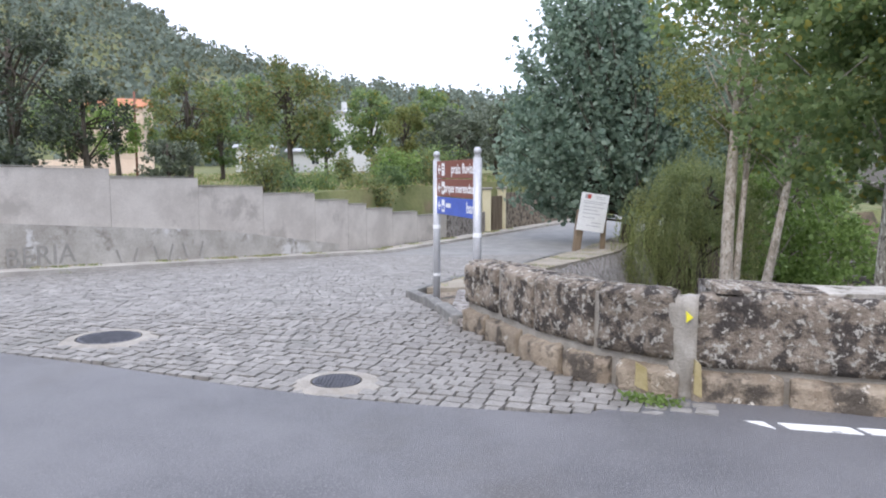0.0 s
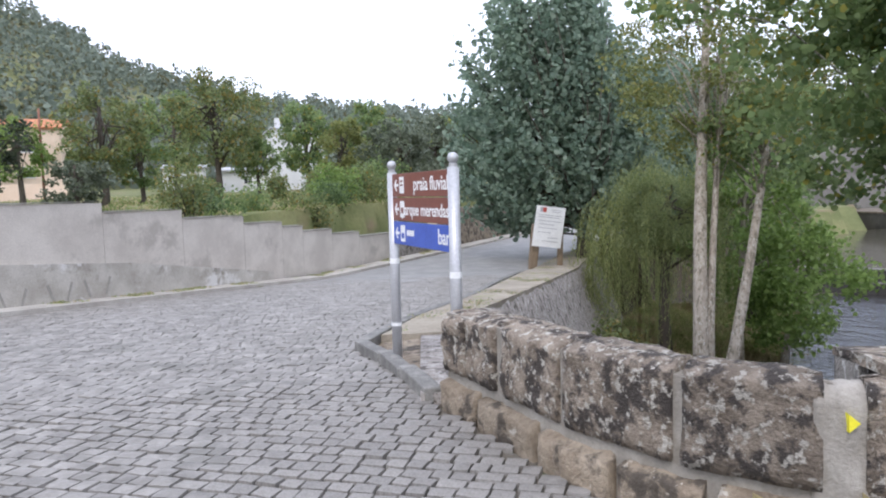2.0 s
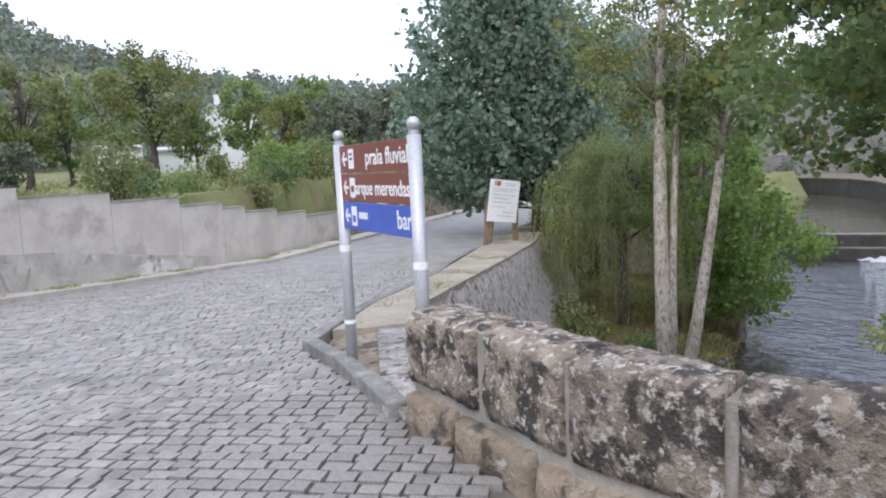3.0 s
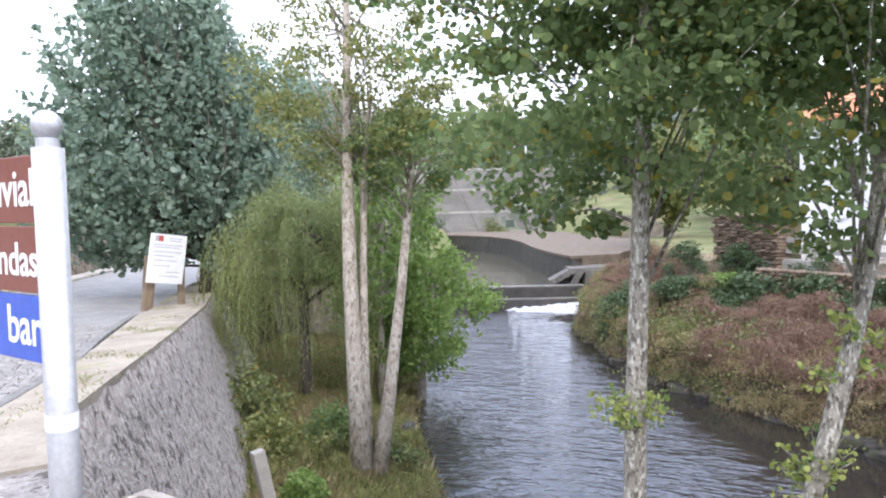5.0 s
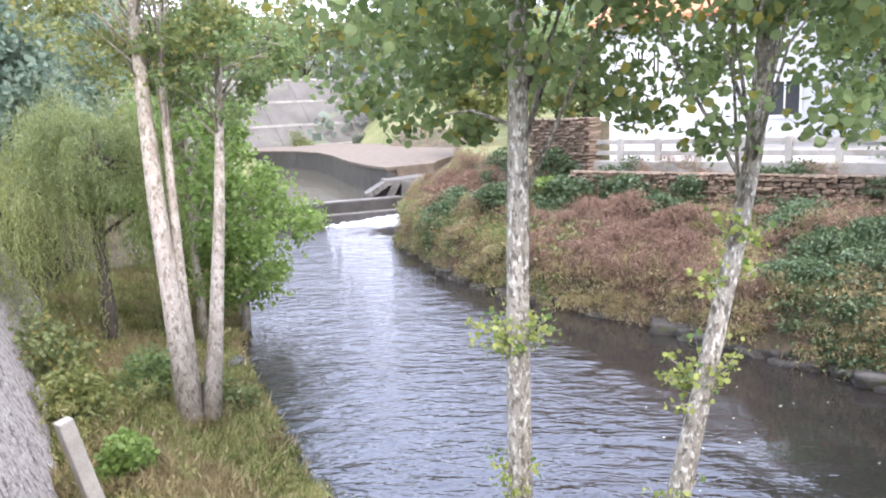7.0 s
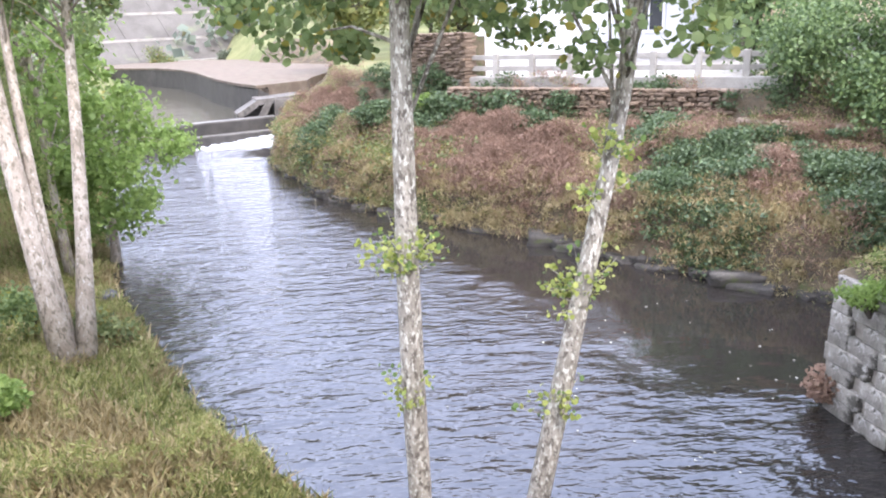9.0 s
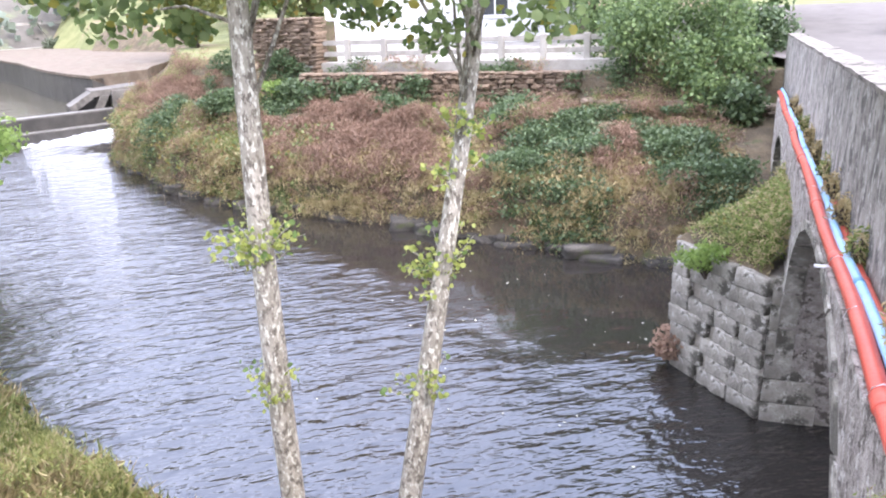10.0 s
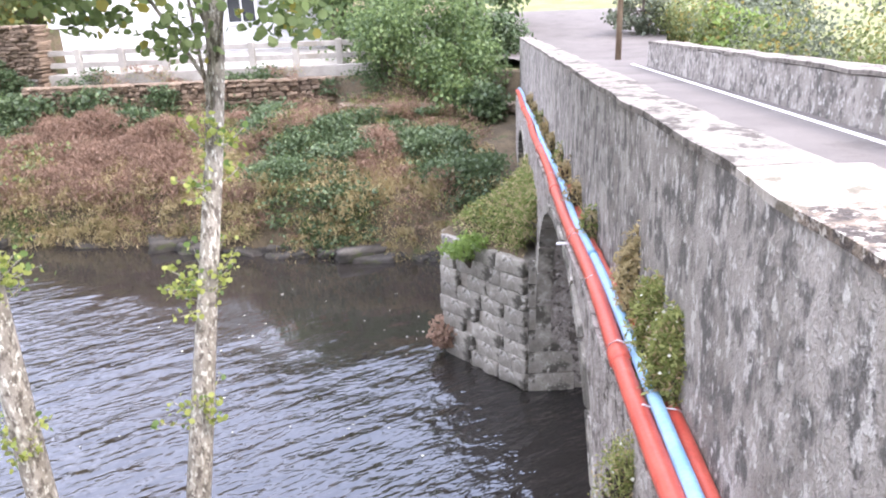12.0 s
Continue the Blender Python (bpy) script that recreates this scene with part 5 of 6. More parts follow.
ledge_plant(1.55, 0.04, -0.68, 0.15, 0.62, L_WEED, 7000, 0.045, 11, "leafy green plant with small pale flowers on the ledge", 60)
ledge_plant(2.0, 0.04, -0.68, 0.14, 0.60, L_WEED, 5200, 0.045, 12, "leafy green plant with small pale flowers on the ledge", 40)
ledge_plant(2.7, 0.03, -0.66, 0.12, 0.66, L_DRYGRASS, 2400, 0.055, 13, "dry brown plant on the ledge")
ledge_plant(1.3, 0.31, -1.25, 0.15, 0.55, L_WEED, 2400, 0.03, 14, "trailing plant below the red pipe", 30)
for k, s in enumerate((4.6, 5.8, 6.9, 8.0, 9.2, 10.5, 11.9, 13.5, 15.2)):
    ledge_plant(s, 0.04, -0.68, 0.16, 0.40, L_DRYGRASS if k % 3 else L_GRASS, 420, 0.07, 20 + k, "dry tuft of grass on the ledge")

# ---- trees ----
# twin pale trunks on the near bank
tree("alder_tree", "tall pale-barked tree with two stems on the river bank", (7.8, 20.1, -4.75),
     [(7.8, 20.1, -4.75), (7.96, 20.6, -2.14), (8.12, 21.0, 0.05), (8.32, 21.4, 2.02), (8.61, 21.8, 4.72), (8.76, 22.0, 6.9)], 0.21,
     ((9.0, 22.0, 5.0), (3.0, 2.6, 2.9)), (M_BARK_PALE, L_YELLOW), 110, 95, 0.55, 0.11, 1, "pale trees on the bank", bare=5, flat=0.6, limb=0.16, fork=0.62)
tree("alder_tree", "second slim pale stem beside the twin tree", (8.0, 20.2, -4.7),
     [(8.0, 20.2, -4.7), (8.2, 20.6, -1.92), (8.48, 21.0, 0.28), (8.74, 21.3, 2.54), (9.1, 21.5, 4.31)], 0.125,
     ((9.3, 21.8, 4.9), (1.7, 1.7, 1.9)), (M_BARK_PALE, L_YELLOW), 18, 70, 0.5, 0.11, 2, "pale trees on the bank", bare=3, limb=0.2, fork=0.6)
tree("alder_tree", "leaning pale-barked tree with a small leafy crown", (8.11, 20.0, -4.75),
     [(8.11, 20.0, -4.75), (8.74, 20.3, -2.5), (9.28, 20.6, -0.32), (9.73, 20.9, 1.55), (10.11, 21.2, 3.35)], 0.17,
     ((9.9, 21.0, 2.9), (1.7, 1.7, 1.5)), (M_BARK_PALE, L_ALDER), 38, 150, 0.5, 0.12, 3, "pale trees on the bank", limb=0.2, fork=0.7)
# two grey trunks standing nearer, crowns overhead
tree("alder_tree", "grey lichened tree rising from the water's edge with rounded leaves", (6.59, 11.36, -5.5),
     [(6.59, 11.36, -5.5), (6.59, 11.36, -4.2), (6.59, 11.36, -2.37), (6.6, 11.34, -0.89), (6.63, 11.3, 0.71), (6.65, 11.27, 1.9), (6.7, 11.2, 4.5), (6.7, 11.2, 8.5)], 0.165,
     ((6.9, 11.7, 4.9), (3.5, 3.4, 3.6)), (M_BARK_GREY, L_ALDER), 330, 120, 0.54, 0.095, 4, "grey trees at the water", shell=0.1, flat=0.6, limb=0.16, fork=0.55, aspect=0.92, full=True)
tree("alder_tree", "grey lichened leaning tree at the water's edge with rounded leaves", (6.62, 10.22, -5.5),
     [(6.62, 10.22, -5.5), (6.78, 10.13, -4.7), (7.16, 9.88, -2.8), (7.46, 9.68, -1.3), (7.74, 9.49, 0.1), (7.9, 9.4, 0.95), (8.12, 9.3, 2.6), (8.3, 9.2, 7.0)], 0.15,
     ((8.3, 9.4, 4.2), (2.9, 2.8, 3.2)), (M_BARK_GREY, L_ALDER), 230, 115, 0.52, 0.095, 5, "grey trees at the water", shell=0.1, flat=0.6, limb=0.16, fork=0.6, aspect=0.92, full=True)
rng = np.random.default_rng(8)
for k, (x, y, z) in enumerate(((6.6, 11.35, -1.05), (6.55, 11.3, -0.8), (6.65, 11.4, -0.9), (6.59, 11.36, -2.6), (7.43, 9.7, -1.45), (7.47, 9.67, -1.25), (7.66, 9.54, -0.3), (7.74, 9.49, 0.1), (7.18, 9.87, -2.7))):
    root = thing("sprout", "tuft of yellow-green shoots growing from the trunk", "sprout", (x, y, z), "shoots on the trunks")
    v, f, tips = [], [], []
    for j in range(9):
        d = Vector(rng.normal(size=3))
        d.z = abs(d.z) * 0.8 + 0.15
        d = d.normalized() * rng.uniform(0.25, 0.55)
        a, b = tube_data([(0, 0, 0), d * 0.5 + Vector((0, 0, -0.03)), d], [0.009, 0.006, 0.004], 4, len(v))
        v += a
        f += b
        tips += [d * s + Vector(rng.normal(size=3)) * 0.05 for s in np.linspace(0.3, 1.05, 16)]
    tagged(mesh_object("shoot", v, f, M_BARK_GREY, root), kind="stuff")
    tagged(leaf_mesh("leafage", np.array([tuple(p) for p in tips]), 0.062, L_SHOOT, root, rng=rng, full=True, aspect=0.85), kind="stuff")

def beyond_tree(*a, **k):
    return beyond(tree(*a, **k))


# dense tree by the street, willow and bright tree over the river
def fan_tree(name, label, base, centre, reach, height, bark, leafm, shoots, per, leaf, seed):
    """A broad tree of steep leafy shoots that fan out from a short trunk; its outline ends in many upright tips."""
    rg = np.random.default_rng(seed)
    root = thing(name, label, "tree", base)
    o = Vector(base)
    tube("trunk", [(0, 0, -0.2), (0.02, 0, 1.2), (-0.2, 0, 2.6)], [0.30, 0.24, 0.2], bark, root, sides=12, wobble=0.25)
    c = Vector(centre) - o
    verts, faces, pts = [], [], []
    for k in range(shoots):
        a, u = rg.uniform(0, 6.28), rg.uniform(0, 1)
        z = height * u ** 0.85
        wide = reach * float(np.interp(z / height, [0, 0.18, 0.5, 0.8, 1.0], [0.72, 1.0, 0.94, 0.66, 0.30]))
        r = wide * rg.uniform(0.25, 1.0) ** 0.5
        end = Vector((c.x + r * math.cos(a), c.y + r * math.sin(a) * 0.62, c.z + z))
        start = Vector((-0.15, 0, 1.0 + z * 0.38))
        mid = start.lerp(end, 0.55) + Vector((math.cos(a), math.sin(a), -0.5)) * 0.12 * r
        if k < 120:
            v, f = tube_data([start, mid, end], [0.05, 0.03, 0.01], 5, len(verts))
            verts += v
            faces += f
        w = np.linspace(0.42, 1.04, per) + rg.normal(0, 0.02, per)
        line = [tuple(start * ((1 - q) ** 2) + mid * (2 * q * (1 - q)) + end * (q * q)) for q in w]
        pts.append(np.array(line) + rg.normal(size=(per, 3)) * (0.10 + 0.22 * (1.04 - w))[:, None])
    mesh_object("branchwork", verts, faces, bark, root, smooth=True)
    leaf_mesh("crown", np.concatenate(pts), leaf, leafm, root, aspect=0.8, rng=rg, droop=0.35, full=True)
    return root


fan_tree("street_tree", "large dense blue-green tree with steep leafy shoots beside the street", (7.7, 30.5, -1.3), (6.7, 31.6, 0.15), 4.9, 9.9, M_BARK_DARK, L_PLANE, 500, 62, 0.215, 21)
tree("street_tree", "smaller dark tree behind the notice board", (9.4, 33.2, -1.4),
     [(9.4, 33.2, -1.4), (9.5, 33.2, 1), (9.6, 33.2, 4), (9.7, 33.2, 7)], 0.2,
     ((10.8, 33.0, 4.0), (3.4, 2.8, 4.0)), (M_BARK_DARK, L_PLANE), 90, 150, 0.9, 0.2, 22, shell=0.5)
willow = tree("willow_tree", "drooping grey-green willow on the bank at the wall's foot", (9.3, 26.2, -4.6),
     [(9.3, 26.2, -4.7), (9.3, 26.3, -2.6), (9.4, 26.4, -0.4), (9.5, 26.5, 1.2)], 0.22,
     ((9.4, 26.4, 0.7), (1.9, 1.9, 1.6)), (M_BARK_DARK, L_WILLOW), 90, 200, 0.45, 0.13, 23, aspect=0.2, droop=0.9)
rng = np.random.default_rng(24)
strands = []
for k in range(46):
    a0, r0 = rng.uniform(0, 6.28), 2.35 * rng.uniform(0.05, 1.0) ** 0.5
    top, long = 6.9 - 0.36 * r0 * r0 + rng.normal() * 0.35, rng.uniform(2.4, 6.4)
    for j in range(11):
        x0, y0 = r0 * math.cos(a0) + rng.normal(0, 0.26), r0 * math.sin(a0) + rng.normal(0, 0.26)
        n = int(max(long * rng.uniform(0.55, 1.1) / 0.08, 8))
        drop = np.arange(n) * 0.08
        out_ = 0.45 * (1 - np.exp(-drop * 1.6))
        zz = top + rng.normal() * 0.2 - drop
        strands.append(np.stack([0.1 + x0 + out_ * math.cos(a0) + rng.normal(0, 0.03, n), 0.2 + y0 + out_ * math.sin(a0) + rng.normal(0, 0.03, n), zz], 1)[zz > 0.4])
leaf_mesh("hanging_foliage", np.concatenate(strands), 0.14, L_STRAND, willow, aspect=0.17, rng=rng, droop=2.4, label="long hanging strands of narrow yellow-green leaves")
beyond_tree("poplar_tree", "bright green young tree leaning over the river", (9.9, 20.9, -3.0),
     [(9.9, 20.9, -3.2), (10.0, 20.9, -2.2), (10.1, 20.8, -1.0), (10.2, 20.8, 0.1)], 0.09,
     ((10.2, 20.8, -1.15), (1.75, 1.8, 1.45)), (M_BARK_PALE, L_BRIGHT), 62, 90, 0.5, 0.13, 25, "bright trees over the river")
beyond_tree("poplar_tree", "bright green young tree behind the pale trunks", (8.4, 20.2, -2.9),
     [(8.4, 20.2, -3.0), (8.4, 20.2, -1.5), (8.5, 20.3, 0.5), (8.6, 20.3, 2.2)], 0.09,
     ((8.7, 20.4, 0.3), (1.7, 1.7, 2.3)), (M_BARK_PALE, L_BRIGHT), 60, 90, 0.5, 0.13, 26, "bright trees over the river")
beyond_tree("willow_tree", "dark willow thicket along the bank", (11.5, 25.5, -2.8),
     [(11.5, 25.5, -2.8), (11.6, 25.6, 0), (11.7, 25.7, 2.6)], 0.16,
     ((11.3, 26.0, 0.6), (2.8, 2.4, 2.6)), (M_BARK_DARK, L_ALDER), 70, 100, 0.7, 0.16, 27)
beyond_tree("riverside_tree", "tall pale green tree behind the willow", (13.0, 33.0, -2),
     [(13.0, 33.0, -2), (13, 33, 1), (13.1, 33, 5)], 0.2,
     ((13.0, 33.0, 3.4), (3.4, 3.0, 3.2)), (M_BARK_PALE, L_WILLOW), 90, 100, 0.9, 0.2, 28)

# orchard and gardens behind the street wall
def at_px(k, y):
    return 0.12 + k * (y - 0.75)


ORCHARD = (
    # bearing, distance, crown width, crown height, trunk height, leaves, dark or light
    (-0.60, 21, 3.9, 4.4, 1.2, L_DARK, 3600, 0.12), (-0.50, 26, 3.0, 3.0, 1.3, L_DARK, 1800, 0.14),
    (-0.455, 36, 2.6, 3.0, 1.6, L_BRIGHT, 1500, 0.16), (-0.355, 38, 4.2, 4.0, 2.0, L_FRUIT, 3000, 0.17),
    (-0.385, 30, 2.4, 1.9, 0.4, L_OLIVE, 2200, 0.12), (-0.31, 40, 2.6, 3.0, 1.2, L_ALDER, 1800, 0.17),
    (-0.215, 46, 6.0, 5.6, 2.2, L_FRUIT, 5200, 0.19), (-0.165, 48, 3.0, 3.0, 1.6, L_ALDER, 1500, 0.2),
    (-0.055, 52, 3.6, 4.0, 1.6, L_YELLOW, 2200, 0.22), (-0.10, 72, 6.0, 7.0, 2.0, L_ALDER, 3000, 0.32),
    (-0.02, 74, 6.0, 7.0, 2.0, L_ALDER, 2600, 0.34), (0.02, 47, 5.0, 4.2, 1.0, L_OLIVE, 3000, 0.2),
    (0.07, 56, 5.0, 4.6, 1.0, L_OLIVE, 2600, 0.24), (0.11, 60, 6.0, 5.5, 1.5, L_ALDER, 2600, 0.26), (-0.27, 76, 7.0, 8.0, 2.5, L_ALDER, 2600, 0.36),
    (-0.43, 90, 8.0, 7.0, 2.5, L_ALDER, 2400, 0.4), (-0.52, 80, 8.0, 7.0, 2.5, L_ALDER, 2200, 0.4),
)
for k, (b, y, w, h, th, lm, n, lf) in enumerate(ORCHARD):
    x = at_px(b, y)
    w, n, h, th = w * 1.12, int(n * 1.5), h + 0.45 * th, 0.55 * th
    z = land(x, y) - 0.1
    tree("orchard_tree", ("dark spreading tree behind the street wall" if lm is L_DARK else "grey-green olive tree in the gardens" if lm is L_OLIVE else "yellowing garden tree in the field" if lm is L_YELLOW else "leafy green garden tree in the field"),
         (x, y, z), [(x, y, z), (x + 0.1, y, z + th * 0.6), (x, y, z + th + h * 0.35), (x, y, z + th + h * 0.8)], 0.06 + 0.025 * h,
         ((x, y, z + th + h * 0.5), (w * 0.44, w * 0.44, h * 0.44)), (M_BARK_DARK, lm), 26 + int(w * 5), max(n // (26 + int(w * 5)), 8), w * 0.13, lf, 100 + k, "garden trees", shell=0.35)
for k, (b, y, r, h, m) in enumerate(((-0.075, 33, 1.3, 1.2, L_BRIGHT), (-0.05, 36, 1.4, 1.3, L_ALDER), (-0.09, 38, 1.2, 1.0, L_FRUIT), (-0.02, 36, 1.2, 1.1, L_FRUIT), (-0.14, 37, 1.0, 1.0, L_FRUIT), (-0.60, 18.6, 1.0, 0.9, L_DARK), (-0.23, 34, 0.9, 0.8, L_FRUIT), (-0.01, 40, 1.5, 1.5, L_ALDER))):
    x = at_px(b, y)
    shrub("shrub", "green garden shrub behind the street wall", (x, y, land(x, y) - 0.05), r, h + 0.5, m, 1400, 0.14, 140 + k, "garden shrubs")
for k, y in enumerate((24.5, 26.2, 28.0, 29.6, 31.2, 33.0, 35.0, 31.9)):
    x = wall_x(y) - 1.5 - 0.5 * (k % 3)
    shrub("shrub", "leafy green bramble growing behind the stepped wall", (x, y, land(x, y) - 1.0 if y > 26 else land(x, y) - 0.3), 1.2, 1.9, (L_FRUIT, L_HEDGE, L_ALDER)[k % 3], 1800, 0.11, 160 + k, "brambles behind the wall", lumps=12)
post = thing("utility_pole", "thin rust-coloured pole in the field", "pole", (at_px(-0.427, 37), 37, land(at_px(-0.427, 37), 37) - 0.1))
tube("pole", [(0, 0, 0), (0, 0, 4.6)], [0.06, 0.05], material("rusty_pole", (0.20, 0.08, 0.05), (0.28, 0.13, 0.09), 3.0, 0.8, 0.2), post)


# ---- houses ----
def house(label, at, turn, size, wall_m, roof_m, pitch, windows, chimney=None, overhang=0.35):
    """A house with a gabled or near-flat roof. windows: (face, offset, sill, width, height)."""
    w, d, h = size
    root = thing("house", label, "house", at)
    root.rotation_euler = (0, 0, radians(turn))
    bm = prism([(-w / 2, -d / 2), (w / 2, -d / 2), (w / 2, d / 2), (-w / 2, d / 2)], -1.0, h)
    part("wall", bm, wall_m, root)
    for s in (-1, 1):
        bm = bmesh.new()
        rise = pitch
        a = [(-w / 2 - overhang, s * (d / 2 + overhang), h), (w / 2 + overhang, s * (d / 2 + overhang), h), (w / 2 + overhang, 0, h + rise), (-w / 2 - overhang, 0, h + rise)]
        lo = [bm.verts.new(p) for p in a]
        hi = [bm.verts.new((x, y, z + 0.16)) for x, y, z in a]
        bm.faces.new(lo), bm.faces.new(hi[::-1])
        for j in range(4):
            bm.faces.new((lo[j], hi[j], hi[(j + 1) % 4], lo[(j + 1) % 4]))
        part("roof_slope", bm, roof_m, root)
    for s in (-1, 1):
        bm = bmesh.new()
        pts = [bm.verts.new((s * w / 2, -d / 2, h)), bm.verts.new((s * w / 2, d / 2, h)), bm.verts.new((s * w / 2, 0, h + pitch))]
        ext = bmesh.ops.extrude_face_region(bm, geom=[bm.faces.new(pts)])
        bmesh.ops.translate(bm, verts=[g for g in ext["geom"] if isinstance(g, bmesh.types.BMVert)], vec=(-s * 0.2, 0, 0))
        part("gable", bm, wall_m, root)
    for face, off, sill, ww, hh in windows:
        m = pose(off, -d / 2, sill + hh / 2) if face == "front" else pose(w / 2, off, sill + hh / 2, 0, 0, 90) if face == "right" else pose(-w / 2, off, sill + hh / 2, 0, 0, -90)
        win = part("window", box((ww, 0.10, hh), bevel=0.01), M_GLASS_DARK, root, "dark window")
        win.matrix_basis = m
        for sx, sz, px, pz in ((ww + 0.12, 0.08, 0, hh / 2), (ww + 0.2, 0.1, 0, -hh / 2), (0.08, hh, -ww / 2, 0), (0.08, hh, ww / 2, 0), (0.05, hh, 0, 0)):
            part("window_frame", box((sx, 0.16, sz), Matrix.Translation((px, 0, pz))), M_WHITE, win)
    if chimney:
        part("chimney", box((0.6, 0.6, 1.8), Matrix.Translation((*chimney, h + pitch * 0.6 + 0.6)), 0.03), wall_m, root)
    return root


hz = land(-11.2, 94)
house("white and beige two-storey house with a grey roof", (-10.6, 94, hz), 24, (5.2, 7.0, 9.25 - hz), M_PLASTER, M_ROOF_GREY, 0.5, [("front", -1.2, 3.4, 1.0, 1.3), ("front", 1.0, 1.0, 1.0, 1.3), ("left", 0.8, 3.4, 1.1, 1.3)], (-1.8, 1.0))
house("low white garden building among the trees", (-22.5, 88, land(-22.5, 88)), 10, (4.4, 4.0, 2.7), M_PLASTER, M_ROOF_GREY, 0.4, [("front", -1.2, 0.9, 0.9, 1.0)])
house("long low white building behind the trees", (-15.5, 86, land(-15.5, 86)), 6, (5.0, 4.0, 2.2), M_PLASTER, M_ROOF_GREY, 0.4, [("front", 0.6, 0.8, 0.9, 0.9)])
house("orange-roofed house with peach walls on the hillside", (-41.0, 90, land(-41, 90) + 1.0), 14, (9.0, 8.0, 6.4), M_PEACH, M_ROOF, 1.3, [("front", -2.4, 3.8, 1.2, 1.2), ("front", 1.2, 3.8, 1.2, 1.2), ("front", 1.2, 1.0, 1.2, 1.2)], (-2.6, 0.6))
for k, (b, y, w) in enumerate(((-0.47, 60, 8.0), (-0.60, 52, 9.0))):
    x = at_px(b, y)
    g = thing("garden_wall", "low peach garden wall in the field", "wall", (x, y, land(x, y)), "garden walls")
    part("wall_length", box((w, 0.25, 1.5), Matrix.Translation((0, 0, 0.5)), 0.02), M_PEACH, g)
x = at_px(-0.05, 74)
g = thing("white_fence", "low white garden fence beyond the field", "fence", (x, 74, land(x, 74)))
for k in range(12):
    part("fence_panel", box((0.62, 0.12, 0.9 if k % 3 else 1.1), Matrix.Translation((-4 + 0.7 * k, 0, 0.4)), 0.02), M_WHITE, g)

# white house on the far bank
beyond(house("white rendered house with an orange tiled roof above the river bank", (30.5, 15.9, -0.4), -86, (9.4, 7.0, 4.75), M_PLASTER_COOL, M_ROOF, 1.5, [("front", -3.1, 2.9, 0.3, 0.9), ("front", -2.5, 2.9, 0.3, 0.9), ("front", -3.3, 1.3, 0.4, 0.7), ("front", -0.6, 2.6, 0.9, 1.1), ("front", 1.9, 1.2, 1.0, 1.2)], (-2.5, 1.5)))

# ---- far bank ----
rail = thing("rail_fence", "pale concrete post-and-rail fence along the bank top", "fence", (19.3, 13.0, -0.16))
for k in range(9):
    y = -4.6 + 1.1 * k
    part("post", box((0.16, 0.16, 0.75), Matrix.Translation((0.03 * k - 0.1, y, 0.33)), 0.02), M_CONCRETE, rail)
for z in (0.30, 0.60):
    part("rail", box((0.07, 9.0, 0.13), Matrix.Translation((0.02, -0.2, z)) @ Matrix.Rotation(-0.027, 4, "Z"), 0.01), M_CONCRETE, rail)
part("plinth", box((0.35, 9.4, 0.42), Matrix.Translation((0.05, -0.2, -0.13)) @ Matrix.Rotation(-0.027, 4, "Z"), 0.02), M_CONCRETE, rail)

beyond(rail)
tagged(part("pavement_terrace", prism([(26.9, 10.5), (27.2, 22.6), (38.0, 26.5), (38.0, 10.5)], -2.0, -0.72), M_CONCRETE), "grey concrete terrace before the white house", "terrace", kind="structure")
STONES = []
for k in range(6):
    bm = rough_block((1, 1, 1), k + 50, 0.26, 0.14, 1)
    me = bpy.data.meshes.new("stone")
    bm.to_mesh(me)
    bm.free()
    me.shade_smooth()
    STONES.append(me)
STONES_RED = []
for me in STONES:
    m2 = me.copy()
    me.materials.append(M_STONE_GREY), m2.materials.append(M_STONE_RED)
    STONES_RED.append(m2)


def rubble_wall(label, a, b, z0, z1, size, pool, seed, depth=0.45):
    """A dry-stone wall from a to b made of single stones before a dark core."""
    rg = random.Random(seed)
    a, b = Vector((*a, 0)), Vector((*b, 0))
    d = (b - a).normalized()
    nrm = Vector((d.y, -d.x, 0))
    root = thing("wall_rubble", label, "wall", kind="structure")
    p, q = a + nrm * 0.15, b + nrm * 0.15
    part("core", prism([(p.x, p.y), (q.x, q.y), ((q + nrm * 0.5).x, (q + nrm * 0.5).y), ((p + nrm * 0.5).x, (p + nrm * 0.5).y)], z0 - 0.6, z1 - 0.08), M_BANK, root)
    z = z0
    while z < z1:
        h = size * rg.uniform(0.38, 0.75)
        s = rg.uniform(-0.3, 0) * size
        L = (b - a).length
        while s < L:
            w = size * rg.uniform(0.6, 1.8)
            ob = new("stone", rg.choice(pool))
            c = a + d * (s + w / 2) + nrm * rg.uniform(0.0, 0.10)
            ob.matrix_basis = Matrix.Translation((c.x, c.y, z + h / 2)) @ Matrix.Rotation(math.atan2(d.y, d.x) + rg.uniform(-0.1, 0.1), 4, "Z") @ Matrix.Rotation(rg.uniform(-0.08, 0.08), 4, "Y") @ Matrix.Diagonal((w * 0.96, depth, h * 0.98, 1))
            ob.parent = root
            s += w
        z += h
    return beyond(root)


rubble_wall("reddish rubble wall under the fence", (18.6, 9.6), (18.75, 17.2), -1.25, -0.36, 0.17, STONES_RED, 3)
rubble_wall("stacked reddish stone terrace above the bank", (19.3, 16.9), (20.2, 19.4), -1.0, 1.1, 0.17, STONES_RED, 4)
rubble_wall("tumbled dry-stone wall on the bank by the bridge", (17.2, 5.2), (18.3, 9.4), -1.75, -0.95, 0.19, STONES, 5)

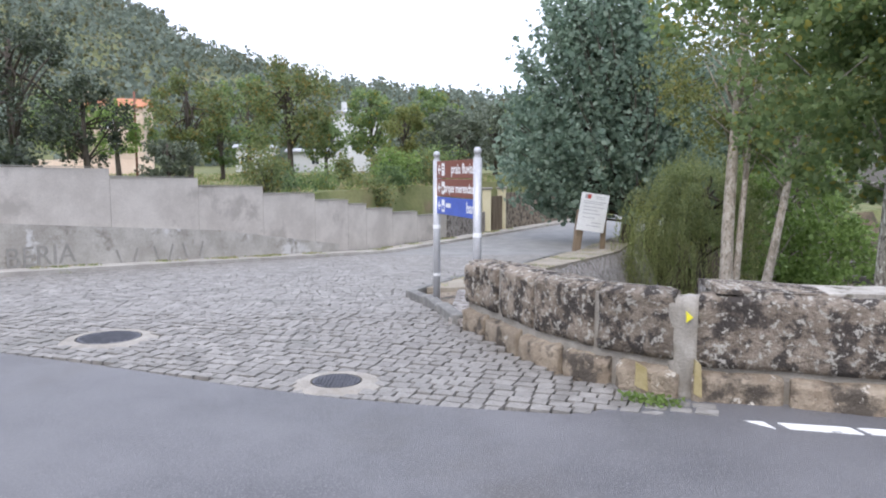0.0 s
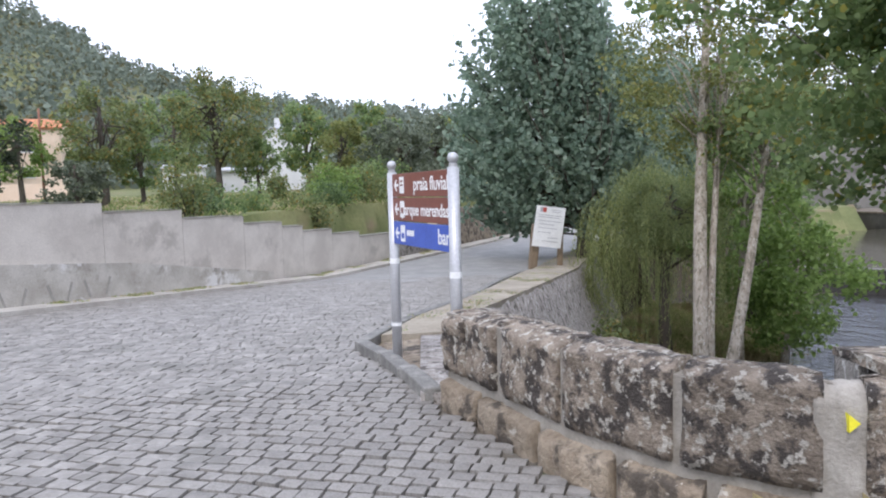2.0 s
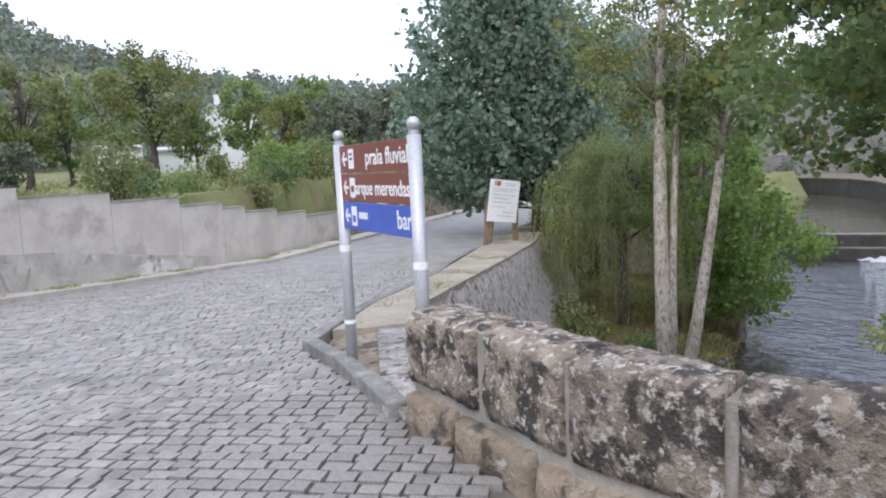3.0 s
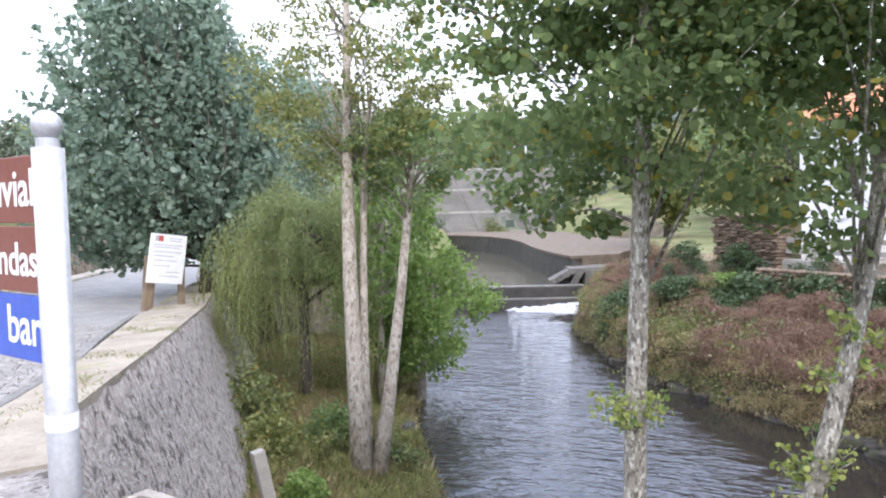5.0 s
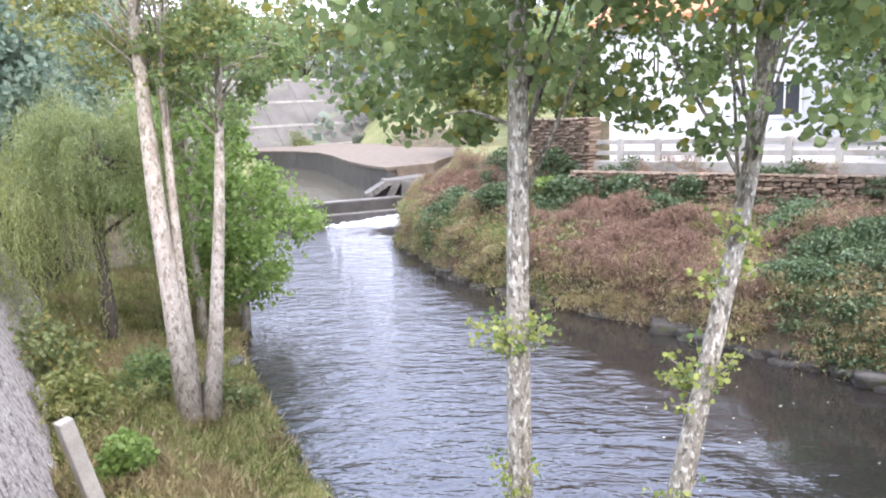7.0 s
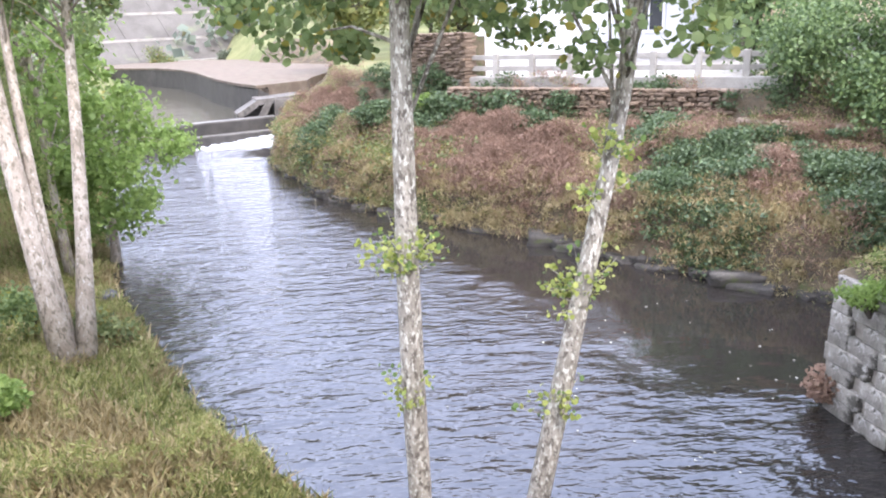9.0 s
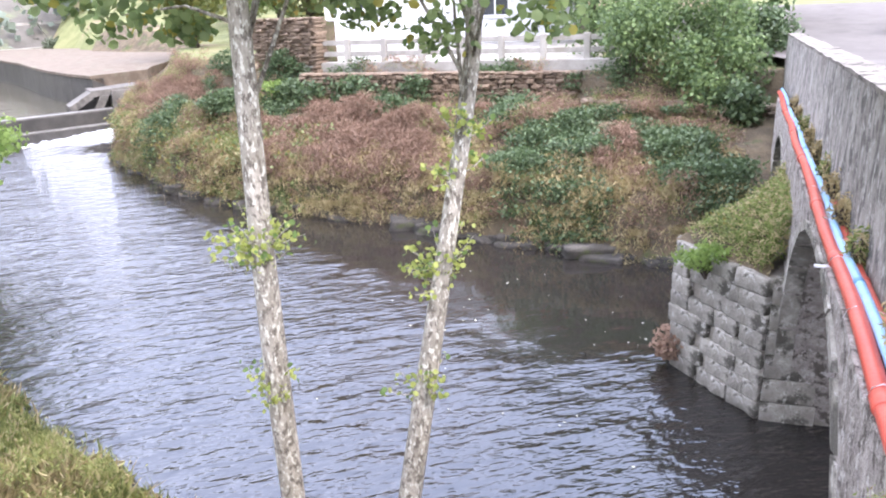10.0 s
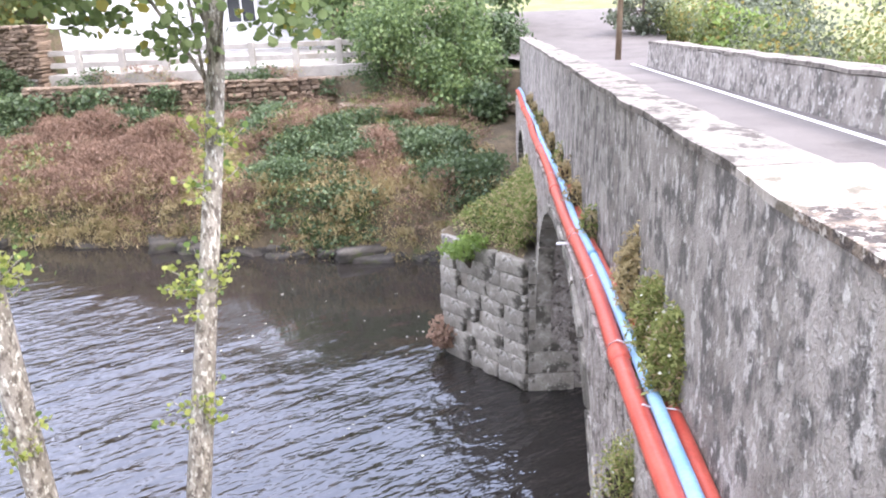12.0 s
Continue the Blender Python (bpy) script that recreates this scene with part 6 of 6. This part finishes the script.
# growth creeping over the rubble walls
def wall_growth(name, label, a, b, z0, z1, mat, size, seed, sign):
    rg = np.random.default_rng(seed)
    out = []
    while len(out) < 150:
        s, z = rg.uniform(0, 1), rg.uniform(z0, z1)
        x, y = a[0] + (b[0] - a[0]) * s, a[1] + (b[1] - a[1]) * s
        if sign * noise.noise(Vector((y * 0.9, z * 1.2, 3.0))) > 0.1:
            X, Y = far_xy(x - 0.22, y)
            out.append((X, Y, 1.47 + (z - 1.47) * FAR_K))
    cover(name, label, np.array(out), 34, 0.14, 0.2, size, mat, rg, 0.1, 0.6)


# rocks at the waterline
rg = random.Random(9)
for k in range(90):
    y = rg.uniform(6.5, 36)
    s = rg.uniform(0.35, 0.9) * (1.7 if 13.6 < y < 15.6 or 8.4 < y < 10.2 else 1.0)
    ob = new("rock", STONES[k % 6].copy())
    ob.data.materials.clear()
    ob.data.materials.append(M_ROCK)
    ob.matrix_basis = Matrix.Translation((along(FAR_WATER, y) + rg.uniform(-0.15, 0.35), y, WATER_Z + rg.uniform(-0.16, 0.08))) @ Matrix.Rotation(rg.uniform(0, 3), 4, "Z") @ Matrix.Diagonal((s, s * 0.8, s * 0.55, 1))
    tagged(ob, "dark damp rock at the foot of the bank", "rock", "rocks along the waterline")


def bank_points(rng, n, y0, y1, t0, t1, keep=None):
    """Points on the far bank; t runs from the waterline to the top."""
    out = []
    while len(out) < n:
        y, t = rng.uniform(y0, y1), rng.uniform(t0, t1)
        xf, xt = along(FAR_WATER, y), along(FAR_TOP, y)
        x = xf + (xt - xf) * t
        if (keep is None or keep(x, y, t)) and not bare(y, t):
            out.append((x, y, land(x, y)))
    return np.array(out)


def cover(name, label, pts, per, spread, lift, size, mat, rng, up, aspect=0.3, category="undergrowth", mounds=False, droop=0.0):
    """Many blades or leaves round every point, as one ground cover."""
    n = len(pts)
    p = np.repeat(pts, per, axis=0)
    if mounds:
        pts = pts + np.array([[0, 0, mound(x, y)] for x, y, z in pts])
        p = np.repeat(pts, per, axis=0)
    p = p + rng.normal(size=p.shape) * np.array([spread, spread, 0]) + np.stack([np.zeros(len(p)), np.zeros(len(p)), rng.uniform(0.0, lift, len(p))], 1)
    return tagged(leaf_mesh(name, p, size, mat, rng=rng, up=up, aspect=aspect, droop=droop), label, category, kind="stuff")


def mound(x, y):
    """Uneven height of the thicket: humps with hollows between."""
    return 1.0 * max(-0.15, patch(x, y, 0.55, 14.0)) + 0.55 * patch(x, y, 1.5, 15.0)


IVY = ((20.6, 0.97, 1.7, 0.12), (21.9, 0.72, 0.9, 0.2), (11.4, 0.25, 1.0, 0.22), (10.1, 0.45, 1.1, 0.28), (9.9, 0.06, 1.1, 0.08), (7.4, 0.45, 1.1, 0.2), (6.6, 0.25, 1.2, 0.2), (5.7, 0.8, 0.8, 0.14), (13.7, 0.94, 0.9, 0.09), (9.4, 0.96, 0.7, 0.07), (24.2, 0.55, 0.9, 0.2), (27.5, 0.3, 1.5, 0.3), (12.6, 0.6, 0.6, 0.2))
BRACKEN = ((18.7, 0.45, 3.4, 0.42), (16.2, 0.15, 2.4, 0.22), (19.6, 0.06, 1.6, 0.1), (12.6, 0.8, 1.6, 0.16), (8.7, 0.32, 0.8, 0.22), (8.2, 0.06, 1.2, 0.07), (26.0, 0.7, 3.0, 0.3), (13.4, 0.08, 0.8, 0.08), (30.0, 0.6, 3.0, 0.3))


def growth(x, y):
    """Green growth above zero, dead bracken below: drifts of each with ragged edges."""
    t = (x - along(FAR_WATER, y)) / max(along(FAR_TOP, y) - along(FAR_WATER, y), 0.3)
    ragged = 0.55 * patch(x, y, 0.9, 4.0) + 0.3 * patch(x, y, 2.3, 6.0)
    green = max(1 - ((y - a) / b) ** 2 - ((t - c) / d) ** 2 for a, c, b, d in IVY) + ragged
    dead = max(1 - ((y - a) / b) ** 2 - ((t - c) / d) ** 2 for a, c, b, d in BRACKEN) + ragged
    if green > 0.1:
        return 0.2 + green
    return -dead if dead > 0.1 else 0.12 * patch(x, y, 0.7, 9.0)


def bare(y, t):
    """Where the rubble walls stand free of growth."""
    return (9.5 < y < 26 and t > 0.84 and patch(0.0, y, 0.5, 31.0) > 0.05) or (4.5 < y < 10.0 and 0.56 < t < 0.68 and patch(t, y, 0.9, 8.0) > -0.1)


def patch(x, y, f, seed):
    return noise.noise(Vector((x * f, y * f, seed)))


rng = np.random.default_rng(77)
cover("dead_bracken", "brown dead bracken and bramble on the river bank", bank_points(rng, 3000, 5.75, 35.2, 0.02, 1.0, lambda x, y, t: growth(x, y) < 0.03), 44, 0.17, 0.3, 0.17, L_FERN, rng, 0.0, 0.09, mounds=True, droop=0.7)
def fronds(name, label, pts, per, reach, mat, seed, size):
    """Arching clumps: every point throws out long thin fronds that hang down the slope."""
    rg = np.random.default_rng(seed)
    out = []
    for p in pts + np.array([[0, 0, mound(x, y)] for x, y, z in pts]):
        big = reach * rg.uniform(0.5, 1.4)
        for j in range(per):
            a, d = rg.uniform(0, 6.28), big * rg.uniform(0.3, 1.0)
            u = np.linspace(0.15, 1.0, 6)[:, None]
            out.append(p + u * np.array([math.cos(a) * d - 0.35 * big, math.sin(a) * d, 0]) + np.array([0, 0, 1.0]) * (big * 1.5 * u - big * 1.7 * u * u) + rg.normal(size=(6, 3)) * 0.04)
    return tagged(leaf_mesh(name, np.concatenate(out), size, mat, rng=rg, aspect=0.06, droop=1.2), label, "undergrowth", kind="stuff")


fronds("bracken_fronds", "clumps of hanging pinkish-brown dead bracken", bank_points(rng, 440, 5.75, 35.2, 0.06, 0.95, lambda x, y, t: growth(x, y) < -0.1), 44, 0.62, L_FERN, 81, 0.18)
fronds("straw_clumps", "straw-coloured grass clumps hanging over the water", bank_points(rng, 260, 5.75, 35.2, 0.0, 0.2), 30, 0.5, L_DRYGRASS, 82, 0.17)
fronds("green_fronds", "green ferns and grass in clumps on the bank", bank_points(rng, 260, 5.75, 35.2, 0.0, 0.95, lambda x, y, t: growth(x, y) > -0.1), 24, 0.45, L_GRASS, 83, 0.14)
cover("dry_grass", "straw-coloured dry grass hanging on the bank", bank_points(rng, 1300, 5.75, 35.2, 0.0, 0.40, lambda x, y, t: patch(x, y, 0.36, 5.0) > -0.1), 30, 0.15, 0.30, 0.2, L_DRYGRASS, rng, 0.0, 0.05, droop=1.0)
cover("ivy", "dark green ivy spreading over the bank", bank_points(rng, 1500, 5.75, 33, 0.0, 1.0, lambda x, y, t: growth(x, y) > 0.2), 60, 0.22, 0.4, 0.10, L_IVY, rng, 0.1, 0.8, mounds=True)
cover("bank_greens", "mixed green weeds on the bank", bank_points(rng, 1500, 5.75, 35.2, 0.0, 1.0, lambda x, y, t: -0.15 < growth(x, y) < 0.2 or t < 0.08), 30, 0.18, 0.35, 0.11, L_GRASS, rng, 0.2, 0.12, mounds=True)
cover("bramble", "green bramble leaves low over the water", bank_points(rng, 360, 19, 35.2, 0.0, 0.4), 30, 0.3, 0.4, 0.14, L_FRUIT, rng, 0.2, 0.6)
for k, (x, y, r, h, m) in enumerate(((18.6, 8.4, 1.6, 2.3, L_HEDGE), (19.2, 6.6, 1.5, 2.2, L_HEDGE), (18.0, 6.6, 1.1, 1.6, L_HEDGE), (20.6, 8.6, 1.6, 2.4, L_HEDGE), (17.2, 5.9, 0.8, 0.9, L_IVY), (20.6, 5.4, 1.2, 1.5, L_IVY), (19.0, 18.2, 0.8, 0.7, L_BRIGHT), (18.6, 17.2, 0.9, 0.8, L_IVY), (18.7, 15.6, 1.0, 0.8, L_IVY), (18.0, 14.5, 0.7, 0.6, L_IVY))):
    shrub("bank_shrub", "dense ivy mound on the bank" if m is L_IVY else "leafy green shrub at the top of the bank", (*far_xy(x, y), land(*far_xy(x, y)) - 0.1), r * FAR_K, h * FAR_K, m, 4200 if h > 1.4 else 2400, 0.15, 300 + k, "shrubs on the far bank", lumps=14)

for a, b, z0, z1, seed in (((18.55, 8.6), (18.75, 16.6), -1.2, -0.45, 91), ((19.4, 17.2), (20.6, 21.6), -1.0, 0.2, 93), ((16.9, 5.4), (17.7, 9.2), -1.7, -1.05, 95)):
    wall_growth("wall_ivy", "dark ivy creeping over the rubble wall", a, b, z0, z1, L_IVY, 0.11, seed, 1)

# plants on the pier and the near bank
cap = []
for k in range(420):
    a, b = rng.uniform(0, 1), rng.uniform(0, 1)
    q = Vector((11.5, 5.9, -2.62)).lerp(Vector((14.6, 5.6, -2.62)), a) if b < 0 else Vector((11.5 + 3.1 * a, 5.9 - 0.3 * a + 1.25 * (1 - abs(2 * a - 1)) * (1 - b), -2.6 + 0.95 * b))
    cap.append((q.x, q.y - 0.25 * b, q.z))
cover("cutwater_weeds", "moss, dry grass and green weeds on the pier's cap", np.array(cap), 26, 0.09, 0.16, 0.09, L_GRASS, rng, 0.3, 0.25)
shrub("pier_ivy", "green ivy hanging over the pier's cutwater", (12.3, 6.75, -2.95), 0.5, 0.5, L_BRIGHT, 1200, 0.08, 400, lumps=8, category="ivy")
shrub("pier_weeds", "dry weeds and moss on top of the cutwater", (13.0, 6.3, -2.45), 0.8, 0.32, L_FRUIT, 1600, 0.07, 401, lumps=10, category="weeds")
shrub("pier_roots", "brown roots and ferns at the pier's waterline", (12.9, 7.1, -4.95), 0.5, 0.6, L_FERN, 700, 0.12, 402, lumps=8, category="weeds")
pts = []
while len(pts) < 2600:
    y = rng.uniform(10.5, 36)
    a, b = along(NEAR_EDGE, y) + 1.1, along(NEAR_WATER, y) + 0.2
    x = rng.uniform(a, b) if b > a else a
    pts.append((x, y, land(x, y)))
pts = np.array(pts)
cover("bank_grass", "long green and straw grass on the near bank", np.array([p for p in pts if patch(p[0], p[1], 0.6, 40.0) > -0.12]), 46, 0.15, 0.10, 0.5, L_BANK, rng, 0.72, 0.02)
cover("bank_weeds", "broad-leaved weeds on the near bank", pts[::6], 34, 0.24, 0.34, 0.05, L_BANK, rng, 0.1, 0.6)
cover("bank_straw", "bleached dry stalks on the near bank", np.array([p for p in pts if patch(p[0], p[1], 0.6, 40.0) < -0.02]), 40, 0.15, 0.15, 0.6, L_DRYGRASS, rng, 0.7, 0.02)
fronds("bank_ferns", "yellow-green arching ferns on the near bank", pts[::8], 40, 0.6, L_BANK, 84, 0.14)
for k, (x, y, r, h, m) in enumerate(((4.6, 17.6, 0.7, 1.1, L_YELLOW), (5.0, 19.4, 0.9, 1.3, L_FRUIT), (4.2, 15.6, 0.5, 0.7, L_BRIGHT), (6.2, 18.0, 0.8, 0.9, L_ALDER), (6.6, 17.0, 0.6, 0.7, L_FRUIT))):
    shrub("bank_shrub", "yellow-green shrub at the foot of the retaining wall", (*far_xy(x, y), land(*far_xy(x, y)) - 0.1), r * FAR_K, h * FAR_K, m, 1500, 0.13, 420 + k, "shrubs on the near bank")
leaf_v, leaf_f = [], []
leaf_rng = np.random.default_rng(88)
while len(leaf_f) < 45:
    x, y = leaf_rng.uniform(9.0, 17.0), leaf_rng.uniform(7.4, 13.5)
    if noise.noise(Vector((x * 0.8, y * 0.8, 4.0))) + 0.35 * noise.noise(Vector((x * 2.5, y * 2.5, 7.0))) < 0.12:
        continue
    a, r, i = leaf_rng.uniform(0, 6.28), leaf_rng.uniform(0.015, 0.035), len(leaf_v)
    leaf_v += [(x + r * math.cos(a + q) * (1.0 if q % 3.1416 < 0.1 else 0.6), y + r * math.sin(a + q), WATER_Z + 0.012 + leaf_rng.uniform(0, 0.008)) for q in (0, 1.5708, 3.1416, 4.7124)]
    leaf_f.append((i, i + 1, i + 2, i + 3))
tagged(mesh_object("floating_leaves", leaf_v, leaf_f, L_FLOWER), "pale fallen leaves floating on the dark water", "leaves", kind="stuff")
stake = thing("concrete_stake", "leaning pale concrete stake against the retaining wall", "stake", (3.55, 14.6, -2.9))
part("shaft", rough_block((0.16, 0.16, 1.5), 12, 0.01, 0.02, 2), M_CONCRETE, stake).matrix_basis = pose(-0.05, 0.1, 0.75, -4, -10, 0)
beyond(stake)
# Small dark thing of unknown kind, given the shape of a plain lump.
can = thing("dark_lump", "small unidentified dark thing at the water's edge", "bag", (8.1, 18.75, -3.2))
part("bag_body", rough_block((0.34, 0.28, 0.34), 15, 0.06, 0.1, 3), M_IRON, can, smooth=True).matrix_basis = pose(0, 0, 0.12)
beyond(can)

# verge tufts and weeds at the walls
vp = []
while len(vp) < 80:
    y = rng.uniform(11.5, 31)
    x = rng.uniform(street_right(y) + 0.2, ret_x(y) - 0.05)
    if patch(x, y, 0.9, 21.0) > 0.02:
        vp.append((x, y, zs(y) + 0.08))
cover("verge_grass", "short grass tufts on the verge", np.array(vp), 26, 0.12, 0.03, 0.06, L_GRASS, rng, 0.5, 0.1, "grass")
wp = []
while len(wp) < 140:
    y = rng.uniform(12, 40)
    if patch(0.0, y, 0.7, 2.0) > 0.0:
        wp.append((wall_x(y) + rng.uniform(0.12, 0.5), y - 0.2, zs(y) + 0.11))
cover("pavement_weeds", "small weeds along the pavement by the wall", np.array(wp), 20, 0.08, 0.04, 0.09, L_GRASS, rng, 0.5, 0.2, "weeds")
cover("parapet_weed", "small green weed at the parapet's foot", np.array([(1.5, 5.62, 0.01), (1.4, 5.68, 0.01), (1.6, 5.58, 0.01)]), 50, 0.05, 0.04, 0.05, L_BRIGHT, rng, 0.3, 0.5, "weeds")
gp = []
while len(gp) < 1500:
    y = rng.uniform(17, 60)
    x = rng.uniform(max(-32, -0.75 * y), wall_x(y) - 0.5)
    gp.append((x, y, land(x, y)))
cover("field_grass", "rough grass of the field behind the wall", np.array(gp), 14, 0.3, 0.12, 0.28, L_GRASS, rng, 0.6, 0.15, "grass")

# beyond the bridge's far end
house("orange and white house at the end of the bridge", (58.0, 9.5, 0.6), 95, (10, 7, 4.2), M_PEACH, M_ROOF, 1.4, [("front", -2, 1.0, 1.1, 1.3), ("front", 2, 1.0, 1.1, 1.3)])
verts, faces = [], []
for i in range(15):
    s = B_LEN - 2.0 + i * 2.0
    lift = 0.07 * max(0, i - 1) * 2.0
    w0, w1 = -4.2 - 0.5 * i, -0.34 + 1.3 * max(0, i - 1)
    verts += [(*bp(s, w0, 0)[:2], bp(s, w0, 0)[2] + lift + 0.004), (*bp(s, w1, 0)[:2], bp(s, w1, 0)[2] + lift + 0.004)]
for i in range(14):
    faces.append((2 * i, 2 * i + 1, 2 * i + 3, 2 * i + 2))
far_road = tagged(mesh_object("road_beyond", verts, faces, M_DECK), "pale road rising beyond the bridge", "road", kind="structure")
for k, (x, y, w, h) in enumerate(((24, -2.5, 3, 3), (29, -5, 4, 3.4), (21, -6, 3.4, 3), (33, -2, 3.6, 3), (38, -7, 5, 4.5), (27, -10, 5, 5))):
    z = land(x, y) - 0.1
    tree("orchard_tree", "grey-green olive tree beyond the bridge", (x, y, z), [(x, y, z), (x, y, z + 0.8), (x + 0.1, y, z + h * 0.7)], 0.14, ((x, y, z + h * 0.6), (w * 0.45, w * 0.45, h * 0.4)), (M_BARK_DARK, L_OLIVE if k % 2 else L_BRIGHT), 34, 60, w * 0.15, 0.2, 500 + k, "trees beyond the bridge")
for k, (s, v, r) in enumerate(((17.5, -6.4, 1.3), (19.6, -7.4, 1.7), (22, -6.2, 1.4), (24.5, -7.8, 1.8), (18.5, -10, 2.0), (27, -9.5, 2.2), (30, -7.0, 1.8))):
    x, y = bp(s, v, 0)[:2]
    z = land(x, y) - 0.1
    shrub("shrub", "grey-green bush in the field beside the bridge", (x, y, z), r, max(1.6, 0.9 - z), L_OLIVE if k % 2 else L_FRUIT, 3600, 0.13, 560 + k, "bushes beside the bridge", lumps=14)
pole = thing("utility_pole", "dark wooden pole beside the road end", "pole", (24.5, 1.2, -0.6))
tube("pole", [(0, 0, -0.3), (0, 0, 5.5)], [0.1, 0.07], M_WOOD, pole)
for k, (x, y, w, h) in enumerate(((36, 26, 6, 7), (33, 31, 5, 6), (40, 30, 7, 8), (46, 36, 8, 9), (52, 44, 8, 9), (38, 20, 6, 7), (42, 60, 8, 7), (34, 63, 8, 7), (26, 64, 8, 7), (50, 56, 8, 8), (60, 50, 9, 9), (20, 60, 7, 7), (38, 64, 8, 9), (46, 60, 8, 9), (54, 53, 8, 8), (30, 66, 8, 9), (64, 44, 8, 8))):
    z = -0.6 if y < 50 else 3.8
    beyond(tree("riverside_tree", "broad green and yellow tree on the far bank", (x, y, z), [(x, y, z), (x, y, z + 1.5), (x + 0.2, y, z + h * 0.75)], 0.2, ((x, y, z + h * 0.58), (w * 0.46, w * 0.46, h * 0.42)), (M_BARK_DARK, (L_FRUIT, L_YELLOW, L_ALDER)[k % 3]), 60, 62, w * 0.13, 0.32, 520 + k, "trees on the far bank"), 1.85 if y >= 50 else FAR_K)

# Added trees, tops out of view, that block sky from the water's reflection.
for k, (x, y, w, h) in enumerate(((25.5, 10.4, 4.6, 7.6), (27.5, 8.2, 5.2, 9.0), (26.0, 5.6, 4.6, 7.4), (30.0, 10.6, 6.0, 9.6), (31.0, 5.6, 6.0, 9.4), (36.0, 13.0, 8.0, 12.0), (37.0, 18.5, 8.0, 12.0), (34.5, 11.6, 6.5, 11.5), (40.0, 24.0, 8.0, 11.0))):
    beyond_tree("riverside_tree", "dense dark green tree behind the hedge", (x, y, -0.5), [(x, y, -0.6), (x, y, 0.6), (x + 0.1, y, h * 0.75)], 0.16, ((x, y, h * 0.52), (w * 0.47, w * 0.47, h * 0.48)), (M_BARK_DARK, L_HEDGE), 80, 62, w * 0.14, 0.26, 540 + k, "trees on the far bank")

# ---- woods on the hills ----
rng = np.random.default_rng(55)
wood = []
sizes = []
for k in range(5200):
    th, r = radians(rng.uniform(-48, 78)), rng.uniform(105, 560)
    x, y = r * math.sin(th), r * math.cos(th)
    if y > 120 or th > 0.5:
        z = land(x, y)
        R = rng.uniform(2.0, 4.2) * (0.8 + r / 900)
        hgt = R * rng.uniform(0.9, 1.7)
        n = 42
        wood.append(ball_points(rng, n, (x, y, z + hgt * 0.7), (R, R, hgt), 0.5))
        sizes += [R * 0.44] * n
tagged(leaf_mesh("woodland", np.concatenate(wood), np.array(sizes), L_HILL_HAZE, rng=rng, aspect=0.9), "wooded hillsides beyond the houses, distance haze put into the leaf colour", "woodland", kind="stuff")

# ---- cobbles, nearest ones singly ----
SETTS = []
for k in range(8):
    rg = random.Random(k)
    bm = box((1, 1, 0.09), Matrix.Translation((0, 0, -0.045)))
    for v in bm.verts:
        v.co.x *= 1 + rg.uniform(-0.10, 0.06)
        v.co.y *= 1 + rg.uniform(-0.10, 0.06)
        if v.co.z > -0.01:
            v.co.x *= 0.935
            v.co.y *= 0.935
            v.co.z += rg.uniform(-0.006, 0.006)
    bmesh.ops.subdivide_edges(bm, edges=[e for e in bm.edges if all(v.co.z > -0.03 for v in e.verts)], cuts=1, use_grid_fill=True)
    for v in bm.verts:
        if abs(v.co.x) < 0.3 and abs(v.co.y) < 0.3 and v.co.z > -0.03:
            v.co.z += 0.010
    me = bpy.data.meshes.new("sett")
    bm.to_mesh(me)
    bm.free()
    me.materials.append(M_SETT_ONE)
    SETTS.append(me)
sett_v = [np.array([v.co for v in me.vertices]) for me in SETTS]
sett_f = [[tuple(p.vertices) for p in me.polygons] for me in SETTS]
rg = random.Random(3)
AX = Vector((0.36, 0.93))
AY = Vector((0.93, -0.36))
jv, jf, count, single = [], [], 0, 0
s = -2.0
while s < 27.0:
    row_h = 0.125 * rg.uniform(0.92, 1.10)
    u = -16.0 + rg.uniform(0, 0.1)
    while u < 8.0:
        w = 0.135 * rg.uniform(0.8, 1.35)
        c = Vector((0.0, 6.0)) + AX * s + AY * (u + w / 2)
        bend = 0.30 * math.sin(u * 0.22) + 0.05 * noise.noise(Vector((u * 0.6, s * 0.6, 0)))
        c += AX * bend
        x, y = c.x, c.y
        u += w
        if y > 25.5 or y < street_front(x) + 0.04 or x > street_right(y) - 0.03 or x < street_left(y) + 0.05 or x < -13:
            continue
        if math.hypot(x + 3.27, y - 7.65) < 0.41 or math.hypot(x + 0.80, y - 6.14) < 0.30:
            continue
        k = rg.randrange(8)
        dz = zs(y) + 0.012 * noise.noise(Vector((x * 0.9, y * 0.9, 7))) + rg.uniform(-0.004, 0.005)
        ang = math.atan2(AY.y, AY.x) + rg.uniform(-0.07, 0.07)
        ca, sa = math.cos(ang), math.sin(ang)
        if single < 300 and -1.2 < x < 0.6 and 5.4 < y < 9.0:
            ob = new("sett", SETTS[k])
            ob.matrix_basis = Matrix.Translation((x, y, dz)) @ Matrix.Rotation(ang, 4, "Z") @ Matrix.Diagonal((w - 0.008, row_h - 0.008, 1, 1))
            ob.parent = street
            single += 1
            continue
        v = sett_v[k] * np.array([w - 0.008, row_h - 0.008, 1.0])
        base = len(jv)
        jv += [(x + ca * p[0] - sa * p[1], y + sa * p[0] + ca * p[1], dz + p[2]) for p in v]
        jf += [tuple(base + i for i in f) for f in sett_f[k]]
        count += 1
    s += row_h
setts = mesh_object("setts", jv, jf, M_SETT, street, "grey granite setts with sandy joints")
tagged(setts, kind="stuff")
